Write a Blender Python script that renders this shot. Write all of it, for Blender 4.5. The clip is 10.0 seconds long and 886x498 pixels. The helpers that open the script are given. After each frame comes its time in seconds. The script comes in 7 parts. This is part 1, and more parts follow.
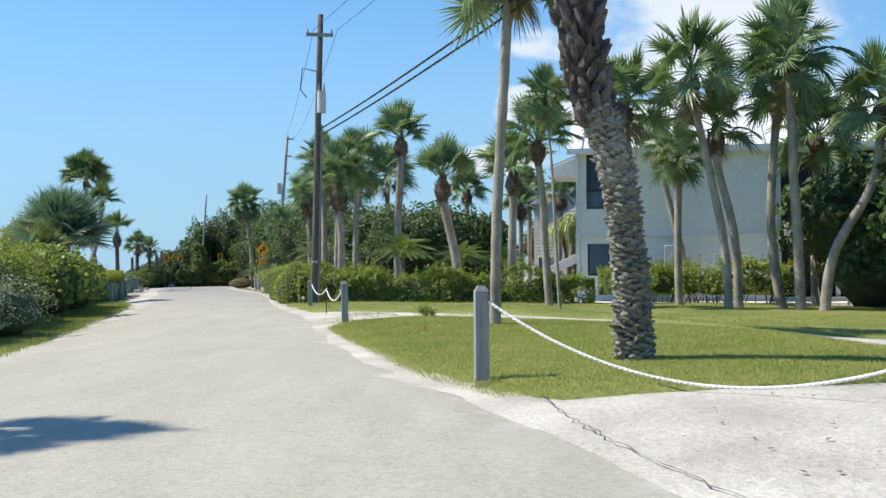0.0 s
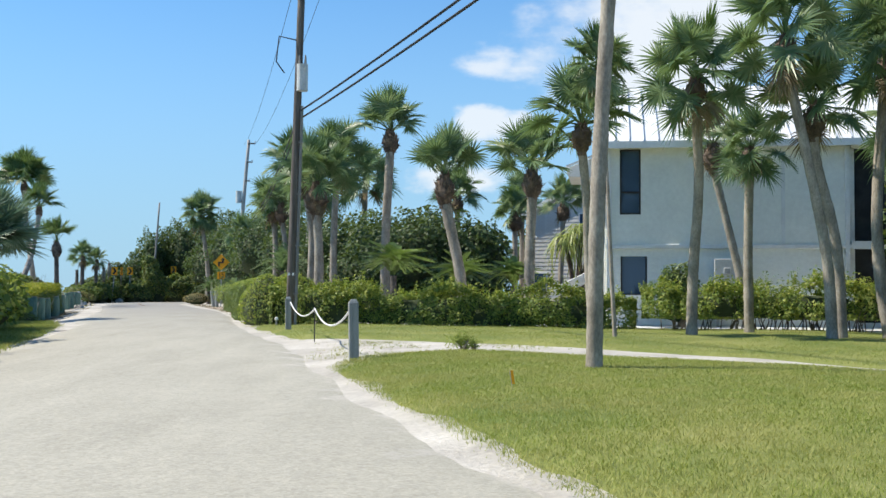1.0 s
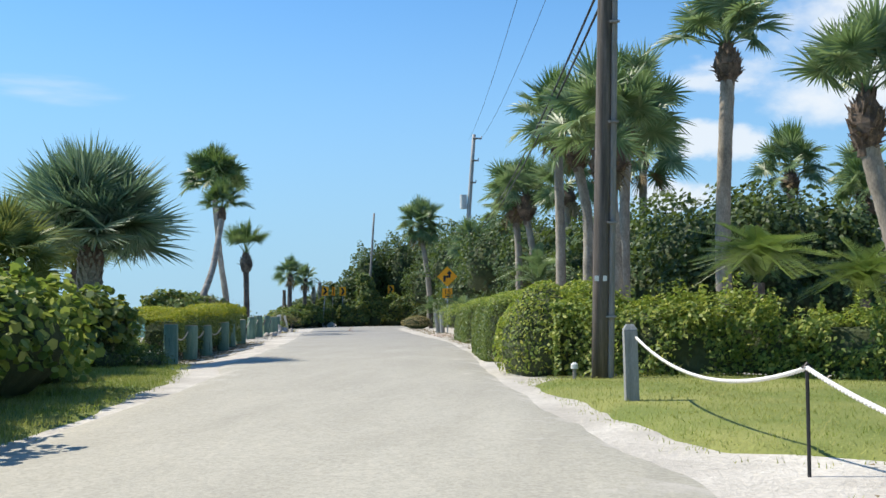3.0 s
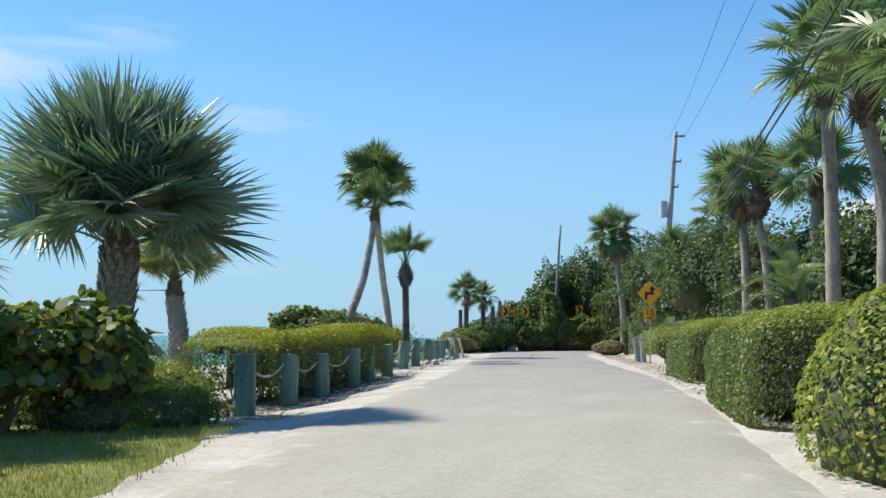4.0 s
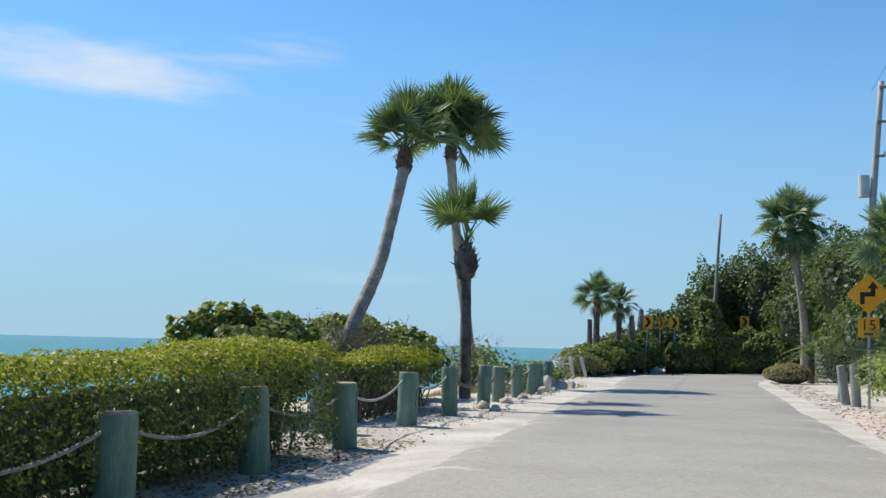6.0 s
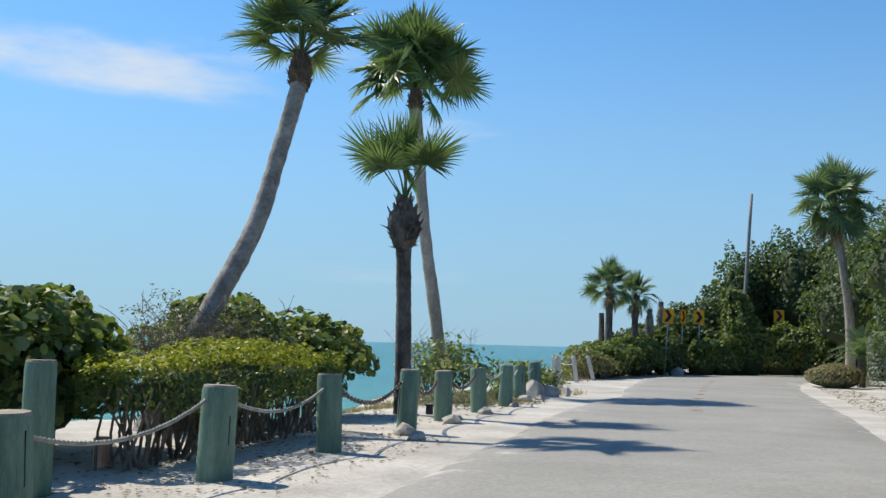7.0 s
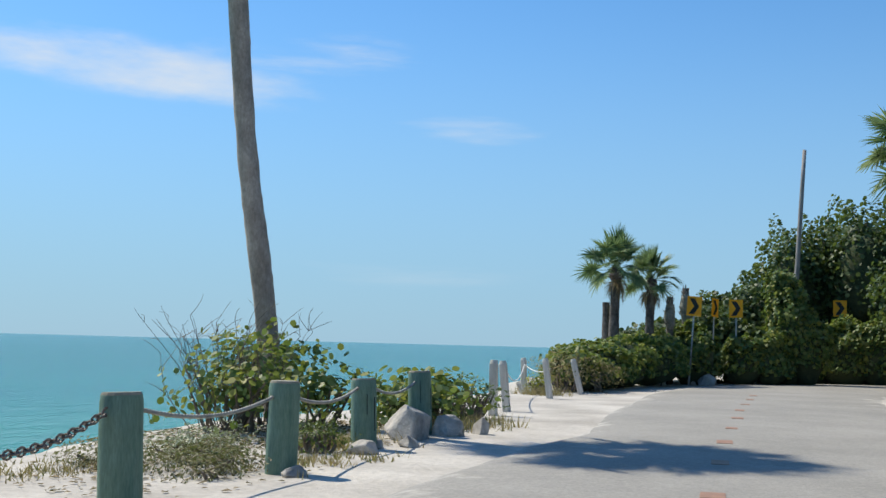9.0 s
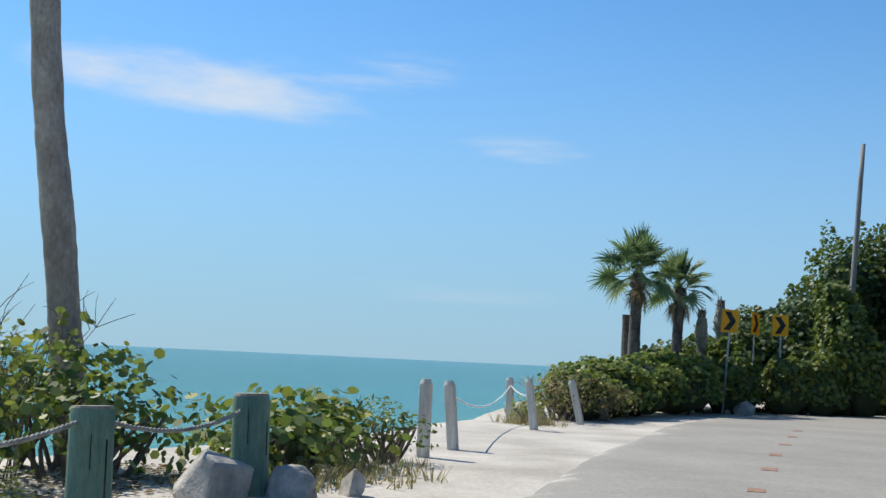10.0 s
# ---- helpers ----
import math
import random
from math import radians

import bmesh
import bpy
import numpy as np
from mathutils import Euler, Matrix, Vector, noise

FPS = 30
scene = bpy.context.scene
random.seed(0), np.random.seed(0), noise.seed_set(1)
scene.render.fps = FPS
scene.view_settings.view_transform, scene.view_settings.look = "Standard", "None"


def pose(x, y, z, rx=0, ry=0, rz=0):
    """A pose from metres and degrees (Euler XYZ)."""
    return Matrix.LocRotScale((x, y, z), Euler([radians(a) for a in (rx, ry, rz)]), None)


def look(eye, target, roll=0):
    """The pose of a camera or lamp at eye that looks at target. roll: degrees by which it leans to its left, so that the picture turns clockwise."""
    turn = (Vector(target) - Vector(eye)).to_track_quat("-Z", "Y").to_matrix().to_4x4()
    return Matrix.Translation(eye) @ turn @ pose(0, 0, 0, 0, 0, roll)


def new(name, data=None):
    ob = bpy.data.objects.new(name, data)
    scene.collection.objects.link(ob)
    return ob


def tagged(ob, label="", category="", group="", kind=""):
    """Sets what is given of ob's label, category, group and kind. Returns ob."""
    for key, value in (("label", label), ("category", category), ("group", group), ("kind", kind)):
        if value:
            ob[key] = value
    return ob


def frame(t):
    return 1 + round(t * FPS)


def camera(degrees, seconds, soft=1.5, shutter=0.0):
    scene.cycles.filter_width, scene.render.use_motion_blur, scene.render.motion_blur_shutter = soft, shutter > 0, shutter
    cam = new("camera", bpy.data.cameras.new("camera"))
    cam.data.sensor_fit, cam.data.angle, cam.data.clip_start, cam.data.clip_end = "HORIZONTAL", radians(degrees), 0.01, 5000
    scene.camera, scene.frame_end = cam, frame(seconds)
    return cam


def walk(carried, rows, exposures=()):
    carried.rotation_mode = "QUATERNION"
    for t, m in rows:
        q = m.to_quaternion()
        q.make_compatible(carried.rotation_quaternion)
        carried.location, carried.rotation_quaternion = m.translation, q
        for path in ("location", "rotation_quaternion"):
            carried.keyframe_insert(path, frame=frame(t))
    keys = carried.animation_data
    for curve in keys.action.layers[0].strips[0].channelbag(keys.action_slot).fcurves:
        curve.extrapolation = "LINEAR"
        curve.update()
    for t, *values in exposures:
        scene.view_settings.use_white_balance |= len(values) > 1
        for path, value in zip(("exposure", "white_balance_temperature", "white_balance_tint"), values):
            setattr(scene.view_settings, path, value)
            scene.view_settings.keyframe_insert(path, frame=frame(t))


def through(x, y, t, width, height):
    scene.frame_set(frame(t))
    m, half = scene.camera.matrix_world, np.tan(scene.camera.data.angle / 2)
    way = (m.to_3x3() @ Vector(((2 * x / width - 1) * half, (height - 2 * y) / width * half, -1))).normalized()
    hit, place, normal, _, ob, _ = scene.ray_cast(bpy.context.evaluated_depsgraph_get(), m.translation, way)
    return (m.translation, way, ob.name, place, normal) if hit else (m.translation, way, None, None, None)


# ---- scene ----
cam = camera(43.6, 10.0)
PATH = [
    (0, (-0.075, 1.603, 0.934), (-0.073, 5.601, 1.036), -0.30),
    (0.5, (-0.759, 5.056, 0.921), (-0.695, 9.054, 1.067), 0.10),
    (1, (-1.455, 8.466, 0.931), (-1.293, 12.460, 1.097), 0.30),
    (1.5, (-2.108, 12.005, 0.937), (-1.932, 15.997, 1.097), 0.40),
    (2, (-2.764, 15.559, 0.932), (-2.612, 19.555, 1.052), 0.50),
    (2.5, (-3.407, 19.286, 0.956), (-3.583, 23.280, 1.092), -0.90),
    (3, (-4.161, 23.121, 0.969), (-4.771, 27.067, 1.209), -0.20),
    (3.2, (-4.409, 24.754, 0.927), (-5.155, 28.672, 1.225), 0.30),
    (4.3, (-6.550, 34.192, 1.122), (-7.954, 37.924, 1.434), 0.50),
    (4.5, (-6.881, 35.725, 1.147), (-8.351, 39.431, 1.463), 0.70),
    (5, (-7.669, 39.477, 1.164), (-9.279, 43.121, 1.526), 1.00),
    (5.2, (-7.923, 40.914, 1.187), (-9.595, 44.530, 1.563), 1.40),
    (6.3, (-9.734, 48.917, 1.389), (-11.544, 52.469, 1.723), 1.30),
    (6.5, (-10.129, 50.446, 1.362), (-11.959, 53.988, 1.692), 1.30),
    (7, (-10.941, 53.785, 1.344), (-12.807, 57.307, 1.682), 1.40),
    (7.5, (-11.686, 56.952, 1.325), (-13.580, 60.460, 1.663), 1.50),
    (8, (-12.491, 60.099, 1.306), (-14.423, 63.583, 1.646), 1.40),
    (8.5, (-13.248, 63.075, 1.291), (-15.220, 66.537, 1.637), 1.50),
    (9, (-13.974, 65.892, 1.298), (-15.964, 69.346, 1.640), 1.50),
    (9.5, (-14.770, 68.700, 1.300), (-16.802, 72.126, 1.690), 2.70),
    (10, (-15.220, 71.290, 1.285), (-17.358, 74.650, 1.685), 2.70),
]
walk(cam, [(t, look(eye, target, roll)) for t, eye, target, roll in PATH], exposures=[(0.0, 0.52), (2.0, 0.52), (4.5, 0.45), (7.0, 0.28), (10.0, 0.26)])

# ---- light: late-afternoon sun over the sea to the west ----
SUN_ELEV, SUN_FROM = radians(50), Vector((-1.0, 0.16, 0))
world = bpy.data.worlds.new("world")
scene.world = world
world.use_nodes = True
wn, wl = world.node_tree.nodes, world.node_tree.links
wn.clear()
sky = wn.new("ShaderNodeTexSky")
sky.sky_type, sky.sun_disc = "NISHITA", False
sky.sun_elevation, sky.sun_rotation = SUN_ELEV, math.atan2(SUN_FROM.x, SUN_FROM.y)
sky.air_density, sky.dust_density, sky.ozone_density = 1.0, 0.15, 2.4
coord = wn.new("ShaderNodeTexCoord")


def wmath(op, a, b=None, c=None):
    n = wn.new("ShaderNodeMath")
    n.operation = op
    for i, v in enumerate((a, b, c)):
        if v is not None:
            if isinstance(v, (int, float)):
                n.inputs[i].default_value = v
            else:
                wl.new(v, n.inputs[i])
    return n.outputs[0]


def sky_dir(azimuth_left, elevation):
    a, e = radians(azimuth_left), radians(elevation)
    return Vector((-math.sin(a) * math.cos(e), math.cos(a) * math.cos(e), math.sin(e)))


def wdot(v):
    n = wn.new("ShaderNodeVectorMath")
    n.operation = "DOT_PRODUCT"
    wl.new(coord.outputs["Generated"], n.inputs[0])
    n.inputs[1].default_value = v
    return n.outputs["Value"]


def wsmooth(x, lo, hi):
    n = wn.new("ShaderNodeMapRange")
    n.interpolation_type = "SMOOTHSTEP"
    n.inputs[1].default_value, n.inputs[2].default_value = lo, hi
    wl.new(x, n.inputs[0])
    return n.outputs[0]


def cloud_bank(azimuth, elevation, wide, high, tilt, scale, stretch, low, top, amount):
    """One drift of cloud: noise, kept within an ellipse of the sky."""
    d = sky_dir(azimuth, elevation)
    r = d.cross(Vector((0, 0, 1))).normalized()
    u = r.cross(d)
    r, u = r * math.cos(radians(tilt)) + u * math.sin(radians(tilt)), u * math.cos(radians(tilt)) - r * math.sin(radians(tilt))
    a = wmath("DIVIDE", wdot(r), math.sin(radians(wide)))
    b = wmath("DIVIDE", wdot(u), math.sin(radians(high)))
    rad = wmath("SQRT", wmath("ADD", wmath("MULTIPLY", a, a), wmath("MULTIPLY", b, b)))
    inside = wmath("MULTIPLY", wsmooth(wmath("MULTIPLY", rad, -1.0), -1.0, -0.15), wsmooth(wdot(d), 0.2, 0.5))
    mp = wn.new("ShaderNodeMapping")
    mp.inputs["Scale"].default_value = stretch
    wl.new(coord.outputs["Generated"], mp.inputs[0])
    nz = wn.new("ShaderNodeTexNoise")
    nz.inputs["Scale"].default_value, nz.inputs["Detail"].default_value, nz.inputs["Roughness"].default_value = scale, 7, 0.55
    wl.new(mp.outputs[0], nz.inputs["Vector"])
    dens = wmath("ADD", nz.outputs[0], wmath("MULTIPLY", wmath("SUBTRACT", inside, 1.0), 0.35))
    return wmath("MULTIPLY", wmath("MULTIPLY", wsmooth(dens, low, top), wsmooth(inside, 0.0, 0.3)), amount)


CLOUDS = [
    (45.6, 13.6, 14, 2.3, -3, 7.0, (1, 1, 3.6), 0.2, 0.74, 0.95), (37, 14.2, 8, 1.6, 3, 9.0, (1, 1, 7), 0.3, 0.85, 0.6), (28.4, 11.0, 6, 1.5, -4, 9.0, (1, 1, 8), 0.32, 0.9, 0.45),
    (34, 15, 6, 1.4, -4, 9.0, (1, 1, 5), 0.34, 0.75, 0.35), (-15, 13.0, 13.5, 8.0, 0, 8.0, (1, 1, 1.8), 0.3, 0.54, 0.92),
    (-5, 12.0, 5, 1.8, 0, 12.0, (1, 1, 2.2), 0.3, 0.55, 0.8), (-5, 8.6, 4.5, 1.8, 0, 14.0, (1, 1, 1.8), 0.3, 0.5, 0.85),
    (-2.5, 6.2, 4.5, 1.6, 0, 14.0, (1, 1, 1.8), 0.3, 0.5, 0.85), (33, 3.6, 14, 1.2, 0, 6.0, (1, 1, 8), 0.3, 0.8, 0.25),
]
cov = None
for spec in CLOUDS:
    k = cloud_bank(*spec)
    cov = k if cov is None else wmath("MAXIMUM", cov, k)
tint = wn.new("ShaderNodeMixRGB")
tint.blend_type, tint.inputs[0].default_value, tint.inputs[2].default_value = "MULTIPLY", 1.0, (0.565, 0.925, 1.15, 1)
wl.new(sky.outputs[0], tint.inputs[1])
haze = wn.new("ShaderNodeMixRGB")
wl.new(wmath("MULTIPLY", wsmooth(wmath("MULTIPLY", wmath("ABSOLUTE", wdot((0, 0, 1))), -1.0), -0.34, 0.0), 0.85), haze.inputs[0])
wl.new(tint.outputs[0], haze.inputs[1])
haze.inputs[2].default_value = (2.4, 3.8, 5.2, 1)
mixc = wn.new("ShaderNodeMixRGB")
wl.new(cov, mixc.inputs[0])
wl.new(haze.outputs[0], mixc.inputs[1])
mixc.inputs[2].default_value = (5.7, 6.05, 6.4, 1)
bg = wn.new("ShaderNodeBackground")
bg.inputs[1].default_value = 0.109
wl.new(mixc.outputs[0], bg.inputs[0])
wout = wn.new("ShaderNodeOutputWorld")
wl.new(bg.outputs[0], wout.inputs[0])
sun = new("sun", bpy.data.lights.new("sun", "SUN"))
sun.data.energy, sun.data.angle, sun.data.color = 4.5, radians(0.53), (1.0, 0.925, 0.79)
to_sun = Vector((SUN_FROM.x, SUN_FROM.y, 0)).normalized() * math.cos(SUN_ELEV) + Vector((0, 0, math.sin(SUN_ELEV)))
sun.matrix_world = look(to_sun * 200, (0, 0, 0))


# ---- materials ----
def node_mat(name):
    m = bpy.data.materials.new(name)
    m.use_nodes = True
    n, l = m.node_tree.nodes, m.node_tree.links
    return m, n, l, n["Principled BSDF"]


def noise_node(n, l, vec, scale, detail=4, rough=0.55):
    z = n.new("ShaderNodeTexNoise")
    z.inputs["Scale"].default_value, z.inputs["Detail"].default_value, z.inputs["Roughness"].default_value = scale, detail, rough
    if vec is not None:
        l.new(vec, z.inputs["Vector"])
    return z.outputs[0]


def ramp_node(n, l, fac, stops):
    r = n.new("ShaderNodeValToRGB")
    e = r.color_ramp.elements
    while len(e) < len(stops):
        e.new(0.5)
    for k, (p, c) in zip(e, stops):
        k.position, k.color = p, (*c, 1)
    l.new(fac, r.inputs[0])
    return r.outputs[0]


def mix_node(n, l, fac, a, b, mode="MIX"):
    m = n.new("ShaderNodeMixRGB")
    m.blend_type = mode
    for i, v in enumerate((fac, a, b)):
        if isinstance(v, (int, float)):
            m.inputs[i].default_value = v
        elif isinstance(v, tuple):
            m.inputs[i].default_value = (*v, 1)
        else:
            l.new(v, m.inputs[i])
    return m.outputs[0]


def bump_node(n, l, height, strength, distance, bsdf):
    b = n.new("ShaderNodeBump")
    b.inputs["Strength"].default_value, b.inputs["Distance"].default_value = strength, distance
    l.new(height, b.inputs["Height"])
    l.new(b.outputs[0], bsdf.inputs["Normal"])


def surface(name, dark, light, coarse, fine, rough=0.8, bump=0.4, depth=0.01, stretch=(1, 1, 1), metal=0.0, grit=0.35, spec=0.3):
    """A material of two tones, mottled at a coarse and a fine scale, with relief."""
    m, n, l, p = node_mat(name)
    tc = n.new("ShaderNodeTexCoord")
    mp = n.new("ShaderNodeMapping")
    mp.inputs["Scale"].default_value = stretch
    l.new(tc.outputs["Object"], mp.inputs[0])
    a = noise_node(n, l, mp.outputs[0], coarse, 5)
    b = noise_node(n, l, mp.outputs[0], fine, 4, 0.65)
    base = ramp_node(n, l, a, [(0.32, dark), (0.68, light)])
    g = ramp_node(n, l, b, [(0.3, (0.55, 0.55, 0.55)), (0.7, (1.25, 1.25, 1.25))])
    col = mix_node(n, l, grit, base, g, "MULTIPLY")
    l.new(col, p.inputs["Base Color"])
    p.inputs["Roughness"].default_value, p.inputs["Metallic"].default_value = rough, metal
    p.inputs["Specular IOR Level"].default_value = spec
    bump_node(n, l, b, bump, depth, p)
    return m


def leaf_mat(name, tones, rough=0.45, through=0.3, spec=0.4, by_object=False, glow=(0.22, 0.3, 0.03), patches=None):
    """Foliage: one tone a leaf from a range of tones, glossy above, and some light through it."""
    m, n, l, p = node_mat(name)
    if by_object:
        src = n.new("ShaderNodeObjectInfo").outputs["Random"]
        geo = n.new("ShaderNodeNewGeometry").outputs["Random Per Island"]
        f = n.new("ShaderNodeMath")
        f.operation = "MULTIPLY_ADD"
        l.new(geo, f.inputs[0])
        f.inputs[1].default_value = 0.4
        g2 = n.new("ShaderNodeMath")
        g2.operation = "MULTIPLY"
        l.new(src, g2.inputs[0])
        g2.inputs[1].default_value = 0.6
        l.new(g2.outputs[0], f.inputs[2])
        fac = f.outputs[0]
    else:
        fac = n.new("ShaderNodeNewGeometry").outputs["Random Per Island"]
    col = ramp_node(n, l, fac, [(i / max(1, len(tones) - 1), c) for i, c in enumerate(tones)])
    if patches:
        where = n.new("ShaderNodeTexCoord").outputs["Object"]
        dry = ramp_node(n, l, noise_node(n, l, where, 0.9, 6, 0.65), [(0.42, (0, 0, 0)), (0.66, (1, 1, 1))])
        col = mix_node(n, l, dry, col, patches)
    l.new(col, p.inputs["Base Color"])
    p.inputs["Roughness"].default_value, p.inputs["Specular IOR Level"].default_value = rough, spec
    t = n.new("ShaderNodeBsdfTranslucent")
    tint = mix_node(n, l, 0.5, col, glow)
    l.new(tint, t.inputs[0])
    mx = n.new("ShaderNodeMixShader")
    mx.inputs[0].default_value = through
    l.new(p.outputs[0], mx.inputs[1])
    l.new(t.outputs[0], mx.inputs[2])
    l.new(mx.outputs[0], n["Material Output"].inputs[0])
    return m


def road_mat():
    """Bleached asphalt: fine grit, worn blotches, and more sand dust on it towards the start of the road."""
    m, n, l, p = node_mat("shell_asphalt")
    tc = n.new("ShaderNodeTexCoord")
    sep = n.new("ShaderNodeSeparateXYZ")
    l.new(tc.outputs["Object"], sep.inputs[0])
    along = n.new("ShaderNodeMapRange")
    along.inputs[1].default_value, along.inputs[2].default_value = 30, 66
    l.new(sep.outputs[1], along.inputs[0])
    mp = n.new("ShaderNodeMapping")
    mp.inputs["Scale"].default_value, mp.inputs["Rotation"].default_value = (1.6, 0.3, 1), (0, 0, radians(-13))
    l.new(tc.outputs["Object"], mp.inputs[0])
    tracks = noise_node(n, l, mp.outputs[0], 0.9, 5, 0.6)
    blot = noise_node(n, l, tc.outputs["Object"], 0.5, 5, 0.6)
    grit = noise_node(n, l, tc.outputs["Object"], 45, 4, 0.7)
    dusty = ramp_node(n, l, tracks, [(0.3, (0.375, 0.354, 0.292)), (0.7, (0.455, 0.43, 0.358))])
    bare = ramp_node(n, l, blot, [(0.3, (0.27, 0.26, 0.235)), (0.7, (0.345, 0.33, 0.3))])
    base = mix_node(n, l, along.outputs[0], dusty, bare)
    g = ramp_node(n, l, grit, [(0.25, (0.55, 0.55, 0.55)), (0.75, (1.3, 1.3, 1.3))])
    col = mix_node(n, l, 0.6, base, g, "MULTIPLY")
    stone = n.new("ShaderNodeTexVoronoi")
    stone.inputs["Scale"].default_value = 28
    l.new(tc.outputs["Object"], stone.inputs["Vector"])
    chip = ramp_node(n, l, stone.outputs["Color"], [(0.1, (0.72, 0.72, 0.72)), (0.5, (1.0, 1.0, 1.0)), (0.95, (1.3, 1.29, 1.26))])
    col = mix_node(n, l, 0.35, col, chip, "MULTIPLY")
    patch = noise_node(n, l, tc.outputs["Object"], 3.5, 6, 0.7)
    col = mix_node(n, l, 0.2, col, ramp_node(n, l, patch, [(0.3, (0.78, 0.78, 0.78)), (0.7, (1.16, 1.15, 1.13))]), "MULTIPLY")
    uv = n.new("ShaderNodeSeparateXYZ")
    l.new(tc.outputs["UV"], uv.inputs[0])
    dist = n.new("ShaderNodeMath")
    dist.operation = "PINGPONG"
    dist.inputs[1].default_value = 0.5
    l.new(uv.outputs[0], dist.inputs[0])
    ragged = noise_node(n, l, tc.outputs["Object"], 1.3, 6, 0.65)
    drift = n.new("ShaderNodeMath")
    drift.operation = "MULTIPLY_ADD"
    drift.inputs[1].default_value, drift.inputs[2].default_value = -0.8, 0.44
    l.new(ragged, drift.inputs[0])
    near = n.new("ShaderNodeMath")
    near.operation = "SUBTRACT"
    l.new(drift.outputs[0], near.inputs[0])
    l.new(dist.outputs[0], near.inputs[1])
    sandy = ramp_node(n, l, near.outputs[0], [(0.0, (0, 0, 0)), (0.11, (1, 1, 1))])
    shell = ramp_node(n, l, blot, [(0.3, (0.44, 0.41, 0.36)), (0.7, (0.6, 0.565, 0.505))])
    shell = mix_node(n, l, 0.5, shell, g, "MULTIPLY")
    col = mix_node(n, l, sandy, col, shell)
    l.new(col, p.inputs["Base Color"])
    p.inputs["Roughness"].default_value, p.inputs["Specular IOR Level"].default_value = 0.88, 0.3
    bump_node(n, l, grit, 0.5, 0.008, p)
    return m


M_ROAD = road_mat()
M_SAND = surface("shell_sand", (0.4, 0.37, 0.325), (0.6, 0.565, 0.505), 0.8, 16, 0.95, 0.8, 0.03, grit=0.4)
M_LAWN = surface("lawn_soil", (0.13, 0.175, 0.037), (0.28, 0.285, 0.09), 0.5, 22, 0.95, 0.8, 0.03)
M_MULCH = surface("leaf_litter", (0.09, 0.07, 0.05), (0.24, 0.2, 0.15), 2.5, 30, 0.95, 1.0, 0.03, grit=0.7)
M_BARK = surface("palm_bark", (0.22, 0.19, 0.155), (0.42, 0.375, 0.315), 2.0, 16, 0.95, 0.5, 0.012, (2.2, 2.2, 1.0), grit=0.6)
M_BARK_PALE = surface("pale_palm_bark", (0.26, 0.215, 0.178), (0.49, 0.42, 0.355), 2.2, 15, 0.95, 0.6, 0.014, (2.0, 2.0, 1.0), grit=0.65)
M_BARK_LEAN = surface("scarred_palm_bark", (0.2, 0.18, 0.16), (0.44, 0.4, 0.36), 2.4, 12, 0.95, 0.9, 0.02, (1.4, 1.4, 1.6), grit=0.75)
M_BARK_MID = surface("rough_palm_bark", (0.12, 0.105, 0.092), (0.3, 0.27, 0.24), 2.6, 13, 0.95, 0.9, 0.02, (1.6, 1.6, 1.2), grit=0.8)
M_BARK_DARK = surface("dark_palm_bark", (0.06, 0.05, 0.044), (0.2, 0.175, 0.155), 3.2, 14, 0.95, 0.9, 0.02, (1.6, 1.6, 1.0), grit=0.8)
M_BOOT = surface("frayed_boot", (0.085, 0.064, 0.05), (0.21, 0.155, 0.118), 4, 26, 0.95, 0.9, 0.02, grit=0.6)
M_DATE = surface("date_stub", (0.16, 0.155, 0.125), (0.37, 0.36, 0.3), 3, 24, 0.9, 0.8, 0.015, grit=0.6)
M_TWIG = surface("twig", (0.12, 0.1, 0.08), (0.25, 0.21, 0.17), 5, 30, 0.9, 0.5, 0.01)
M_GREENPOST = surface("green_treated_wood", (0.11, 0.2, 0.15), (0.195, 0.3, 0.235), 2.2, 18, 0.75, 0.5, 0.006, (5, 5, 0.8), grit=0.5)
M_POSTTOP = surface("weathered_end_grain", (0.24, 0.22, 0.17), (0.38, 0.35, 0.28), 6, 30, 0.9, 0.5, 0.006)
M_GREYPOST = surface("weathered_grey_wood", (0.2, 0.215, 0.215), (0.34, 0.35, 0.34), 2.5, 22, 0.85, 0.6, 0.006, (6, 6, 0.7), grit=0.55)
M_WHITEPOST = surface("chalky_white_wood", (0.48, 0.45, 0.4), (0.72, 0.69, 0.63), 3, 22, 0.85, 0.6, 0.006, (4, 4, 0.8), grit=0.4)
M_POLE = surface("creosoted_pole", (0.065, 0.056, 0.05), (0.19, 0.165, 0.145), 1.5, 14, 0.9, 0.7, 0.01, (7, 7, 0.35), grit=0.7)
M_POLE_GREY = surface("silvered_pole", (0.2, 0.19, 0.175), (0.34, 0.32, 0.3), 1.5, 14, 0.9, 0.6, 0.01, (7, 7, 0.35), grit=0.6)
M_POLE_PALE = surface("bleached_pole", (0.34, 0.33, 0.31), (0.5, 0.48, 0.46), 1.5, 14, 0.9, 0.6, 0.01, (7, 7, 0.35), grit=0.6)
M_ROPE = surface("white_rope", (0.7, 0.69, 0.66), (0.84, 0.83, 0.8), 8, 60, 0.85, 0.5, 0.004)
M_OLDROPE = surface("weathered_rope", (0.25, 0.25, 0.22), (0.42, 0.41, 0.37), 8, 60, 0.9, 0.5, 0.004)
M_CHAIN = surface("rusted_chain", (0.12, 0.1, 0.085), (0.26, 0.22, 0.19), 9, 60, 0.6, 0.3, 0.002, metal=0.5)
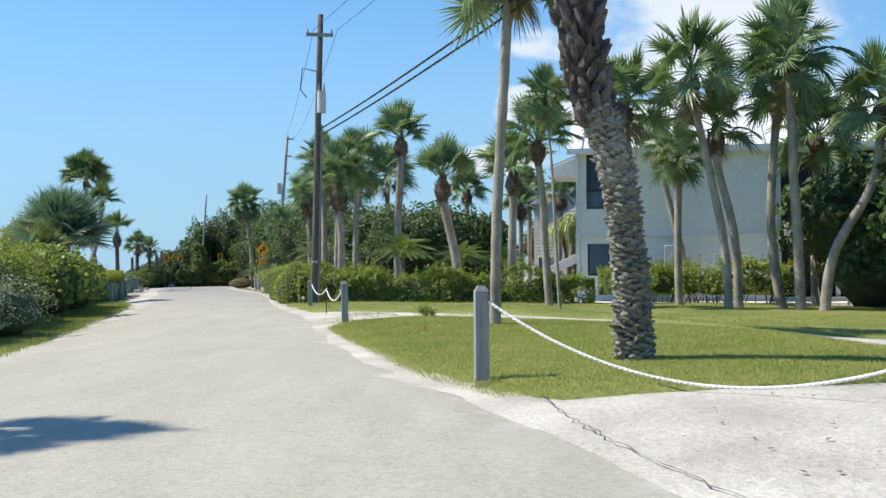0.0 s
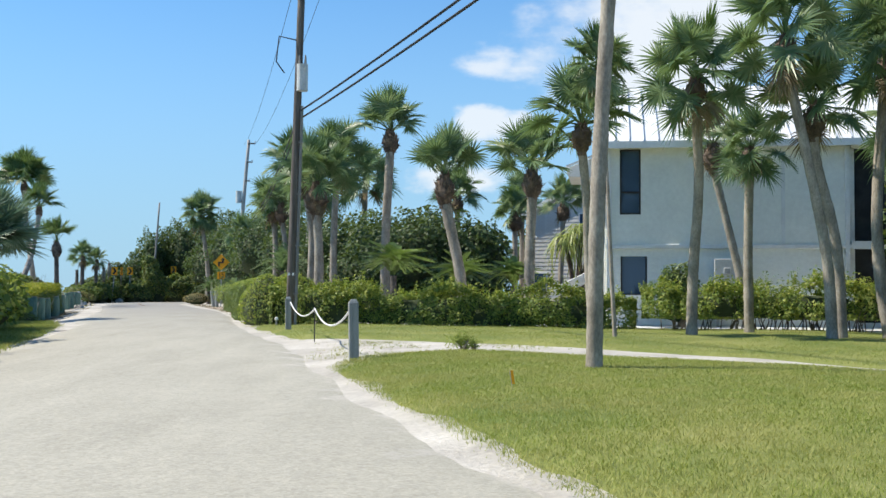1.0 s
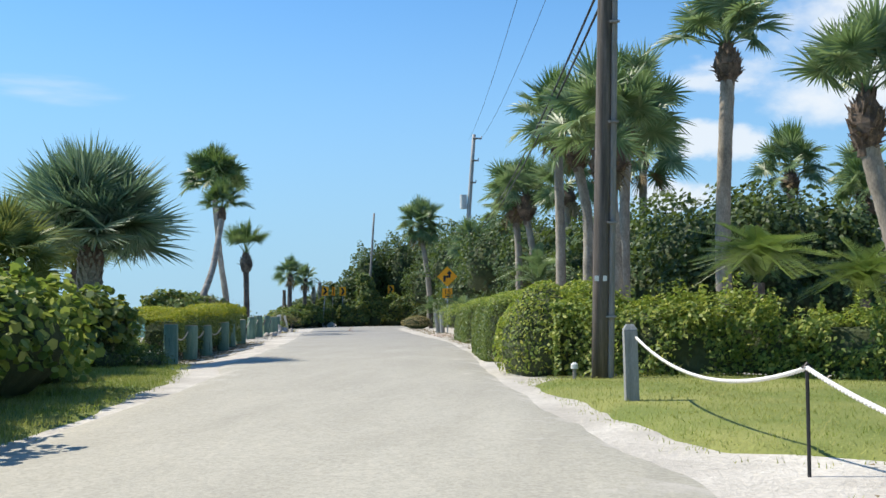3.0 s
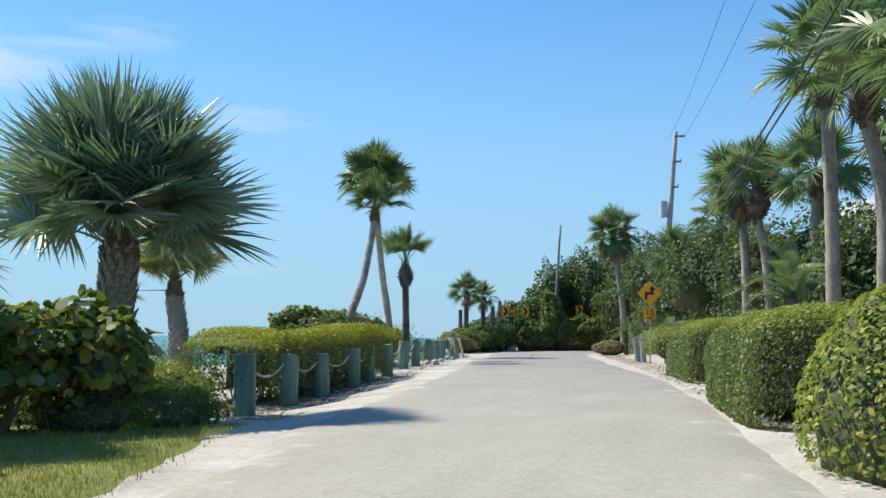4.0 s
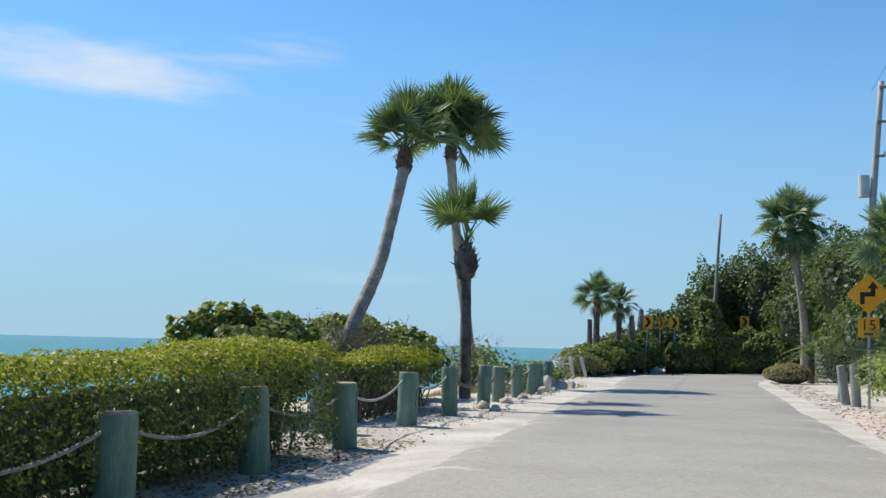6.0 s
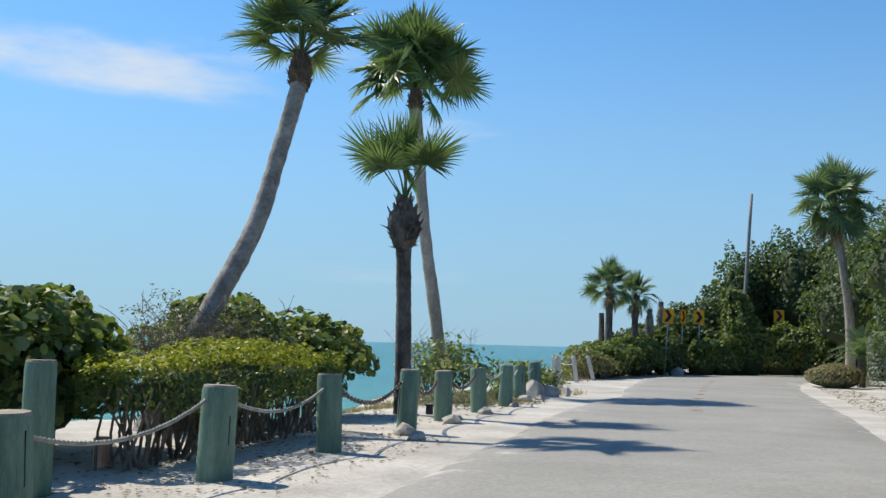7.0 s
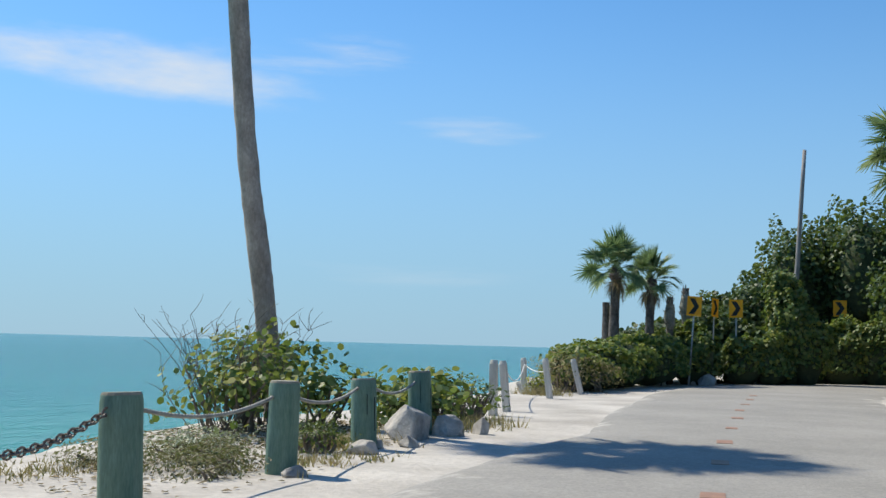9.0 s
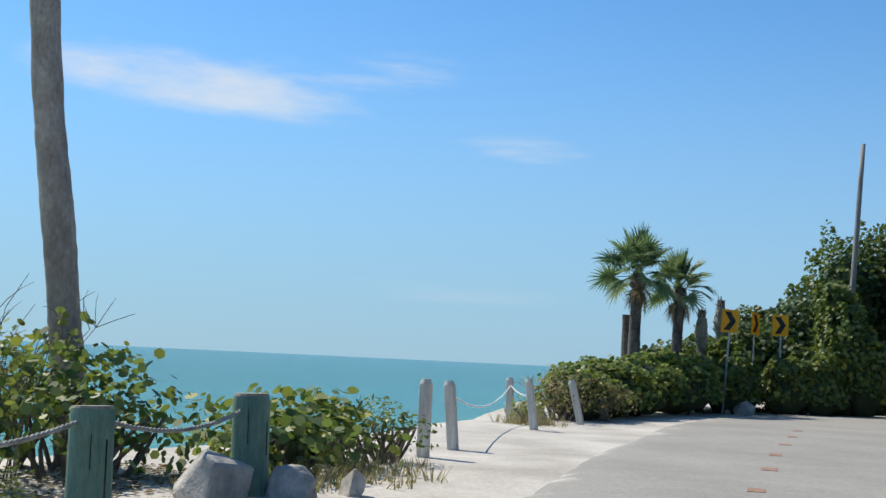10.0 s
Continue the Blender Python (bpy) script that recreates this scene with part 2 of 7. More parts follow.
M_STEEL = surface("galvanised_steel", (0.4, 0.41, 0.42), (0.55, 0.56, 0.57), 4, 30, 0.5, 0.2, 0.002, metal=0.6)
M_TANK = surface("grey_enamel", (0.5, 0.51, 0.5), (0.62, 0.63, 0.62), 3, 18, 0.5, 0.2, 0.002)
M_CABLE = surface("black_cable", (0.015, 0.015, 0.016), (0.04, 0.04, 0.042), 3, 20, 0.6, 0.1, 0.002)
M_ROCK = surface("limestone", (0.3, 0.28, 0.25), (0.58, 0.55, 0.5), 2.2, 14, 0.92, 0.9, 0.03, grit=0.5)
M_ORANGE = surface("sign_orange", (0.95, 0.37, 0.012), (1.0, 0.43, 0.016), 3, 12, 0.45, 0.05, 0.001, grit=0.15)
M_BLACK = surface("sign_black", (0.012, 0.012, 0.012), (0.03, 0.03, 0.03), 3, 20, 0.5, 0.05, 0.001)
M_SIDING = surface("white_siding", (0.8, 0.8, 0.74), (0.88, 0.88, 0.82), 0.8, 9, 0.6, 0.15, 0.003, grit=0.15)
M_GREYSIDING = surface("grey_siding", (0.54, 0.525, 0.5), (0.64, 0.625, 0.595), 0.8, 9, 0.7, 0.15, 0.003, grit=0.2)
M_ROOF = surface("white_metal_roof", (0.66, 0.67, 0.67), (0.78, 0.79, 0.79), 0.7, 8, 0.42, 0.1, 0.002, metal=0.0, grit=0.12)
M_TRIM = surface("white_trim", (0.72, 0.72, 0.7), (0.82, 0.82, 0.8), 2, 14, 0.55, 0.1, 0.002, grit=0.12)
M_DARKFRAME = surface("bronze_frame", (0.02, 0.02, 0.022), (0.045, 0.045, 0.05), 3, 18, 0.45, 0.1, 0.002)
M_SCREEN = surface("insect_screen", (0.012, 0.013, 0.014), (0.035, 0.036, 0.038), 2, 40, 0.7, 0.2, 0.002)
# Dark filler colour standing in for the shade inside shrubs and hedges.
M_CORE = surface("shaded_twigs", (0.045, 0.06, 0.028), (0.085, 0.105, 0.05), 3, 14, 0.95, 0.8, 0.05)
M_PVC = surface("salmon_plastic", (0.55, 0.3, 0.22), (0.68, 0.42, 0.32), 3, 18, 0.6, 0.1, 0.002)
M_PINK = surface("faded_pink_paving", (0.5, 0.4, 0.35), (0.6, 0.5, 0.44), 2, 16, 0.9, 0.4, 0.01)
M_REFLECTOR = surface("amber_marker", (0.26, 0.15, 0.1), (0.38, 0.22, 0.14), 6, 30, 0.6, 0.2, 0.002)

M_FROND = leaf_mat("palm_frond", [(0.084, 0.15, 0.07), (0.14, 0.225, 0.102), (0.232, 0.322, 0.152), (0.43, 0.485, 0.285)], 0.4, 0.4, 0.5, True, (0.18, 0.25, 0.06))
M_FROND_GREEN = leaf_mat("green_palm_frond", [(0.055, 0.1, 0.04), (0.095, 0.16, 0.058), (0.16, 0.23, 0.085), (0.29, 0.35, 0.15)], 0.4, 0.38, 0.5, True, (0.15, 0.23, 0.03))
M_FROND_OLIVE = leaf_mat("olive_palm_frond", [(0.09, 0.138, 0.036), (0.15, 0.205, 0.052), (0.24, 0.29, 0.088), (0.37, 0.385, 0.15)], 0.45, 0.34, 0.4, True, (0.26, 0.25, 0.05))
M_FROND_SILVER = leaf_mat("silvery_palm_frond", [(0.1, 0.165, 0.105), (0.17, 0.25, 0.155), (0.27, 0.35, 0.22), (0.42, 0.49, 0.36)], 0.36, 0.36, 0.6, True, (0.1, 0.2, 0.06))
M_STRAP = leaf_mat("strap_leaf", [(0.16, 0.21, 0.05), (0.26, 0.32, 0.075), (0.4, 0.44, 0.12), (0.5, 0.47, 0.2)], 0.42, 0.35, 0.5, True)
M_FROND_YOUNG = leaf_mat("young_palm_frond", [(0.1, 0.17, 0.045), (0.17, 0.26, 0.07), (0.29, 0.36, 0.11)], 0.4, 0.3, 0.5, True)
M_DEADFROND = leaf_mat("dead_palm_frond", [(0.14, 0.1, 0.06), (0.24, 0.18, 0.11), (0.34, 0.28, 0.19)], 0.8, 0.15, 0.2, True)
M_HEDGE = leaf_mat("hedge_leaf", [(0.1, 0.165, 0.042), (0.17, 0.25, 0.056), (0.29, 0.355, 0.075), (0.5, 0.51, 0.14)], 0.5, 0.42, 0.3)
# On hedge tops this yellow carries the sunlight in the leaf colour.
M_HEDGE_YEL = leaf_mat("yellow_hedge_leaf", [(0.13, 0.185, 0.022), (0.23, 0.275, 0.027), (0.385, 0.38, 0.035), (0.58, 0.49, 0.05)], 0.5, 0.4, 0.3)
# On clipped hedge sides the shade is put into these dark tones.
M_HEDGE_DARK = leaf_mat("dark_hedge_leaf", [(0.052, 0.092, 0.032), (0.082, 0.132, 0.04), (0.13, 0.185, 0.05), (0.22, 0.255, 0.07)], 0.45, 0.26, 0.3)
M_GRAPE = leaf_mat("sea_grape_leaf", [(0.05, 0.095, 0.035), (0.085, 0.145, 0.045), (0.13, 0.2, 0.06), (0.2, 0.26, 0.1), (0.34, 0.33, 0.06), (0.2, 0.25, 0.14)], 0.5, 0.36, 0.25)
# Yellower copy of the hedge leaf, with sunlight put into its tones.
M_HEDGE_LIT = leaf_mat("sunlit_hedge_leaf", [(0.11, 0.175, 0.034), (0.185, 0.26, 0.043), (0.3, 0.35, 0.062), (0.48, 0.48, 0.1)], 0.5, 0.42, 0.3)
M_WOODS = leaf_mat("woodland_leaf", [(0.034, 0.063, 0.027), (0.052, 0.09, 0.035), (0.08, 0.126, 0.047), (0.125, 0.17, 0.07)], 0.52, 0.28, 0.25)
M_WITHERED = leaf_mat("withered_leaf", [(0.11, 0.09, 0.055), (0.19, 0.165, 0.1), (0.13, 0.165, 0.065), (0.29, 0.25, 0.16)], 0.7, 0.2)
M_GREYSHRUB = leaf_mat("grey_shrub_leaf", [(0.2, 0.24, 0.17), (0.3, 0.35, 0.24), (0.44, 0.48, 0.36)], 0.6, 0.2)
M_DRY = leaf_mat("dry_grass", [(0.26, 0.19, 0.1), (0.4, 0.31, 0.17), (0.2, 0.2, 0.07)], 0.8, 0.25)
M_GRASS = leaf_mat("lawn_blade", [(0.15, 0.21, 0.035), (0.24, 0.3, 0.054), (0.34, 0.38, 0.088), (0.48, 0.46, 0.19)], 0.6, 0.35, 0.25, patches=(0.4, 0.38, 0.13))


def glass_mat():
    m, n, l, p = node_mat("window_glass")
    p.inputs["Base Color"].default_value = (0.05, 0.085, 0.14, 1)
    p.inputs["Roughness"].default_value, p.inputs["Specular IOR Level"].default_value = 0.05, 0.6
    return m


def sea_mat():
    m, n, l, p = node_mat("sea_water")
    tc = n.new("ShaderNodeTexCoord")
    sep = n.new("ShaderNodeSeparateXYZ")
    l.new(tc.outputs["Object"], sep.inputs[0])
    off = n.new("ShaderNodeMapRange")
    off.inputs[1].default_value, off.inputs[2].default_value = 24, 110
    neg = n.new("ShaderNodeMath")
    neg.operation = "MULTIPLY"
    neg.inputs[1].default_value = -1
    l.new(sep.outputs[0], neg.inputs[0])
    l.new(neg.outputs[0], off.inputs[0])
    body = ramp_node(n, l, off.outputs[0], [(0.0, (0.2, 0.34, 0.22)), (0.06, (0.11, 0.29, 0.205)), (0.16, (0.05, 0.235, 0.19)), (0.4, (0.022, 0.185, 0.165)), (1.0, (0.02, 0.165, 0.145))])
    mp = n.new("ShaderNodeMapping")
    mp.inputs["Scale"].default_value = (1.0, 0.35, 1)
    l.new(tc.outputs["Object"], mp.inputs[0])
    swell = noise_node(n, l, mp.outputs[0], 0.5, 5, 0.6)
    patch = noise_node(n, l, mp.outputs[0], 0.06, 4, 0.6)
    shade = ramp_node(n, l, patch, [(0.3, (0.8, 0.85, 0.9)), (0.7, (1.15, 1.12, 1.1))])
    col = mix_node(n, l, 0.8, body, shade, "MULTIPLY")
    crest = ramp_node(n, l, noise_node(n, l, mp.outputs[0], 1.7, 5, 0.65), [(0.35, (0.78, 0.8, 0.82)), (0.65, (1.2, 1.18, 1.16))])
    col = mix_node(n, l, 0.7, col, crest, "MULTIPLY")
    caps = ramp_node(n, l, noise_node(n, l, mp.outputs[0], 0.9, 6, 0.7), [(0.70, (0, 0, 0)), (0.76, (1, 1, 1))])
    col2 = mix_node(n, l, caps, col, (0.6, 0.66, 0.64))
    l.new(col2, p.inputs["Base Color"])
    p.inputs["Roughness"].default_value, p.inputs["IOR"].default_value, p.inputs["Specular IOR Level"].default_value = 0.2, 1.33, 0.28
    ripple = noise_node(n, l, mp.outputs[0], 2.6, 4, 0.6)
    both = mix_node(n, l, 0.35, swell, ripple)
    bump_node(n, l, both, 1.0, 0.55, p)
    return m


M_GLASS, M_SEA = glass_mat(), sea_mat()


# ---- building helpers ----
def mesh_of(name, verts, faces):
    me = bpy.data.meshes.new(name)
    me.from_pydata([tuple(v) for v in verts], [], faces)
    me.update()
    return me


def big_mesh(name, verts, corners):
    """A mesh from arrays: verts (n, 3) and faces of one size (m, k)."""
    me = bpy.data.meshes.new(name)
    verts, corners = np.asarray(verts, dtype=np.float32), np.asarray(corners, dtype=np.int32)
    m, k = corners.shape
    me.vertices.add(len(verts))
    me.vertices.foreach_set("co", verts.ravel())
    me.loops.add(m * k)
    me.loops.foreach_set("vertex_index", corners.ravel())
    me.polygons.add(m)
    me.polygons.foreach_set("loop_start", np.arange(0, m * k, k, dtype=np.int32))
    me.update(calc_edges=True)
    return me


def smooth(me):
    me.polygons.foreach_set("use_smooth", [True] * len(me.polygons))
    return me


def bm_mesh(name, bm):
    me = bpy.data.meshes.new(name)
    bm.to_mesh(me)
    bm.free()
    return me


def part(name, data, material, parent, label="", m=None, kind=""):
    """Links a mesh or bmesh as one object under its thing."""
    me = bm_mesh(name, data) if isinstance(data, bmesh.types.BMesh) else data
    if material is not None and not me.materials:
        me.materials.append(material)
    ob = new(name, me)
    ob.parent = parent
    if m is not None:
        ob.matrix_basis = m
    return tagged(ob, label, kind=kind)


def thing(name, m, label, category, group="", data=None, material=None, kind=""):
    me = bm_mesh(name, data) if isinstance(data, bmesh.types.BMesh) else data
    if me is not None and material is not None and not me.materials:
        me.materials.append(material)
    ob = new(name, me)
    ob.matrix_basis = m
    return tagged(ob, label, category, group, kind)


def box_bm(sx, sy, sz, bevel=0.0, at=(0, 0, 0), bm=None, rot=None):
    bm = bm or bmesh.new()
    r = bmesh.ops.create_cube(bm, size=1.0)
    mat = Matrix.Translation(at) @ (rot or Matrix.Identity(4)) @ Matrix.Diagonal((sx, sy, sz, 1))
    bmesh.ops.transform(bm, matrix=mat, verts=r["verts"])
    if bevel:
        es = list({e for v in r["verts"] for e in v.link_edges})
        bmesh.ops.bevel(bm, geom=es, offset=bevel, segments=2, affect="EDGES", profile=0.5)
    return bm


def tube(points, radii, sides=10, cap=True, wob=0.0, rng=None):
    """Vertices and faces of a tube along points, with a radius at each."""
    pts = [Vector(p) for p in points]
    verts, faces = [], []
    side = None
    for i, p in enumerate(pts):
        d = (pts[min(i + 1, len(pts) - 1)] - pts[max(i - 1, 0)]).normalized()
        ref = Vector((0, 0, 1)) if abs(d.z) < 0.9 else Vector((1, 0, 0))
        if side is None:
            side = d.cross(ref).normalized()
        side = (side - d * side.dot(d)).normalized()
        up = side.cross(d)
        for k in range(sides):
            a = 2 * math.pi * k / sides
            r = radii[i] * (1 + (rng.uniform(-wob, wob) if rng else 0))
            verts.append(p + side * (r * math.cos(a)) + up * (r * math.sin(a)))
    for i in range(len(pts) - 1):
        for k in range(sides):
            a, b = i * sides + k, i * sides + (k + 1) % sides
            faces.append((a, b, b + sides, a + sides))
    if cap:
        faces.append(tuple(range(sides - 1, -1, -1)))
        faces.append(tuple((len(pts) - 1) * sides + k for k in range(sides)))
    return verts, faces


def joined(pieces):
    verts, faces = [], []
    for v, f in pieces:
        o = len(verts)
        verts += list(v)
        faces += [tuple(i + o for i in q) for q in f]
    return verts, faces


def curve_through(points, n):
    """n points on a smooth line through the given ones."""
    p = [Vector(q) for q in points]
    p = [p[0] * 2 - p[1]] + p + [p[-1] * 2 - p[-2]]
    out = []
    segs = len(p) - 3
    for i in range(n):
        u = i / (n - 1) * segs
        k = min(int(u), segs - 1)
        t = u - k
        a, b, c, d = p[k:k + 4]
        out.append(0.5 * ((2 * b) + (c - a) * t + (2 * a - 5 * b + 4 * c - d) * t * t + (3 * b - a - 3 * c + d) * t ** 3))
    return out


def interp(x, table):
    return float(np.interp(x, [a for a, _ in table], [b for _, b in table]))


# ---- plan of the road and the ground ----
LEFT_EDGE = [(-60, 8.0), (0, -3.1), (8, -4.7), (18.2, -6.6), (28, -8.4), (32, -9.1), (36.7, -9.8), (40.2, -10.6), (42.4, -11.4), (48, -12.45), (51.3, -13.2), (57.5, -14.5), (61.2, -15.5), (67, -17.0), (70, -17.95), (74.5, -19.0), (77.4, -19.6), (80.1, -19.95), (85, -21.55), (88.5, -22.45), (94, -23.9), (98, -24.6), (103, -25.0), (107, -24.0), (112, -21.8), (118, -17.5), (126, -9.0), (140, 6)]
RIGHT_EDGE = [(-60, 13.5), (0, 2.3), (7.2, 1.2), (9.8, 0.68), (11.7, 0.2), (13, -0.33), (14.6, -0.65), (16.5, -1.05), (19.2, -1.6), (21.5, -2.05), (24.6, -2.58), (27.1, -2.95), (29.9, -3.55), (32.1, -4.1), (34.4, -4.65), (38.5, -5.55), (41.3, -6.1), (44.9, -6.7), (48.5, -7.35), (52.2, -8.12), (57.3, -9.2), (60.5, -10.1), (70.9, -12.75), (78.3, -14.4), (90, -17.2), (97, -18.4), (103, -18.5), (107, -17.0), (112, -13.5), (118, -8), (126, 2), (140, 18)]
PROFILE = [(-60, -0.17), (20, -0.15), (28, -0.08), (36, 0.0), (45, 0.07), (55, 0.16), (65, 0.17), (80, 0.14), (95, 0.12), (400, 0.1)]
COAST = [(-400, -20), (-60, -20), (0, -22), (30, -24.5), (50, -25), (60, -24.2), (65, -23.0), (68, -21.7), (70, -21.5), (74, -23.4), (78, -25.2), (82, -25.4), (86, -25.8), (92, -27.6), (100, -31), (110, -34), (140, -36), (400, -60)]
SEA_Z = -1.7


def ground_z(x, y):
    z = interp(y, PROFILE)
    r = x - interp(y, RIGHT_EDGE)
    if y < 40:
        k = interp(r, [(-0.1, 0), (0.15, 0.06), (0.5, 0.11), (1.5, 0.17), (4.5, 0.2), (9, 0.06), (14, 0.05)])
        z += k * interp(y, [(4, 0.2), (10, 0.8), (18, 1), (34, 0.7), (40, 0)])
    if 41 < y < 61:
        z -= 0.14 * interp(interp(y, LEFT_EDGE) - x, [(0.2, 0), (0.9, 1), (6, 1), (9, 0)]) * interp(y, [(41, 0), (44.5, 1), (56.5, 1), (58.6, 0.8), (61, 0)])
    c = interp(y, COAST)
    if x < c + 0.4:
        z += interp(c + 0.4 - x, [(0, 0), (0.5, -0.12), (1.1, -0.75), (3.0, -1.5), (9, -2.3), (40, -4.0), (400, -9)])
    return z + 0.03 * math.sin(x * 0.9 + y * 0.35) * math.sin(y * 0.6 - x * 0.2) * min(1, max(0, max(r - 1, interp(y, LEFT_EDGE) - 1 - x)))


# ---- ground, road, sea ----
def sheet(name, xs, ys, lift, material, label, category):
    zs = [[ground_z(x, y) + lift for x in xs] for y in ys]
    verts = [(x, y, zs[j][i]) for j, y in enumerate(ys) for i, x in enumerate(xs)]
    w = len(xs)
    faces = [(j * w + i, j * w + i + 1, (j + 1) * w + i + 1, (j + 1) * w + i) for j in range(len(ys) - 1) for i in range(w - 1)]
    return tagged(thing(name, Matrix.Identity(4), label, category, data=smooth(mesh_of(name, verts, faces)), material=material), kind="structure")


xs = [-4200, -2000, -900, -400, -200, -120, -80, -60, -50, -45] + [-42 + 0.75 * i for i in range(0, 84)] + [22, 26, 32, 40, 60, 100, 200, 500, 1500, 4200]
ys = [-4200, -1500, -500, -200, -100, -60, -40, -25, -15] + [-10 + 0.8 * i for i in range(0, 166)] + [124, 128, 134, 142, 155, 180, 240, 400, 900, 2000, 4200]
sheet("ground", xs, ys, 0.0, M_SAND, "pale shell sand ground sloping to the shore", "ground")

sv, sf = [], []
for j, y in enumerate([-4200, -1500, -500, -150, 0, 50, 100, 200, 600, 1800, 4400]):
    for x in (-4400, -1500, -500, -150, -60, -20, 60):
        sv.append((x, y, SEA_Z))
w = 7
sf = [(j * w + i, j * w + i + 1, (j + 1) * w + i + 1, (j + 1) * w + i) for j in range(10) for i in range(w - 1)]
thing("water", Matrix.Identity(4), "calm turquoise sea reaching the horizon", "sea", data=mesh_of("water", sv, sf), material=M_SEA, kind="structure")


def strip(name, left, right, y0, y1, step, lift, material, label, category, rag=0.12, cols=10, seed=1, bulge=0.0, rim=0.25):
    """A sheet between two edge lines along y, with ragged edges that sink gently into the ground."""
    rng = random.Random(seed)
    n = int((y1 - y0) / step)
    verts, faces, uvs = [], [], []
    la = ra = 0
    for j in range(n + 1):
        y = y0 + (y1 - y0) * j / n
        la, ra = la * 0.85 + 0.5 * rng.uniform(-rag, rag), ra * 0.85 + 0.5 * rng.uniform(-rag, rag)
        a, b = interp(y, left) + la, interp(y, right) + ra
        b = max(b, a + 0.05)
        edge = min(0.3, rim / (b - a))
        us = [0, edge, *[edge + (1 - 2 * edge) * k / (cols - 2) for k in range(1, cols - 2)], 1 - edge, 1]
        for i, u in enumerate(us):
            x = a + (b - a) * u
            down = lift + 0.03 if i in (0, cols) or j in (0, n) else 0
            verts.append((x, y, ground_z(x, y) + lift + bulge * math.sin(math.pi * u) - down))
            uvs.append((u, y))
    c = cols + 1
    for j in range(n):
        for i in range(cols):
            faces.append((j * c + i, j * c + i + 1, (j + 1) * c + i + 1, (j + 1) * c + i))
    me = mesh_of(name, verts, faces)
    layer = me.uv_layers.new(name="across")
    layer.data.foreach_set("uv", [q for f in faces for k in f for q in uvs[k]])
    return thing(name, Matrix.Identity(4), label, category, data=smooth(me), material=material, kind="structure")


strip("road", LEFT_EDGE, RIGHT_EDGE, -60, 139, 0.3, 0.03, M_ROAD, "narrow bleached grey asphalt road with sandy edges", "road", 0.035, 12, 1, 0.04, 0.3)

# lawns, each a sheet over the sand with a ragged rim
LAWNS = {
    "front": ([(10.6, 0.9), (11, 0.5), (11.7, 0.3), (13, -0.2), (14.6, -0.52), (16.5, -0.9), (19.2, -1.45), (21.5, -1.9), (23.2, -2.2), (24.4, -2.0), (25, -0.6)],
              [(10.6, 1.2), (11, 3.2), (12, 5.5), (15.5, 5.8), (19.5, 5.0), (22.5, 3.6), (24, 0.8), (25, -0.3)], 10.6, 25.0),
    "middle": ([(19.0, 6.6), (22, 5.2), (25, 3.8), (26.5, 1.5), (28, -0.2), (29.5, -1.5), (31, -3.4), (33, -4.2), (38, -5.3), (39.2, -5.0)],
               [(19.0, 14), (30, 14), (33, 12), (36, 9), (38, 5), (39.2, -4.2)], 19.0, 39.2),
    "back": ([(-60, 27), (0, 13), (8, 10), (18.9, 14.2), (39.5, 14.2)], [(-60, 80), (39.5, 80)], -60, 39.5),
    "west": ([(-20, -6.0), (14, -14.0), (25, -16), (38, -17), (43, -15.0)], [(-20, 0.6), (0, -3.1), (15.5, -5.9), (26, -7.9), (31.4, -8.95), (38, -10.4), (43, -12.2)], -20, 43.0),
}
LAWN_LABEL = {"back": "rough grass behind the lawn trees", "front": "sunlit mown lawn with worn sandy edges", "middle": "mown grass strip between sandy drive and hedge", "west": "grassy verge beside the road under shrubs"}
for key, (a, b, y0, y1) in LAWNS.items():
    strip("lawn", a, b, y0, y1, 0.35, 0.1 if key == "back" else 0.05, M_LAWN, LAWN_LABEL[key], "lawn", 0.14, 60 if key == "back" else 12, len(key))
strip("woodland_floor", [(y, x + 4.0) for y, x in RIGHT_EDGE if y > 43] , [(43, 80), (140, 80)], 44.9, 138, 0.6, 0.07, M_MULCH, "brown leaf litter under the roadside trees", "ground", 0.3, 60, 4)


def blades(name, spots, height, spread, material, label, per=4, seed=3, lean=0.5):
    """Grass as joined blades, a few at each spot (x, y)."""
    r = np.random.default_rng(seed)
    n = len(spots)
    base = np.repeat(np.asarray(spots), per, axis=0)
    m = len(base)
    base = base + np.c_[r.normal(0, spread, (m, 2)), np.zeros(m)]
    ang = r.uniform(0, 2 * np.pi, m)
    h = height * r.uniform(0.5, 1.3, m)
    wd = r.uniform(0.004, 0.009, m)[:, None] * (min(height, 0.09) / 0.07)
    side = np.c_[np.cos(ang), np.sin(ang), np.zeros(m)] * wd
    tip = base + np.c_[-np.sin(ang) * h * lean * r.uniform(0.2, 1.4, m), np.cos(ang) * h * lean * r.uniform(0.2, 1.4, m), h]
    v = np.stack([base - side, base + side, tip], axis=1).reshape(-1, 3)
    return thing(name, Matrix.Identity(4), label, "grass", data=big_mesh(name, v, np.arange(m * 3).reshape(-1, 3)), material=material, kind="stuff")


def spots_between(a, b, y0, y1, n, seed, margin=-0.1):
    r = random.Random(seed)
    out = []
    while len(out) < n:
        y = r.uniform(y0, y1)
        lo, hi = interp(y, a) + margin, interp(y, b) - margin
        if hi > lo and r.random() < (hi - lo) / 9:
            x = r.uniform(lo, hi)
            out.append((x, y, ground_z(x, y) + 0.046))
    return out


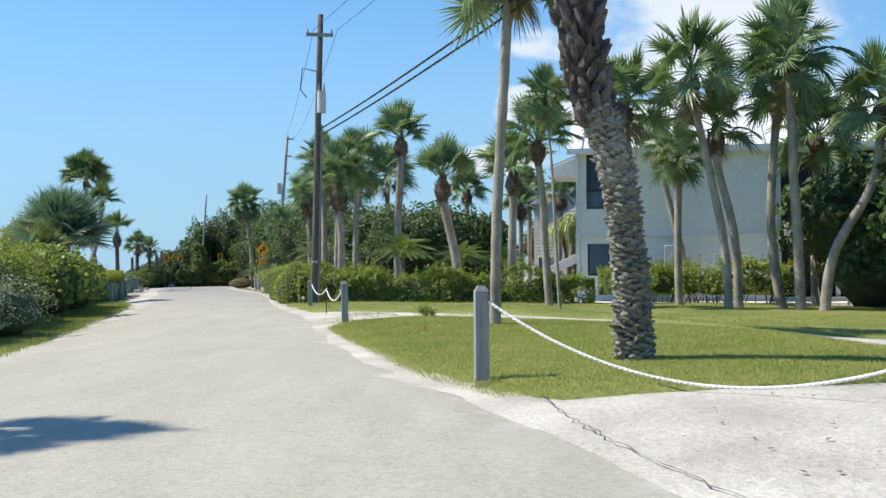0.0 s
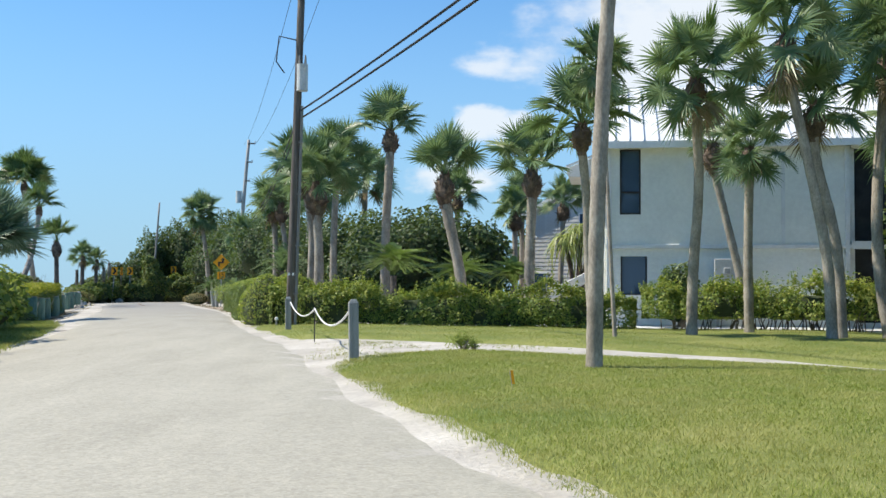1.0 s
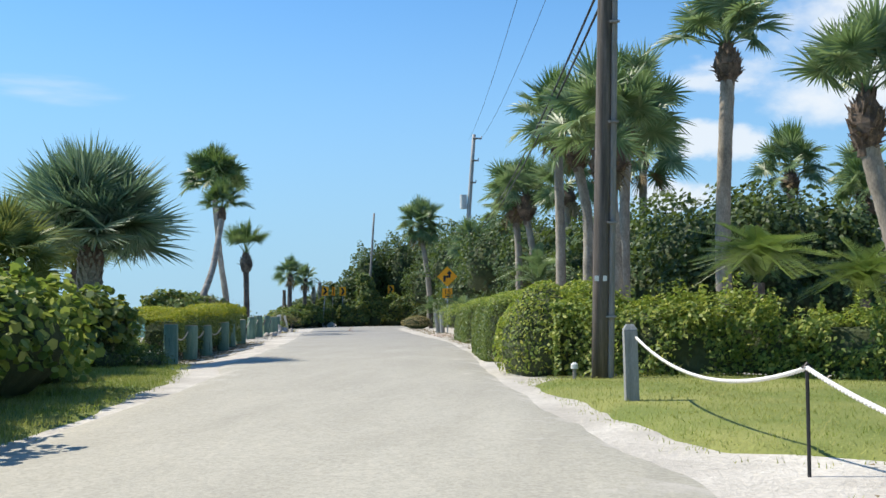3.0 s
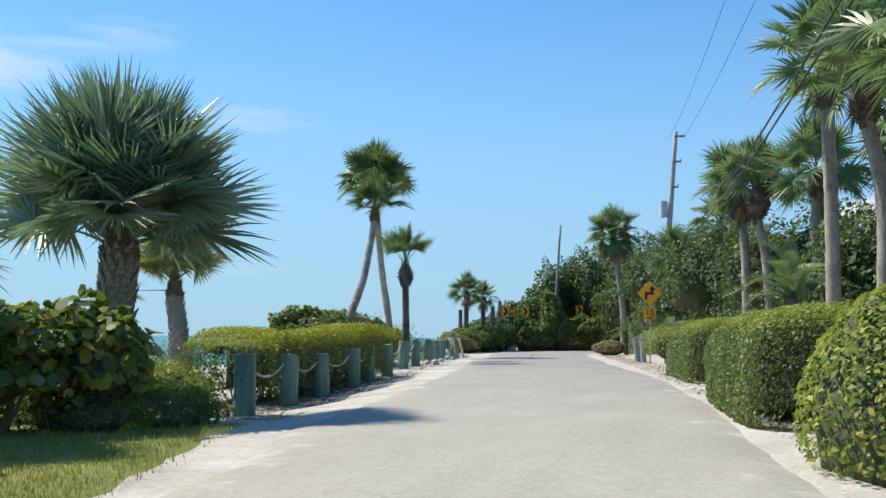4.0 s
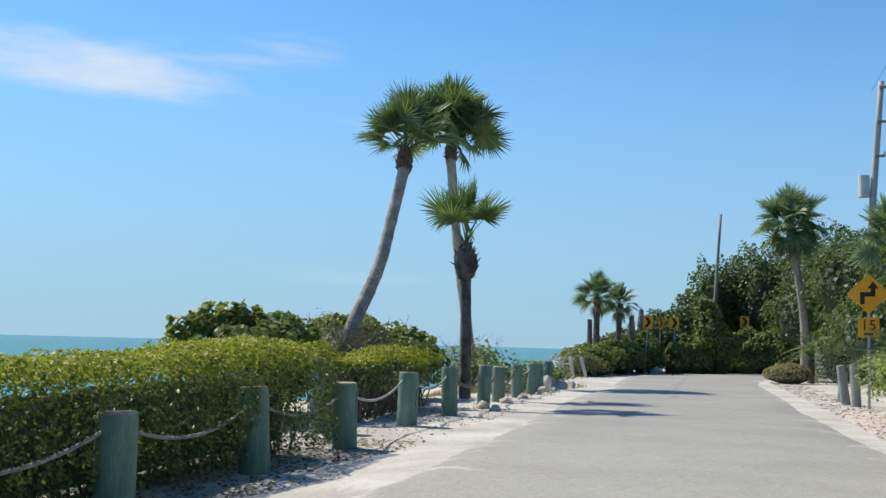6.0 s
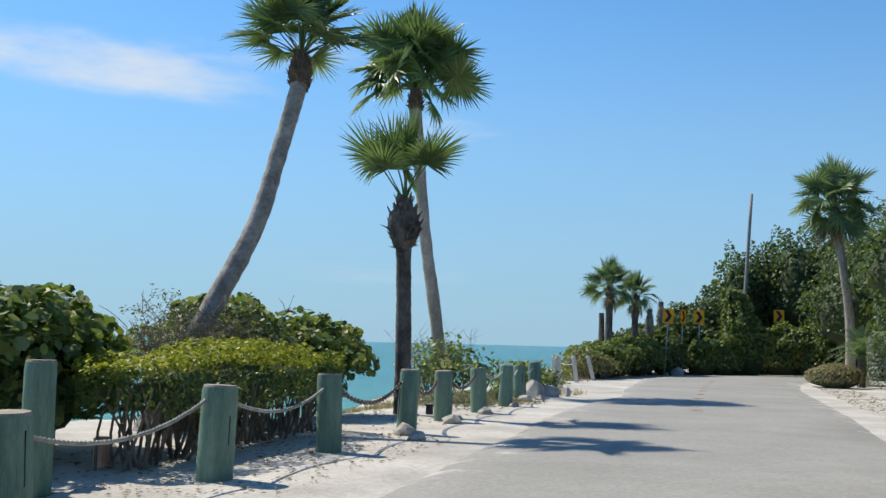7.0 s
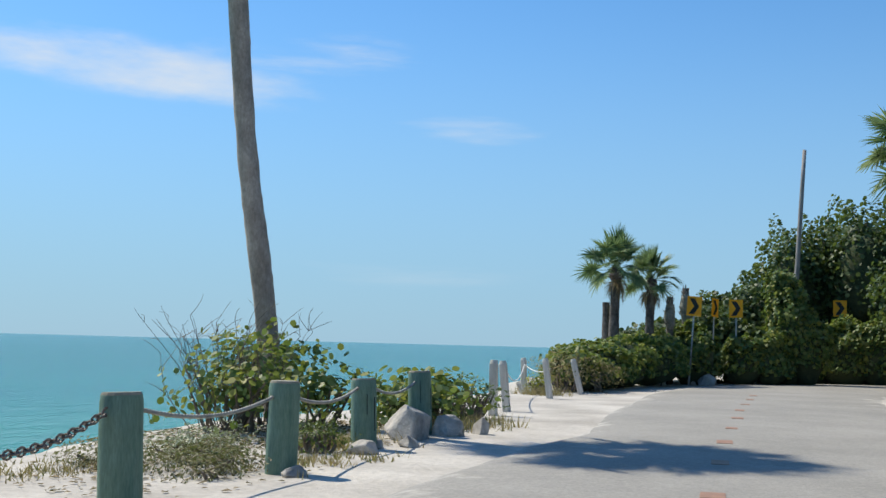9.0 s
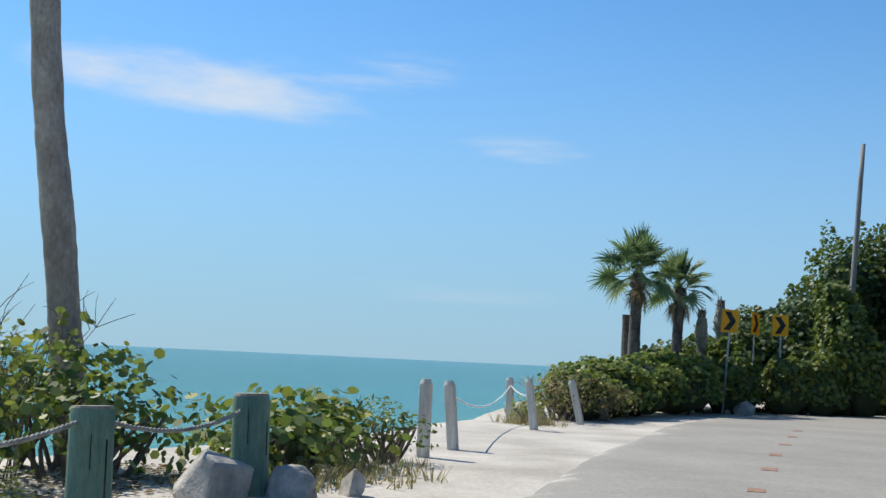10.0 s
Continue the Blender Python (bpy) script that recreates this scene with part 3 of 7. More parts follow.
a, b, y0, y1 = LAWNS["front"]
blades("grass", spots_between(a, b, y0, y1, 52000, 5), 0.03, 0.05, M_GRASS, "short coarse lawn grass in full sun", 6, 5, 1.1)
a, b, y0, y1 = LAWNS["middle"]
blades("grass", spots_between(a, b, y0, y1, 26000, 6), 0.034, 0.07, M_GRASS, "lawn grass in front of the clipped hedge", 5, 6, 1.1)
a, b, y0, y1 = LAWNS["west"]
blades("grass", [s for s in spots_between([(y, x - 1.6) for y, x in b], b, 8, 43, 9000, 7)], 0.055, 0.07, M_GRASS, "longer grass along the road edge", 5, 7)


# ---- foliage helpers ----
def leaf_cloud(points, normals, size, r, aspect=0.55, spread=0.6, round_leaf=False):
    """Arrays for leaves at the points, facing roughly along the normals."""
    n = len(points)
    nm = normals + r.normal(0, spread, (n, 3)) + np.array([-0.25, 0.0, 0.45])
    nm /= np.linalg.norm(nm, axis=1)[:, None] + 1e-9
    rv = r.normal(0, 1, (n, 3))
    d = rv - nm * np.sum(rv * nm, axis=1)[:, None]
    d /= np.linalg.norm(d, axis=1)[:, None] + 1e-9
    s = np.cross(nm, d)
    L = (size * r.uniform(0.6, 1.3, n))[:, None]
    W = L * aspect
    if round_leaf:
        v = np.stack([points - d * L * 0.5, points - d * L * 0.22 + s * W * 0.5, points + d * L * 0.25 + s * W * 0.5,
                      points + d * L * 0.5, points + d * L * 0.25 - s * W * 0.5, points - d * L * 0.22 - s * W * 0.5], axis=1)
        return v.reshape(-1, 3), np.arange(n * 6).reshape(-1, 6)
    lift = nm * L * 0.12
    v = np.stack([points - d * L * 0.5, points + s * W * 0.5 + lift, points + d * L * 0.5, points - s * W * 0.5 + lift], axis=1)
    return v.reshape(-1, 3), np.arange(n * 4).reshape(-1, 4)


def lumps(dirs, r, amount):
    """Uneven radius for directions, from a few random waves."""
    out = np.ones(len(dirs))
    for f in (2.3, 4.1, 7.7, 13):
        k = r.normal(0, 1, 3)
        k *= f / np.linalg.norm(k)
        out += amount * (1.5 / math.sqrt(f)) * np.sin(dirs @ k * 2 + r.uniform(0, 6))
    return out


def ellipsoid_shell(blobs, count, r, rough=0.1, depth=0.3):
    """Points and normals on the outside of several ellipsoids (cx, cy, cz, rx, ry, rz)."""
    blobs = np.asarray(blobs, dtype=float)
    area = np.array([(a * b) + (b * c) + (a * c) for a, b, c in blobs[:, 3:]])
    P, N = [], []
    for i, b in enumerate(blobs):
        k = int(count * area[i] / area.sum())
        d = r.normal(0, 1, (k, 3))
        d /= np.linalg.norm(d, axis=1)[:, None]
        d[:, 2] = np.where(d[:, 2] < -0.35, -d[:, 2], d[:, 2])
        q = lumps(d, r, rough) * (1 - depth * r.random(k) ** 2.2)
        p = b[:3] + d * b[3:] * q[:, None]
        nm = d / b[3:]
        nm /= np.linalg.norm(nm, axis=1)[:, None]
        keep = np.ones(k, bool)
        for j, o in enumerate(blobs):
            if j != i:
                keep &= np.sum(((p - o[:3]) / o[3:]) ** 2, axis=1) > 0.6
        P.append(p[keep]), N.append(nm[keep])
    return np.concatenate(P), np.concatenate(N)


def blob_core(blobs, shrink, r):
    pieces = []
    for b in blobs:
        bm = bmesh.new()
        bmesh.ops.create_icosphere(bm, subdivisions=2, radius=1)
        d = np.array([v.co for v in bm.verts])
        q = lumps(d, r, 0.08) * shrink
        vs = [(b[0] + x * b[3] * k, b[1] + y * b[4] * k, b[2] + z * b[5] * k) for (x, y, z), k in zip(d, q)]
        fs = [tuple(v.index for v in f.verts) for f in bm.faces]
        bm.free()
        pieces.append((vs, fs))
    return smooth(mesh_of("core", *joined(pieces)))


def shrub(name, m, blobs, count, size, material, label, category="shrub", group="", seed=1, aspect=0.55, spread=0.6, rough=0.1, depth=0.3, shrink=0.8, round_leaf=False, stems=6, core=True):
    """A shrub: stems from the ground, a dark inner mass, and many leaves on an uneven outline."""
    r = np.random.default_rng(seed)
    ob = thing(name, m, label, category, group)
    P, N = ellipsoid_shell(blobs, count, r, rough, depth)
    v, f = leaf_cloud(P, N, size, r, aspect, spread, round_leaf)
    part("foliage", big_mesh("foliage", v, f), material, ob, kind="stuff")
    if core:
        part("shaded_core", blob_core(blobs, shrink, r), M_CORE, ob, kind="stuff")
    rng = random.Random(seed)
    pieces = []
    for i in range(stems):
        b = blobs[i % len(blobs)]
        a = Vector((b[0] + rng.uniform(-0.3, 0.3) * b[3], b[1] + rng.uniform(-0.3, 0.3) * b[4], -0.1))
        e = Vector((b[0] + rng.uniform(-0.6, 0.6) * b[3], b[1] + rng.uniform(-0.6, 0.6) * b[4], b[2] + 0.3 * b[5]))
        pts = curve_through([a, (a + e) / 2 + Vector((rng.uniform(-0.1, 0.1), rng.uniform(-0.1, 0.1), 0)), e], 6)
        pieces.append(tube(pts, [0.03 * (1 - 0.6 * k / 5) * max(1, b[5]) for k in range(6)], 5))
    if pieces:
        part("stem_tangle", mesh_of("stem_tangle", *joined(pieces)), M_TWIG, ob, kind="stuff")
    return ob


def hedge(m_pts, width, height, count, size, material, label, seed=1, bottom=0.0, top_round=0.25, stems=0, category="hedge", top_mat=None, rough=0.07, aspect=0.55, rise=((0, 1), (1, 1)), shoots=0, gaps=0.0, core=1.0):
    """A clipped hedge along a line of points (x, y): uneven leafy faces, dark inside, stems where its foot is bare."""
    r = np.random.default_rng(seed)
    pts = np.array([[x, y] for x, y in m_pts], float)
    seg = np.linalg.norm(np.diff(pts, axis=0), axis=1)
    cum = np.r_[0, np.cumsum(seg)]
    total = cum[-1]
    z0 = ground_z(pts[:, 0].mean(), pts[:, 1].mean())
    ob = thing("hedge", pose(pts[0, 0], pts[0, 1], z0), label, category)
    h, w = height - bottom, width
    per = 2 * h + w + 0.4
    k = count
    s = r.uniform(0, total, k)
    cap = r.random(k) < 0.75 * w / (total + 0.75 * w)
    s[cap] = np.where(r.random(cap.sum()) < 0.5, -1, 1) * np.sin(r.uniform(0, np.pi / 2, cap.sum())) * w * 0.35
    s[cap] = np.where(s[cap] < 0, s[cap], s[cap] + total)
    u = r.uniform(0, per, k)
    half = w / 2
    lat = np.where(u < h, -half, np.where(u < h + w, u - h - half, half))
    zz = np.where(u < h, u, np.where(u < h + w, h, per - 0.4 - u))
    zz = np.clip(zz, 0.0, h)
    rad = top_round * min(h, half)
    over = np.maximum(0, np.abs(lat) - (half - rad)), np.maximum(0, zz - (h - rad))
    corner = np.hypot(*over)
    pull = np.where(corner > rad, (corner - rad) / np.maximum(corner, 1e-6), 0)
    lat = lat - np.sign(lat) * over[0] * pull
    zz = zz - over[1] * pull
    ends = np.maximum(np.maximum(-s, s - total), 0) / (w * 0.35)
    lat *= np.sqrt(np.clip(1 - ends ** 2, 0, 1))
    zz = zz * (1 - 0.14 * ends ** 2)
    wave = np.zeros(k)
    for f in (0.7, 1.9, 4.3, 9.0):
        for _ in range(4):
            a, b, c = r.normal(0, 1, 3)
            wave += 0.5 * np.sin(f * (s * a + lat * b + zz * c) * 1.4 + r.uniform(0, 6)) / math.sqrt(f)
    nlat = np.where(np.abs(lat) > half * 0.8, np.sign(lat), lat / half * 0.5)
    nz = np.where(zz > h * 0.85, 1.0, 0.15)
    push = rough * wave - 0.16 * r.random(k) ** 2
    lat += nlat * push
    zz += np.where(zz > h * 0.8, push, 0)
    ss = np.clip(s, -w * 0.35, total + w * 0.35)
    px = np.interp(ss, cum, pts[:, 0])
    py = np.interp(ss, cum, pts[:, 1])
    idx = np.clip(np.searchsorted(cum, np.clip(ss, 0, total - 1e-6), side="right") - 1, 0, len(seg) - 1)
    d = np.diff(pts, axis=0) / seg[:, None]
    dx, dy = d[idx, 0], d[idx, 1]
    ext = ss - np.clip(ss, 0, total)
    X = px + dx * ext - dy * lat - pts[0, 0]
    Y = py + dy * ext + dx * lat - pts[0, 1]
    P = np.c_[X, Y, bottom + zz * np.interp(ss / total, [a for a, b in rise], [b for a, b in rise])]
    N = np.c_[-dy * nlat, dx * nlat, nz]
    N /= np.linalg.norm(N, axis=1)[:, None]
    if gaps:
        # thin places, where the eye sees past the leaves into the hedge
        thin = np.sin(ss * 2.9 + lat * 2.0 + 1.3) + np.sin(ss * 6.7 - zz * 3.1) + np.sin(zz * 7.0 + ss * 1.7) + r.normal(0, 0.6, k)
        keep = thin > np.quantile(thin, gaps)
        P, N, zz, k = P[keep], N[keep], zz[keep], int(keep.sum())
    if shoots:
        # upright sprigs that have outgrown the shears
        at = r.choice(k, shoots)
        tip = N[at] * 0.5 + np.c_[r.normal(0, 0.25, (shoots, 2)), r.uniform(0.5, 1.2, shoots)]
        tip *= (r.uniform(0.1, 0.34, shoots) / np.linalg.norm(tip, axis=1))[:, None]
        q = np.linspace(0.1, 1.0, 9)
        P = np.concatenate([P, (P[at][:, None] + tip[:, None] * q[None, :, None]).reshape(-1, 3) + r.normal(0, 0.025, (shoots * 9, 3))])
        N = np.concatenate([N, np.repeat(N[at], 9, axis=0) * 0.4])
        zz = np.concatenate([zz, np.repeat(zz[at], 9)])
        k = len(zz)
    # Upper leaves get top_mat, so the sunlit top is coloured in.
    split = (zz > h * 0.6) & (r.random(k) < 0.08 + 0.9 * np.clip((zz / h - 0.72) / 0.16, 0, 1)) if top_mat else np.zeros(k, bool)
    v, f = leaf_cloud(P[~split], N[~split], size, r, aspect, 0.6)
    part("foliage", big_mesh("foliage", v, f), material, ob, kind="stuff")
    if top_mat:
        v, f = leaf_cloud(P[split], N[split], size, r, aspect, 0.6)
        part("sunlit_top", big_mesh("lit_top_leaves", v, f), top_mat, ob, "top leaves coloured a sunlit yellow-green", kind="stuff")
    # Solid core, coloured as the hedge's shaded inside.
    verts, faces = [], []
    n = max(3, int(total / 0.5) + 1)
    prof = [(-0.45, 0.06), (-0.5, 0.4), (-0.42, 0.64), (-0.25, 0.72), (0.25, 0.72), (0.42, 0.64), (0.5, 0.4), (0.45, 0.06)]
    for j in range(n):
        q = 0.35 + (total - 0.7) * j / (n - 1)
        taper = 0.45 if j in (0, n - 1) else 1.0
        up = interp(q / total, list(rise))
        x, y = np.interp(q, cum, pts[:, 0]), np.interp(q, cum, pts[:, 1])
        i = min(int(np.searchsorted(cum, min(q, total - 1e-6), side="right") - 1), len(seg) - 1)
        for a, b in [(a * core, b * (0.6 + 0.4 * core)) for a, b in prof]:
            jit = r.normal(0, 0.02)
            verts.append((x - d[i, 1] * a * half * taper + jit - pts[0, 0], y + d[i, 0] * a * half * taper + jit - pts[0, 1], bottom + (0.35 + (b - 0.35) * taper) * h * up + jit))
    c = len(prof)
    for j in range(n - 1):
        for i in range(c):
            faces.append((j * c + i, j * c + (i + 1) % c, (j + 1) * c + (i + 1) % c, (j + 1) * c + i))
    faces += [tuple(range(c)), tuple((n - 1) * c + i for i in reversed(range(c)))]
    part("shaded_core", mesh_of("shaded_core", verts, faces), M_CORE, ob)
    rng = random.Random(seed)
    pieces = []
    for i in range(stems):
        q = rng.uniform(0, total)
        x, y = np.interp(q, cum, pts[:, 0]) - pts[0, 0], np.interp(q, cum, pts[:, 1]) - pts[0, 1]
        a = Vector((x + rng.uniform(-0.2, 0.2), y + rng.uniform(-0.2, 0.2), -0.1))
        e = a + Vector((rng.uniform(-0.3, 0.3), rng.uniform(-0.3, 0.3), bottom + 0.35))
        mid = (a + e) / 2 + Vector((rng.uniform(-0.1, 0.1), rng.uniform(-0.1, 0.1), 0))
        pieces.append(tube(curve_through([a, mid, e], 5), [0.018, 0.016, 0.013, 0.011, 0.009], 5))
    if pieces:
        part("stem_tangle", mesh_of("stem_tangle", *joined(pieces)), M_TWIG, ob, kind="stuff")
    return ob


# ---- palms ----
def fan_frond(seed, rise=40, leaflets=48, petiole=0.66, costa=0.2, reach=0.74, sweep=122, droop=0.12, fold=0.16, arch=0.3, finger=1.0):
    """A fan leaf on a long stalk: origin at the stalk's foot, outwards along y, for a leaf held rise degrees above the level.
    The midrib runs on into the blade and bends to the ground; narrow fingers leave it on both sides, and their tips hang."""
    rng = random.Random(seed)
    e = radians(rise)
    down = Vector((0, -math.sin(e), -math.cos(e)))
    level = 0.3 + 0.7 * math.cos(e)
    arch, droop = arch * level, droop * level
    stalk = curve_through([(0, 0, 0), (rng.uniform(-0.03, 0.03), petiole * 0.5, 0.03), (0, petiole, 0.0)], 5)
    pieces = [tube(stalk, [0.03, 0.019, 0.014, 0.012, 0.01], 4, cap=False)]
    verts, faces = [], []
    for i in range(leaflets):
        u = i / (leaflets - 1) * 2 - 1
        k = 1 - abs(u)
        a = radians(math.copysign(sweep * abs(u) ** 0.85, u) + rng.uniform(-2.5, 2.5))
        o = Vector((0, petiole + costa * k, 0)) + down * (costa * arch * k * k)
        along = (Vector((0, 1, 0)) + down * (2 * arch * k)).normalized()
        across = Vector((1, 0, 0))
        up = across.cross(along)
        d = (along * math.cos(a) + across * math.sin(a) + up * (fold * abs(math.sin(a)))).normalized()
        s = d.cross(up).normalized()
        L = reach * (0.84 + 0.16 * math.cos(a)) * rng.uniform(0.86, 1.1)
        hang = droop * rng.uniform(0.4, 1.6)
        tilt = 0.65 if i % 2 else -0.65
        b = len(verts)
        for t, wd in ((0.0, 0.009), (0.28, 0.0185), (0.66, 0.0115)):
            c = o + d * (L * t * (1 - 0.12 * hang * t)) + down * (hang * L * t ** 2.3)
            w = wd * finger
            verts += [c - s * w + up * (tilt * w), c + s * w - up * (tilt * w)]
        verts.append(o + d * (L * (1 - 0.12 * hang)) + down * (hang * L))
        faces += [(b, b + 1, b + 3, b + 2), (b + 2, b + 3, b + 5, b + 4), (b + 4, b + 5, b + 6)]
    pieces.append((verts, faces))
    return mesh_of("frond", *joined(pieces))


RISES = (78, 56, 34, 12, -12, -40)


def fan_set(material, first, **shape):
    """Six fans for leaves from upright to hanging."""
    out = [fan_frond(first + i, r, **{"droop": 0.1 + 0.035 * i, **shape}) for i, r in enumerate(RISES)]
    for me in out:
        me.materials.append(material)
    return out


DISC = {"sweep": 148, "reach": 0.64, "petiole": 0.76, "finger": 1.2}
FANS, FANS_OLIVE = fan_set(M_FROND, 11, **DISC), fan_set(M_FROND_OLIVE, 21, leaflets=52)
FANS_FINE = fan_set(M_FROND_SILVER, 61, leaflets=60, finger=0.8, reach=0.74, droop=0.13)
FANS_DEEP = fan_set(M_FROND_GREEN, 81, **DISC)
FANS_UP = fan_set(M_FROND_GREEN, 51, sweep=104, petiole=0.74, droop=0.12)
FANS_YOUNG = [fan_frond(31 + i, 80, 34, 0.6, 0.3, 0.7, 40, 0.04, 0.1, 0.05) for i in range(2)]
FANS_DEAD = [fan_frond(41 + i, -60, 30, 0.55, 0.25, 0.6, 95, 0.6, 0.3, 0.4) for i in range(2)]
for me in FANS_YOUNG:
    me.materials.append(M_FROND_YOUNG)
for me in FANS_DEAD:
    me.materials.append(M_DEADFROND)


def boot_mesh(seed, r_low, r_wide, r_top, height, stubs):
    """The swollen head of a palm, wrapped in broken leaf stubs and fibre."""
    rng = random.Random(seed)
    zs = [0, 0.12, 0.3, 0.5, 0.72, 0.9, 1.0]
    rs = [r_low, r_low * 1.05, (r_low + r_wide) / 2 * 1.05, r_wide * 0.95, r_wide * 0.8, r_top * 1.1, r_top]
    pieces = [tube([(0, 0, z * height) for z in zs], rs, 12, True, 0.1, rng)]
    for i in range(stubs):
        t = rng.uniform(0.12, 0.98)
        rad = float(np.interp(t, zs, rs))
        a = i * 2.39996 + rng.uniform(-0.2, 0.2)
        out = Vector((math.cos(a), math.sin(a), 0))
        side = Vector((-math.sin(a), math.cos(a), 0))
        p = out * rad * 0.85 + Vector((0, 0, t * height))
        ln = max(0.05, height * rng.uniform(0.05, 0.2))
        if t < 0.5:
            ln *= 1.35
        tip = p + out * ln * (rng.uniform(0.35, 0.85) if t < 0.5 else rng.uniform(0.2, 0.6)) + Vector((0, 0, ln * (rng.uniform(-0.3, 0.9) if t < 0.5 else rng.uniform(0.5, 1.0)))) + side * rng.uniform(-0.05, 0.05)
        w = rng.uniform(0.02, 0.05) * (r_wide / 0.25)
        v = [p - side * w, p + side * w, p + out * 0.03 + Vector((0, 0, -0.03)), tip - side * w * 0.4, tip + side * w * 0.4]
        pieces.append((v, [(0, 1, 4, 3), (2, 0, 3), (1, 2, 4), (2, 3, 4)]))
    return mesh_of("boot", *joined(pieces))


def place_crown(ob, top, count, scale, seed, up=82, low=-35, young=3, dead=0, fans=None):
    rng = random.Random(seed)
    n = 0
    for i in range(count):
        f = (i + 0.5) / count
        el = up + (low - up) * f ** 1.3 + rng.uniform(-10, 10)
        az = i * 137.508 + rng.uniform(-16, 16)
        pick = min(range(6), key=lambda k: abs(RISES[k] - el))
        me = FANS_YOUNG[i % 2] if i < young else (fans or FANS)[pick]
        m = Matrix.Translation(top) @ pose(0, 0, 0, 0, 0, az) @ pose(0, 0, 0, el) @ pose(0, 0, 0, 0, rng.uniform(-65, 65))
        k = scale * rng.uniform(0.85, 1.1) * (1.0 + 0.12 * max(0, math.sin(radians(el))))
        part("frond", me, None, ob, m=m @ Matrix.Diagonal((k, k, k, 1)))
    for i in range(dead):
        az = rng.uniform(0, 360)
        m = Matrix.Translation(Vector(top) - Vector((0, 0, 0.15 * scale))) @ pose(0, 0, 0, 0, 0, az) @ pose(0, 0, 0, rng.uniform(-75, -45))
        k = scale * rng.uniform(0.6, 0.85)
        part("frond", FANS_DEAD[i % 2], None, ob, "hanging dead frond", m @ Matrix.Diagonal((k, k, k, 1)))


LEAF_BASE = mesh_of("leaf_base", [(-0.075, -0.01, -0.1), (0.075, -0.01, -0.1), (0.03, 0.02, 0.02), (-0.03, 0.02, 0.02), (-0.05, 0.035, -0.08), (0.05, 0.035, -0.08), (0.022, 0.075, 0.11), (-0.022, 0.075, 0.11)],
                    [(4, 5, 6, 7), (0, 4, 7, 3), (1, 2, 6, 5), (0, 1, 5, 4), (3, 7, 6, 2)])
LEAF_BASE.materials.append(M_DATE)


def palm(x, y, spine, r0, r1, crown, count, label, seed, boot=None, dark=False, up=82, low=-35, young=3, dead=2, base_z=None, group="cabbage palms", fans=None, bases=0, bark=None):
    """A fan palm: spine is a list of (dx, dy, height) from the foot to the head; boot (length, width) or None."""
    rng = random.Random(seed)
    z = ground_z(x, y) if base_z is None else base_z
    ob = thing("palm_tree", pose(x, y, z), label, "palm tree", group)
    n = 60
    pts = curve_through([(0, 0, -0.25)] + [s for s in spine if s[2] > 0], n)
    rad = [(r0 + (r1 - r0) * min(1, (i / (n - 1)) * 1.5)) * (1.16 - 0.16 * min(1, i / 5)) * (1 + rng.uniform(-0.045, 0.045)) for i in range(n)]
    v, f = tube(pts, rad, 12, True, 0.02, rng)
    part("trunk", smooth(mesh_of("trunk", v, f)), bark or (M_BARK_DARK if dark else M_BARK), ob)
    head = Vector(pts[-1])
    if boot:
        bl, bw = boot
        part("boot", boot_mesh(seed, r1 * 0.95, bw, r1 * 0.8, bl, 150), M_BARK_DARK if dark else M_BOOT, ob, "frayed brown leaf bases", Matrix.Translation(head - Vector((0, 0, bl * 0.25))))
        head = head + Vector((0, 0, bl * 0.72))
    else:
        part("boot", boot_mesh(seed, r1, r1 * 1.25, r1 * 0.9, 0.5, 80), M_BOOT, ob, "frayed brown leaf bases", Matrix.Translation(head - Vector((0, 0, 0.3))))
    for i in range(bases):
        # the crossed stubs of old leaves that still clasp the trunk
        t = (i + 0.5) / bases
        k = min(int(t * (n - 2)) + 1, n - 2)
        p = pts[k].lerp(pts[k + 1], t * (n - 2) + 1 - k)
        q = Matrix.Translation(p) @ pose(0, 0, 0, 0, 0, i * 137.508 + rng.uniform(-5, 5)) @ pose(0, rad[k] * 0.94, 0) @ pose(0, 0, 0, rng.uniform(-14, 4), rng.uniform(-12, 12))
        g = rng.uniform(0.6, 0.9) * (rad[k] / 0.2)
        part("leaf_base", LEAF_BASE, None, ob, m=q @ Matrix.Diagonal((g, g, g, 1)))
    place_crown(ob, head - Vector((0, 0, 0.03)), max(8, int(count * 0.98)), crown * 1.25, seed, up, low, young, dead, fans)
    return ob


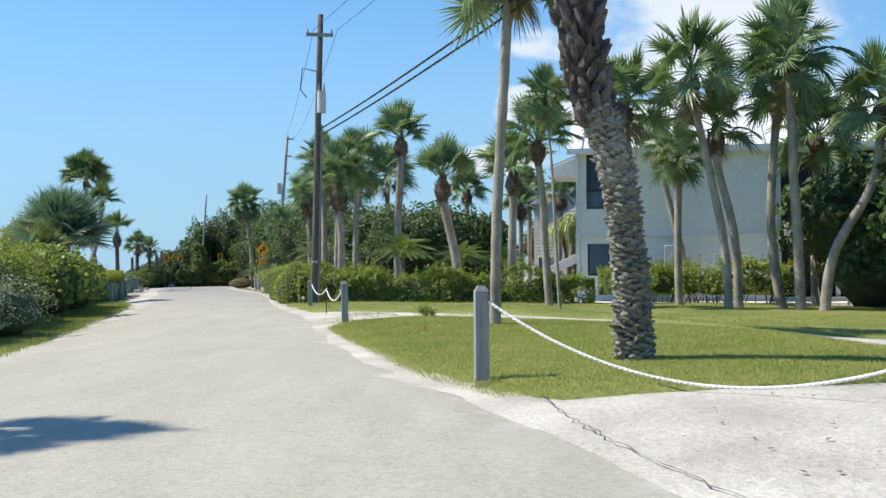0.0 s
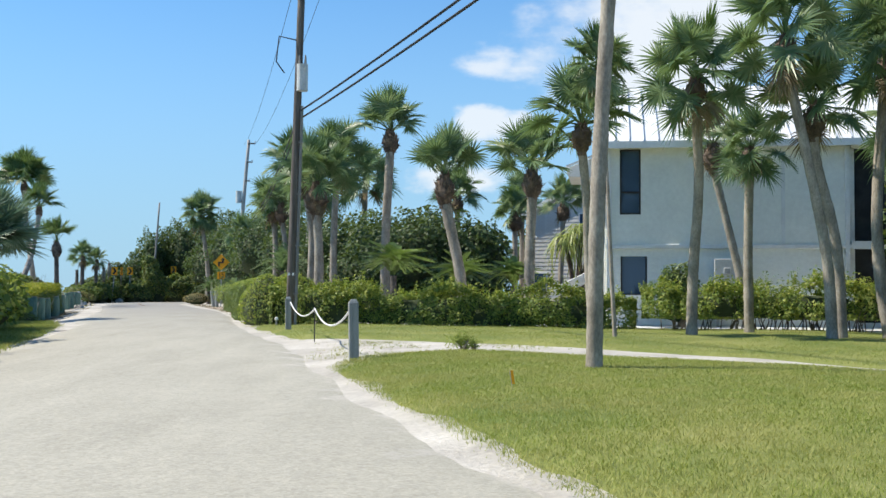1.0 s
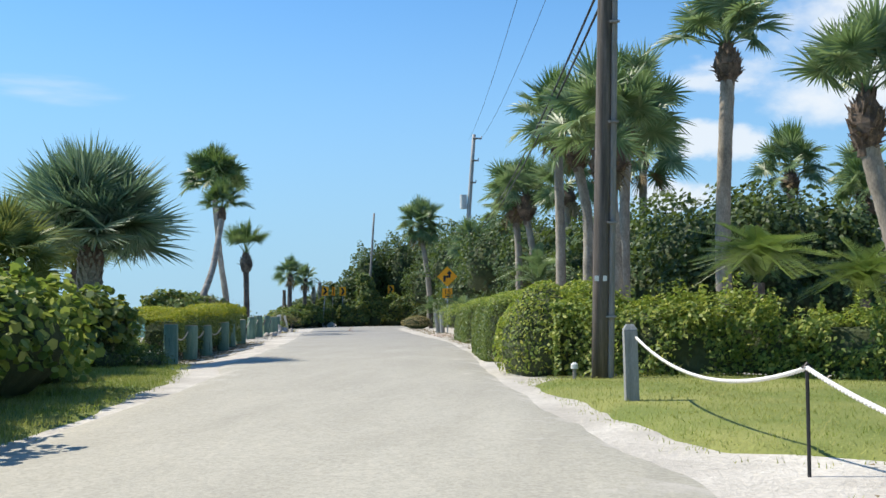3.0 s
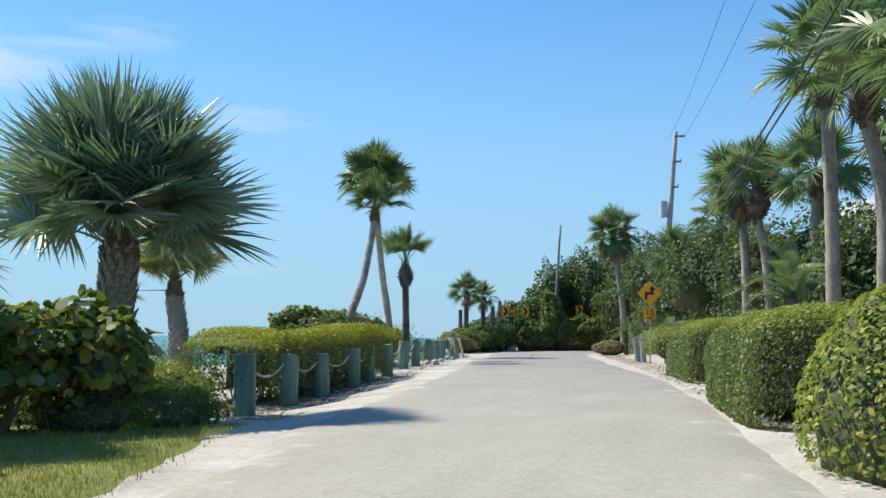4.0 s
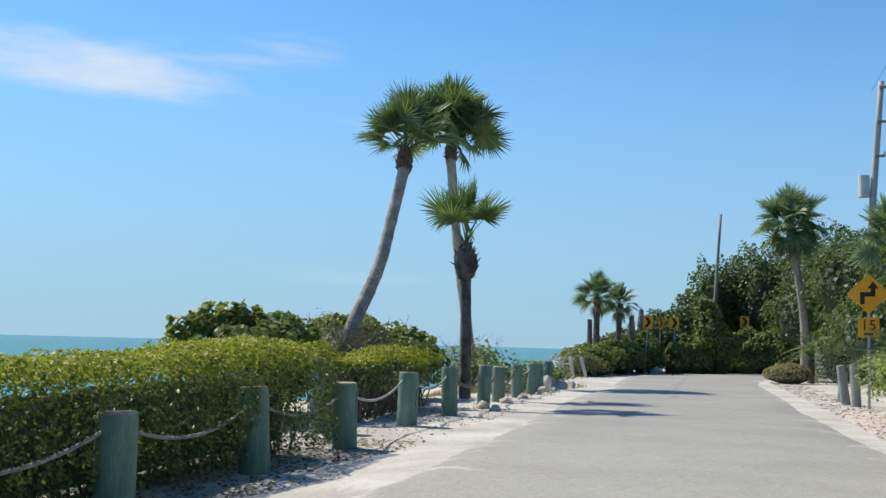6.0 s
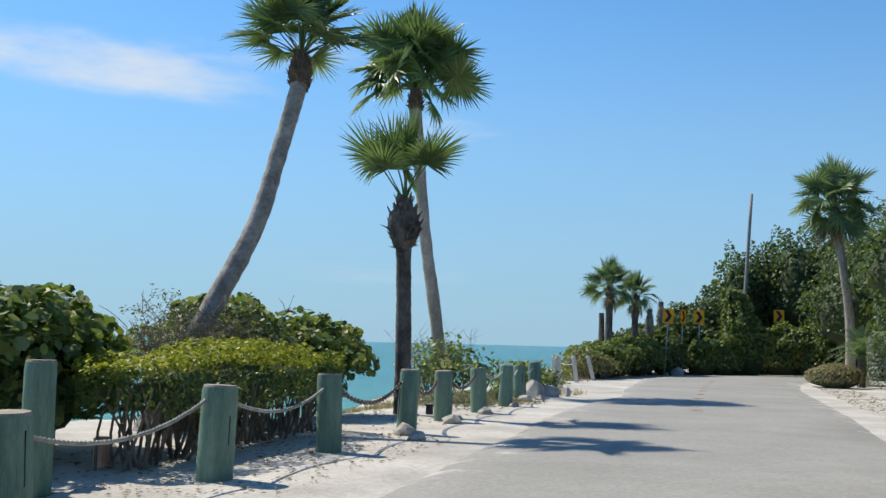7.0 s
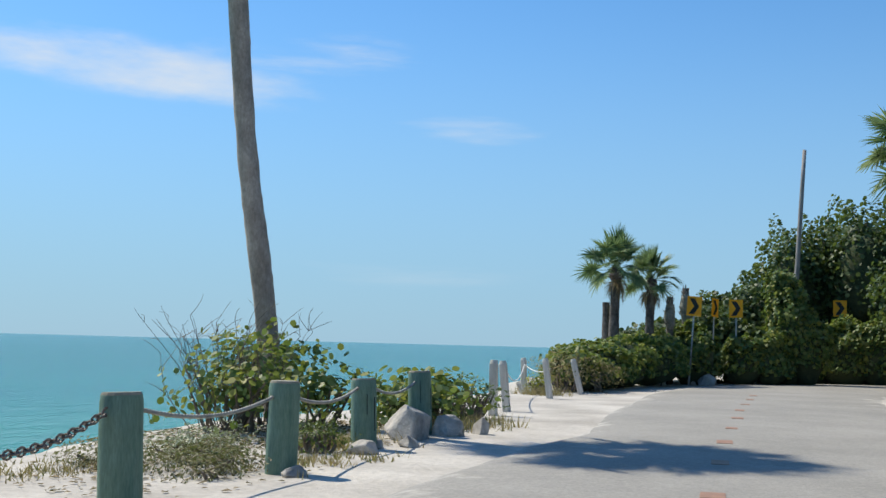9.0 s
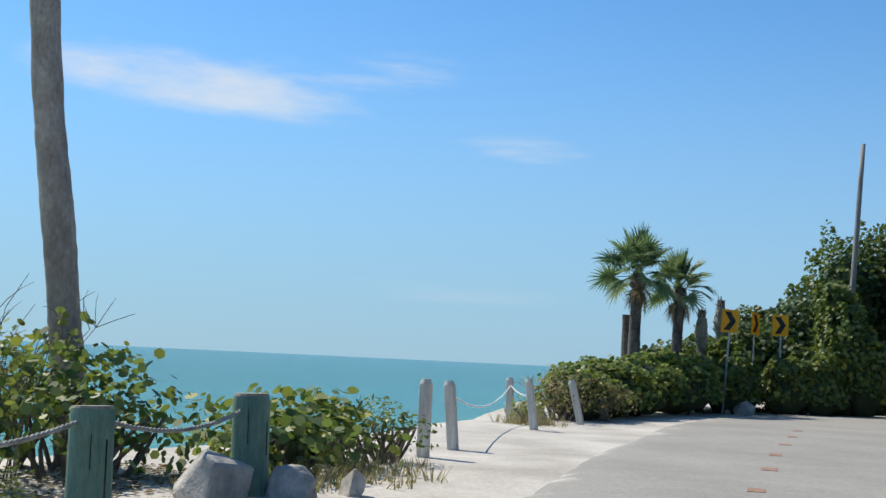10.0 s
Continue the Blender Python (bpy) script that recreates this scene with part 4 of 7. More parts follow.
# ---- the sea side: posts, chain, hedge ----
def round_post(x, y, height, radius, seed, lean=(0, 0), material=None, top_material=None, label="", group="", name="bollard_post", split=True):
    rng = random.Random(seed)
    z = ground_z(x, y)
    ob = thing(name, pose(x, y, z, lean[0], lean[1], rng.uniform(0, 360)), label, "post", group)
    hs = [-0.3, 0.0, 0.15, 0.4, 0.7, 0.94, 1.0]
    v, f = tube([(0, 0, h * height if h > 0 else h) for h in hs], [radius * k for k in (1, 1, 1.01, 1, 0.99, 0.985, 0.93)], 16, False, 0.012, rng)
    part("post_shaft", smooth(mesh_of("post_shaft", v, f)), material or M_GREENPOST, ob)
    bm = bmesh.new()
    bmesh.ops.create_cone(bm, cap_ends=True, segments=16, radius1=radius * 0.94, radius2=radius * 0.88, depth=0.02)
    part("end_grain", bm, top_material or M_POSTTOP, ob, "weathered end grain", pose(0, 0, height + 0.006))
    if split:
        for k in range(2):
            a = rng.uniform(0, 360)
            part("drying_crack", box_bm(0.006, 0.01, height * rng.uniform(0.2, 0.5), at=(0, radius * 0.99, height * rng.uniform(0.3, 0.7))), M_BLACK, ob, m=pose(0, 0, 0, 0, 0, a))
    return ob


BOLLARDS = [(-13.5, 45.6), (-13.98, 47.9), (-14.54, 50.4), (-15.05, 53.05), (-15.85, 55.9), (-16.45, 58.6), (-16.98, 61.2), (-17.5, 63.7), (-18.1, 66.4), (-18.83, 68.8), (-19.37, 71.17), (-20.0, 73.64), (-20.75, 76.04), (-21.26, 78.08)]
for i, (x, y) in enumerate(BOLLARDS):
    rng = random.Random(i + 70)
    round_post(x, y, (0.81 if i < 6 else 0.78) + rng.uniform(-0.05, 0.05), (0.158 if i < 6 else 0.14) + rng.uniform(-0.012, 0.015), i, (rng.uniform(-2.5, 2.5), rng.uniform(-2.5, 2.5)), label="green-stained round timber bollard with cracked weathered top", group="bollards along the sea side")
round_post(-17.75, 60.0, 1.03, 0.125, 99, label="taller green post behind the bollards", split=False)


def hang(a, b, sag, n=13):
    a, b = Vector(a), Vector(b)
    return [a.lerp(b, i / (n - 1)) - Vector((0, 0, sag * 4 * (i / (n - 1)) * (1 - i / (n - 1)))) for i in range(n)]


def rope(a, b, sag, radius, material, label, name="rope", group=""):
    """A sagging twisted rope: two strands round one another."""
    a, b = Vector(a), Vector(b)
    n = max(60, int((b - a).length / 0.013))
    pts = hang(a, b, sag, n)
    pieces = []
    d = (b - a).normalized()
    side = d.cross(Vector((0, 0, 1))).normalized()
    for ph in (0, math.pi):
        q = [p - a + (side * math.cos(i * 0.8 + ph) + Vector((0, 0, 1)) * math.sin(i * 0.8 + ph)) * radius * 0.36 for i, p in enumerate(pts)]
        pieces.append(tube(q, [radius * 0.72] * len(q), 6))
    return thing(name, Matrix.Translation(a), label, "rope", group, smooth(mesh_of(name, *joined(pieces))), material)


def chain(a, b, sag, link, label, group=""):
    a, b = Vector(a), Vector(b)
    ob = thing("chain", Matrix.Translation(a), label, "chain", group)
    n = max(8, int((b - a).length / (link * 0.72)))
    ring = []
    for k in range(8):
        t = 2 * math.pi * k / 8
        ring.append(Vector((math.cos(t) * link * 0.5, math.sin(t) * link * 0.3, 0)))
    v, f = tube(ring + [ring[0]], [link * 0.1] * 9, 5, False)
    me = mesh_of("link", v, f)
    me.materials.append(M_CHAIN)
    pts = hang(a, b, sag, n + 1)
    for i in range(n):
        d = (pts[i + 1] - pts[i]).normalized()
        q = d.to_track_quat("X", "Z").to_matrix().to_4x4()
        part("link", me, None, ob, m=Matrix.Translation((pts[i] + pts[i + 1]) / 2 - a) @ q @ pose(0, 0, 0, 90 if i % 2 else 0))
    return ob


for i in range(len(BOLLARDS) - 1):
    (x0, y0), (x1, y1) = BOLLARDS[i], BOLLARDS[i + 1]
    a = (x0 + 0.02, y0 + 0.12, ground_z(x0, y0) + 0.66)
    b = (x1 - 0.02, y1 - 0.12, ground_z(x1, y1) + 0.66)
    if 7 <= i <= 9:
        chain(a, b, 0.2, 0.085, "rusty steel chain hung between green bollards", "chains between bollards")
    else:
        rope(a, b, 0.16 if i < 7 else 0.1, 0.017, M_OLDROPE, "weathered grey rope hung between green bollards", group="ropes between bollards")

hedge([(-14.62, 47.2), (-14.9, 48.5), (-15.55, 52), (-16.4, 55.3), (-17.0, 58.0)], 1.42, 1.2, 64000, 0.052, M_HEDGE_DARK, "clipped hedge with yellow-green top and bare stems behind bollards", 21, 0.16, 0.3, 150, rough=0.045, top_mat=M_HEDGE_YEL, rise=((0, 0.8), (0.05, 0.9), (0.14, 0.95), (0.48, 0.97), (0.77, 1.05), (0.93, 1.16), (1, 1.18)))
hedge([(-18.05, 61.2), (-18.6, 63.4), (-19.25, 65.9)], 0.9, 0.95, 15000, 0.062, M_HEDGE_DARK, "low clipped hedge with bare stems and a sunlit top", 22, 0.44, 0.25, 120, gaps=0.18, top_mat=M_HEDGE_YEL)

GRAPE = dict(aspect=0.95, spread=0.7, round_leaf=True)
shrub("sea_grape_bush", pose(-19.75, 61.2, 0.1), [(0, -0.3, 0.85, 1.1, 1.15, 0.92), (-0.1, 0.6, 0.8, 1.0, 0.9, 0.85)], 6800, 0.115, M_GRAPE, "rounded sea grape bush with large leathery leaves", seed=31, rough=0.13, depth=0.45, shrink=0.7, stems=16, **GRAPE)
shrub("sea_grape_bush", pose(-13.0, 41.4, ground_z(-13.0, 41.4)), [(0, 0, 0.72, 0.62, 0.75, 0.62), (-0.5, -0.9, 0.7, 0.8, 0.9, 0.6), (-0.2, 0.2, 0.4, 0.6, 0.7, 0.45)], 2600, 0.13, M_GRAPE, "broad-leaved sea grape on the grassy verge", seed=30, rough=0.16, depth=0.55, shrink=0.6, stems=16, **GRAPE)
shrub("sea_grape_bush", pose(-21.4, 66.6, 0.1), [(0, 0, 1.02, 1.2, 1.2, 0.78), (0.3, 2.2, 0.95, 0.9, 0.8, 0.6), (0.4, 1.4, 0.9, 1.0, 0.9, 0.68), (0.2, 0.5, 0.62, 1.0, 1.5, 0.4)], 9500, 0.105, M_GRAPE, "sea grape thicket beneath a leaning palm", seed=32, rough=0.1, depth=0.5, shrink=0.6, stems=26, **GRAPE)
shrub("sea_grape_bush", pose(-23.0, 76.6, 0.0), [(0, 0, 0.55, 0.95, 0.9, 0.75), (-0.7, 1.4, 0.65, 0.9, 0.9, 0.85), (0.2, 1.2, 0.5, 0.8, 0.9, 0.6)], 2100, 0.085, M_GRAPE, "straggly sea grape round the foot of a palm", seed=33, rough=0.22, depth=0.8, stems=40, core=False, **GRAPE)
shrub("sea_grape_bush", pose(-22.2, 79.4, 0.0), [(0, 0, 0.35, 0.8, 1.1, 0.5), (-0.5, 1.2, 0.4, 0.7, 0.8, 0.5)], 1300, 0.095, M_GRAPE, "low sea grape spreading along the sandy edge", seed=34, rough=0.2, depth=0.7, shrink=0.4, stems=30, **GRAPE)
shrub("beach_shrub", pose(-22.3, 81.4, 0.12), [(0, 0, 0.3, 0.55, 0.6, 0.4)], 420, 0.07, M_HEDGE_DARK, "small twiggy beach shrub in sand", seed=35, depth=0.7, shrink=0.4, stems=16, core=False)



def bare_twigs(x, y, spread, height, n, label, seed, thick=0.012):
    """A tangle of leafless branches that fork twice."""
    rng = random.Random(seed)
    pieces = []
    for i in range(n):
        a = Vector((rng.uniform(-0.4, 0.4) * spread, rng.uniform(-0.4, 0.4) * spread, -0.1))
        e = a + Vector((rng.uniform(-0.7, 0.7) * spread, rng.uniform(-0.7, 0.7) * spread, height * rng.uniform(0.55, 0.95)))
        mid = a.lerp(e, 0.5) + Vector((rng.uniform(-0.15, 0.15), rng.uniform(-0.15, 0.15), 0.05))
        pts = curve_through([a, mid, e], 6)
        pieces.append(tube(pts, [thick * (1 - 0.13 * k) for k in range(6)], 5))
        for j in range(5):
            b = pts[rng.randrange(2, 6)]
            c = b + Vector((rng.uniform(-0.35, 0.35), rng.uniform(-0.35, 0.35), rng.uniform(0.05, 0.4))) * height * 0.5
            q = curve_through([b, b.lerp(c, 0.5) + Vector((rng.uniform(-0.06, 0.06), rng.uniform(-0.06, 0.06), 0.03)), c], 4)
            pieces.append(tube(q, [thick * 0.5, thick * 0.42, thick * 0.35, thick * 0.25], 4))
    return thing("dead_shrub", pose(x, y, ground_z(x, y)), label, "shrub", data=mesh_of("dead_shrub", *joined(pieces)), material=M_TWIG)


bare_twigs(-23.3, 76.9, 0.9, 1.6, 60, "bare tangled branches of a dying beach shrub", 36, 0.008)
shrub("beach_shrub", pose(-20.3, 64.6, ground_z(-20.3, 64.6)), [(0, 0, 0.8, 0.85, 0.9, 0.72), (0.2, 0.9, 0.75, 0.7, 0.7, 0.6)], 5200, 0.055, M_WITHERED, "withered brown-olive shrub below a leaning palm", seed=348, rough=0.2, depth=0.6, shrink=0.55, stems=20, aspect=0.45)
bare_twigs(-20.2, 64.5, 1.1, 1.6, 150, "grey leafless twiggy shrub below a leaning palm", 37, 0.011)
bare_twigs(-22.2, 80.6, 0.5, 0.7, 18, "small dry twiggy beach shrub in sand", 38, 0.008)
# palms of the sea side
palm(-20.03, 69.63, [(0, 0, 0), (0.0, 0.0, 1.2), (-0.03, -0.03, 2.85)], 0.14, 0.125, 0.73, 11, "short dark-trunked palm with a frayed brown head", 51, (0.95, 0.29), True, 84, 38, 1, 0, fans=FANS_UP)
palm(-23.93, 78.6, [(0, 0, 0), (-0.24, -0.2, 2.0), (-0.5, -0.36, 4.0), (-0.8, -0.48, 7.2)], 0.17, 0.15, 1.06, 44, "tall slender palm with a full round crown", 52, (0.7, 0.2), False, 86, -8, 3, 0, fans=FANS_DEEP, bark=M_BARK_PALE)
palm(-20.55, 64.1, [(0, 0, 0), (0.24, 0.92, 1.43), (0.4, 1.63, 2.65), (0.47, 2.04, 3.78), (0.51, 2.4, 4.8)], 0.155, 0.12, 0.62, 26, "leaning palm with a small upright crown", 53, (0.55, 0.17), False, 86, 8, 2, 0, fans=FANS_UP, bark=M_BARK_LEAN)
stout_palm = palm(-19.85, 54.2, [(0, 0, 0), (-0.12, 0.1, 1.0), (-0.36, 0.25, 1.98)], 0.26, 0.19, 0.74, 42, "small stout palm with olive fronds behind the hedge", 54, (0.5, 0.2), False, 88, 30, 2, 0, fans=FANS_OLIVE, bases=170)
part("frond", FANS_OLIVE[3], None, stout_palm, "drooping outer frond", pose(-0.45, 0.2, 2.12, 0, 0, 118) @ pose(0, 0, 0, -2) @ pose(0, 0, 0, 0, 40) @ Matrix.Diagonal((0.75, 1.4, 0.78, 1)))
palm(-14.75, 44.3, [(0, 0, 0), (0.0, 0.0, 1.2), (0.05, 0.0, 2.32)], 0.25, 0.22, 1.14, 92, "bushy palm with a shaggy trunk and dense crown", 55, None, False, 86, 20, 0, 0, fans=FANS_FINE, bases=230)
palm(-13.2, 36.4, [(0, 0, 0), (0.0, 0.0, 0.6), (0.05, 0.0, 0.85)], 0.3, 0.25, 0.62, 36, "low bushy palm beside the road", 56, (0.5, 0.3), False, 86, -40, 0, 3, fans=FANS_FINE)
palm(-13.9, 39.6, [(0, 0, 0), (0.0, 0.0, 0.7), (0.05, 0.0, 1.3)], 0.3, 0.25, 0.62, 40, "bushy palm among the seaside shrubs", 57, (0.5, 0.3), False, 84, -30, 0, 4, fans=FANS_OLIVE)
palm(-27.4, 100.7, [(0, 0, 0), (0.0, 0.0, 2.0), (0.02, 0.1, 3.5)], 0.2, 0.16, 0.68, 26, "stocky palm by the road bend with dead fronds", 58, (0.5, 0.24), True, 84, -25, 1, 7)
palm(-26.7, 102.2, [(0, 0, 0), (0.0, 0.0, 1.8), (0.02, 0.1, 3.2)], 0.17, 0.15, 0.62, 22, "stocky palm by the road bend with dead fronds", 59, (0.5, 0.24), True, 84, -25, 1, 5)
for x, y, h, r, s in ((-26.25, 103.0, 3.0, 0.14, 62), (-28.2, 102.0, 2.75, 0.15, 61), (-26.17, 104.5, 3.4, 0.14, 63)):
    ob = thing("palm_stump", pose(x, y, ground_z(x, y)), "bare grey trunk of a dead palm", "palm stump", "dead palm trunks")
    v, f = tube([(0, 0, -0.2 + (h + 0.2) * i / 9) for i in range(10)], [r * (1 - 0.02 * i) for i in range(10)], 10, True, 0.05, random.Random(s))
    part("trunk", mesh_of("trunk", v, f), M_BARK_DARK, ob)
    if s > 61:
        part("boot", boot_mesh(s, r * 0.8, r * 1.5, r * 0.5, 1.3, 50), M_DATE, ob, "grey stubs of broken fronds", pose(0, 0, h - 1.3))

# shrubs on the verge before the bollards
for x, y, blobs, n, size, mat, lab, s in (
    (-11.5, 35.0, [(0, 0, 0.7, 1.1, 1.8, 0.95), (0.1, -2.4, 0.75, 1.2, 1.6, 1.0), (-0.9, 2.4, 0.4, 0.9, 1.1, 0.6)], 5600, 0.13, M_HEDGE, "broad-leaved seaside bush overhanging the verge", 71),
    (-10.6, 30.5, [(0, 0, 0.8, 1.3, 2.0, 1.0), (-0.5, -2.6, 0.7, 1.3, 1.6, 0.95)], 4600, 0.13, M_HEDGE, "broad-leaved seaside bush overhanging the verge", 72),
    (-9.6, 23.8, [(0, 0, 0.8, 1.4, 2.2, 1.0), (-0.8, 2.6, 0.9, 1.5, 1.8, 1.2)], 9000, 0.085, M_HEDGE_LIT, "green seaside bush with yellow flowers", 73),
    (-8.2, 19.3, [(0, 0, 0.55, 1.1, 1.5, 0.7), (0.1, 2.2, 0.5, 0.9, 1.2, 0.6)], 5200, 0.06, M_GREYSHRUB, "low silver-grey shrub on the verge", 74),
    (-14.5, 44.0, [(0, 0, 0.2, 0.55, 0.7, 0.36), (-0.3, 0.9, 0.25, 0.6, 0.6, 0.42)], 3000, 0.06, M_HEDGE, "untrimmed green shrub before the first bollard", 75),
    (-15.2, 42.0, [(0, 0, 0.25, 1.2, 1.5, 0.35)], 3400, 0.08, M_HEDGE_DARK, "feathery dark shrub among the palms", 76),
    (-16.4, 47.0, [(0, 0, 0.3, 1.0, 1.0, 0.36), (-1.4, -0.8, 0.2, 1.2, 1.2, 0.3)], 3600, 0.08, M_HEDGE_DARK, "low dark shrub behind the hedge", 77),
    (-12.5, 15.5, [(0, 0, 1.0, 1.8, 2.5, 1.4)], 3200, 0.13, M_GRAPE, "large seaside bush beside the road", 78),
):
    shrub("shrub", pose(x, y, ground_z(x, y)), blobs, n, size, mat, lab, seed=s, aspect=0.8 if size > 0.12 else 0.5, round_leaf=size > 0.12, rough=0.12)

for x, y, blobs, n, mat, lab, sd in (
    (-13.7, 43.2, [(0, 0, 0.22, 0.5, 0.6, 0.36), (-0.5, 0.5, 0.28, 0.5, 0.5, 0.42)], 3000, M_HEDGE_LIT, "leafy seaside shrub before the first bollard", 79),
    (-15.55, 46.4, [(0, 0, 0.42, 0.75, 0.7, 0.5), (-0.9, -0.2, 0.3, 0.75, 0.7, 0.42), (0.5, -0.5, 0.3, 0.5, 0.5, 0.42)], 7000, M_HEDGE_DARK, "feathery dark-green shrub at the end of the hedge", 90),
    (-14.35, 45.5, [(0, 0, 0.24, 0.5, 0.5, 0.4), (-0.5, 0.2, 0.3, 0.5, 0.45, 0.45)], 4200, M_HEDGE, "untrimmed leafy shrub beside the first bollard", 92),
    (-13.5, 44.2, [(0, 0, 0.16, 0.5, 0.5, 0.28), (-0.7, 0.3, 0.2, 0.5, 0.5, 0.36)], 2400, M_HEDGE, "leafy seaside plants at the foot of a palm", 88),
    (-12.7, 42.6, [(0, 0, 0.12, 0.4, 0.7, 0.22), (-0.5, 0.5, 0.16, 0.5, 0.6, 0.28)], 2400, M_HEDGE_DARK, "low leafy seaside plants on the verge", 89),
    (-12.9, 41.3, [(0, 0, 0.18, 0.5, 0.7, 0.3), (-0.6, 0.3, 0.22, 0.5, 0.6, 0.36)], 3000, M_HEDGE_DARK, "low leafy seaside plants on the verge", 80),
):
    shrub("shrub", pose(x, y, ground_z(x, y)), blobs, n, 0.06, mat, lab, seed=sd, rough=0.2, depth=0.6, aspect=0.35, shrink=0.6)

# white posts by the beach access
for i, (x, y, h, lx, ly) in enumerate(((-22.5, 82.5, 0.87, 0, 0), (-22.94, 83.9, 0.85, 0, -6), (-26.1, 91.2, 0.83, 0, -2), (-24.4, 89.0, 0.85, 0, -8), (-24.9, 92.0, 0.85, 0, -14))):
    ob = thing("white_post", pose(x, y, ground_z(x, y), lx, ly, 12), "chalky white wooden post with a rounded cap, leaning in sand", "post", "white beach posts")
    part("post_shaft", box_bm(0.13, 0.13, h + 0.2, 0.012, (0, 0, h / 2 - 0.1)), M_WHITEPOST, ob)
    bm = bmesh.new()
    bmesh.ops.create_cone(bm, cap_ends=True, segments=12, radius1=0.075, radius2=0.055, depth=0.06)
    part("cap", bm, M_WHITEPOST, ob, m=pose(0, 0, h + 0.028))
rope((-22.94, 83.9, 0.8), (-26.1, 91.2, 0.85), 0.25, 0.012, M_ROPE, "thin white rope slung between white posts")
rope((-26.1, 91.2, 0.85), (-24.4, 89.0, 0.8), 0.12, 0.012, M_ROPE, "thin white rope slung between white posts")


def rock(x, y, sx, sy, sz, seed):
    bm = bmesh.new()
    r = np.random.default_rng(seed)
    for _ in range(26):
        d = r.normal(0, 1, 3)
        d /= np.linalg.norm(d)
        k = r.uniform(0.82, 1.12)
        bm.verts.new((d[0] * sx * k, d[1] * sy * k, max(-0.5, d[2] * k) * sz))
    hull = bmesh.ops.convex_hull(bm, input=bm.verts)
    bmesh.ops.delete(bm, geom=[g for g in hull["geom_interior"] if isinstance(g, bmesh.types.BMVert)], context="VERTS")
    bmesh.ops.bevel(bm, geom=bm.edges[:], offset=min(sx, sy) * 0.05, segments=1, affect="EDGES")
    thing("rock", pose(x, y, ground_z(x, y) + sz * 0.3, 0, 0, r.uniform(0, 360)), "rough pale limestone rock by a bollard", "rock", "rocks at the bollards", bm, M_ROCK)


for i, (x, y, sx, sy, sz) in enumerate(((-18.0, 66.15, 0.16, 0.13, 0.12), (-18.5, 68.45, 0.19, 0.15, 0.1), (-18.8, 69.2, 0.1, 0.12, 0.07), (-19.1, 70.85, 0.16, 0.13, 0.1), (-19.75, 73.5, 0.12, 0.1, 0.08), (-20.82, 76.05, 0.2, 0.13, 0.09), (-20.66, 76.2, 0.08, 0.07, 0.09), (-20.98, 77.4, 0.46, 0.32, 0.34), (-20.95, 78.2, 0.24, 0.2, 0.22), (-20.75, 78.75, 0.13, 0.12, 0.2), (-20.5, 76.55, 0.17, 0.12, 0.1), (-20.42, 75.55, 0.2, 0.15, 0.12), (-17.5, 65.6, 0.15, 0.12, 0.09), (-25.0, 103.2, 0.4, 0.35, 0.3), (-26.5, 92.6, 0.6, 0.4, 0.3))):
    rock(x, y, sx, sy, sz, i)


box = thing("utility_box", pose(-19.7, 69.98, ground_z(-19.7, 69.98), 0, 0, 20), "small black plastic box on sand by a bollard", "utility box")
part("body", box_bm(0.11, 0.11, 0.13, 0.012, (0, 0, 0.065)), M_CABLE, box)
part("lid", box_bm(0.13, 0.13, 0.03, 0.008, (0, 0, 0.146)), M_CABLE, box)


def tufts(cx, cy, rx, ry, n, height, material, label, seed):
    r = np.random.default_rng(seed)
    pts = []
    for _ in range(n):
        x, y = cx + r.normal(0, rx), cy + r.normal(0, ry)
        pts.append((x, y, ground_z(x, y)))
    blades("grass", pts, height, 0.05, material, label, 7, seed, 0.9)


tufts(-14.9, 43.0, 0.6, 0.8, 140, 0.36, M_GREYSHRUB, "pale feathery seaside plants under a palm", 87)
tufts(-21.2, 76.0, 0.2, 0.3, 130, 0.13, M_DRY, "dry straw-coloured beach grass", 81)
tufts(-21.6, 79.5, 0.4, 0.8, 110, 0.16, M_DRY, "dry straw-coloured beach grass", 82)
tufts(-21.3, 70.5, 0.15, 1.0, 160, 0.07, M_DRY, "ochre grass along the edge of the beach", 83)
tufts(-25.3, 90.6, 0.3, 0.3, 70, 0.22, M_DRY, "dry straw-coloured beach grass", 84)
shrub("beach_shrub", pose(-25.6, 91.0, ground_z(-25.6, 91.0)), [(0, 0, 0.2, 0.35, 0.35, 0.28)], 500, 0.07, M_HEDGE_YEL, "small golden-yellow beach plant by white posts", seed=347, rough=0.2, depth=0.7, stems=8, core=False, aspect=0.35)


# ---- signs ----
def plate_bm(points, depth=0.004):
    bm = bmesh.new()
    vs = [bm.verts.new((x, 0, z)) for x, z in points]
    f = bm.faces.new(vs)
    ext = bmesh.ops.extrude_face_region(bm, geom=[f])
    bmesh.ops.translate(bm, vec=(0, depth, 0), verts=[g for g in ext["geom"] if isinstance(g, bmesh.types.BMVert)])
    bmesh.ops.recalc_face_normals(bm, faces=bm.faces)
    return bm


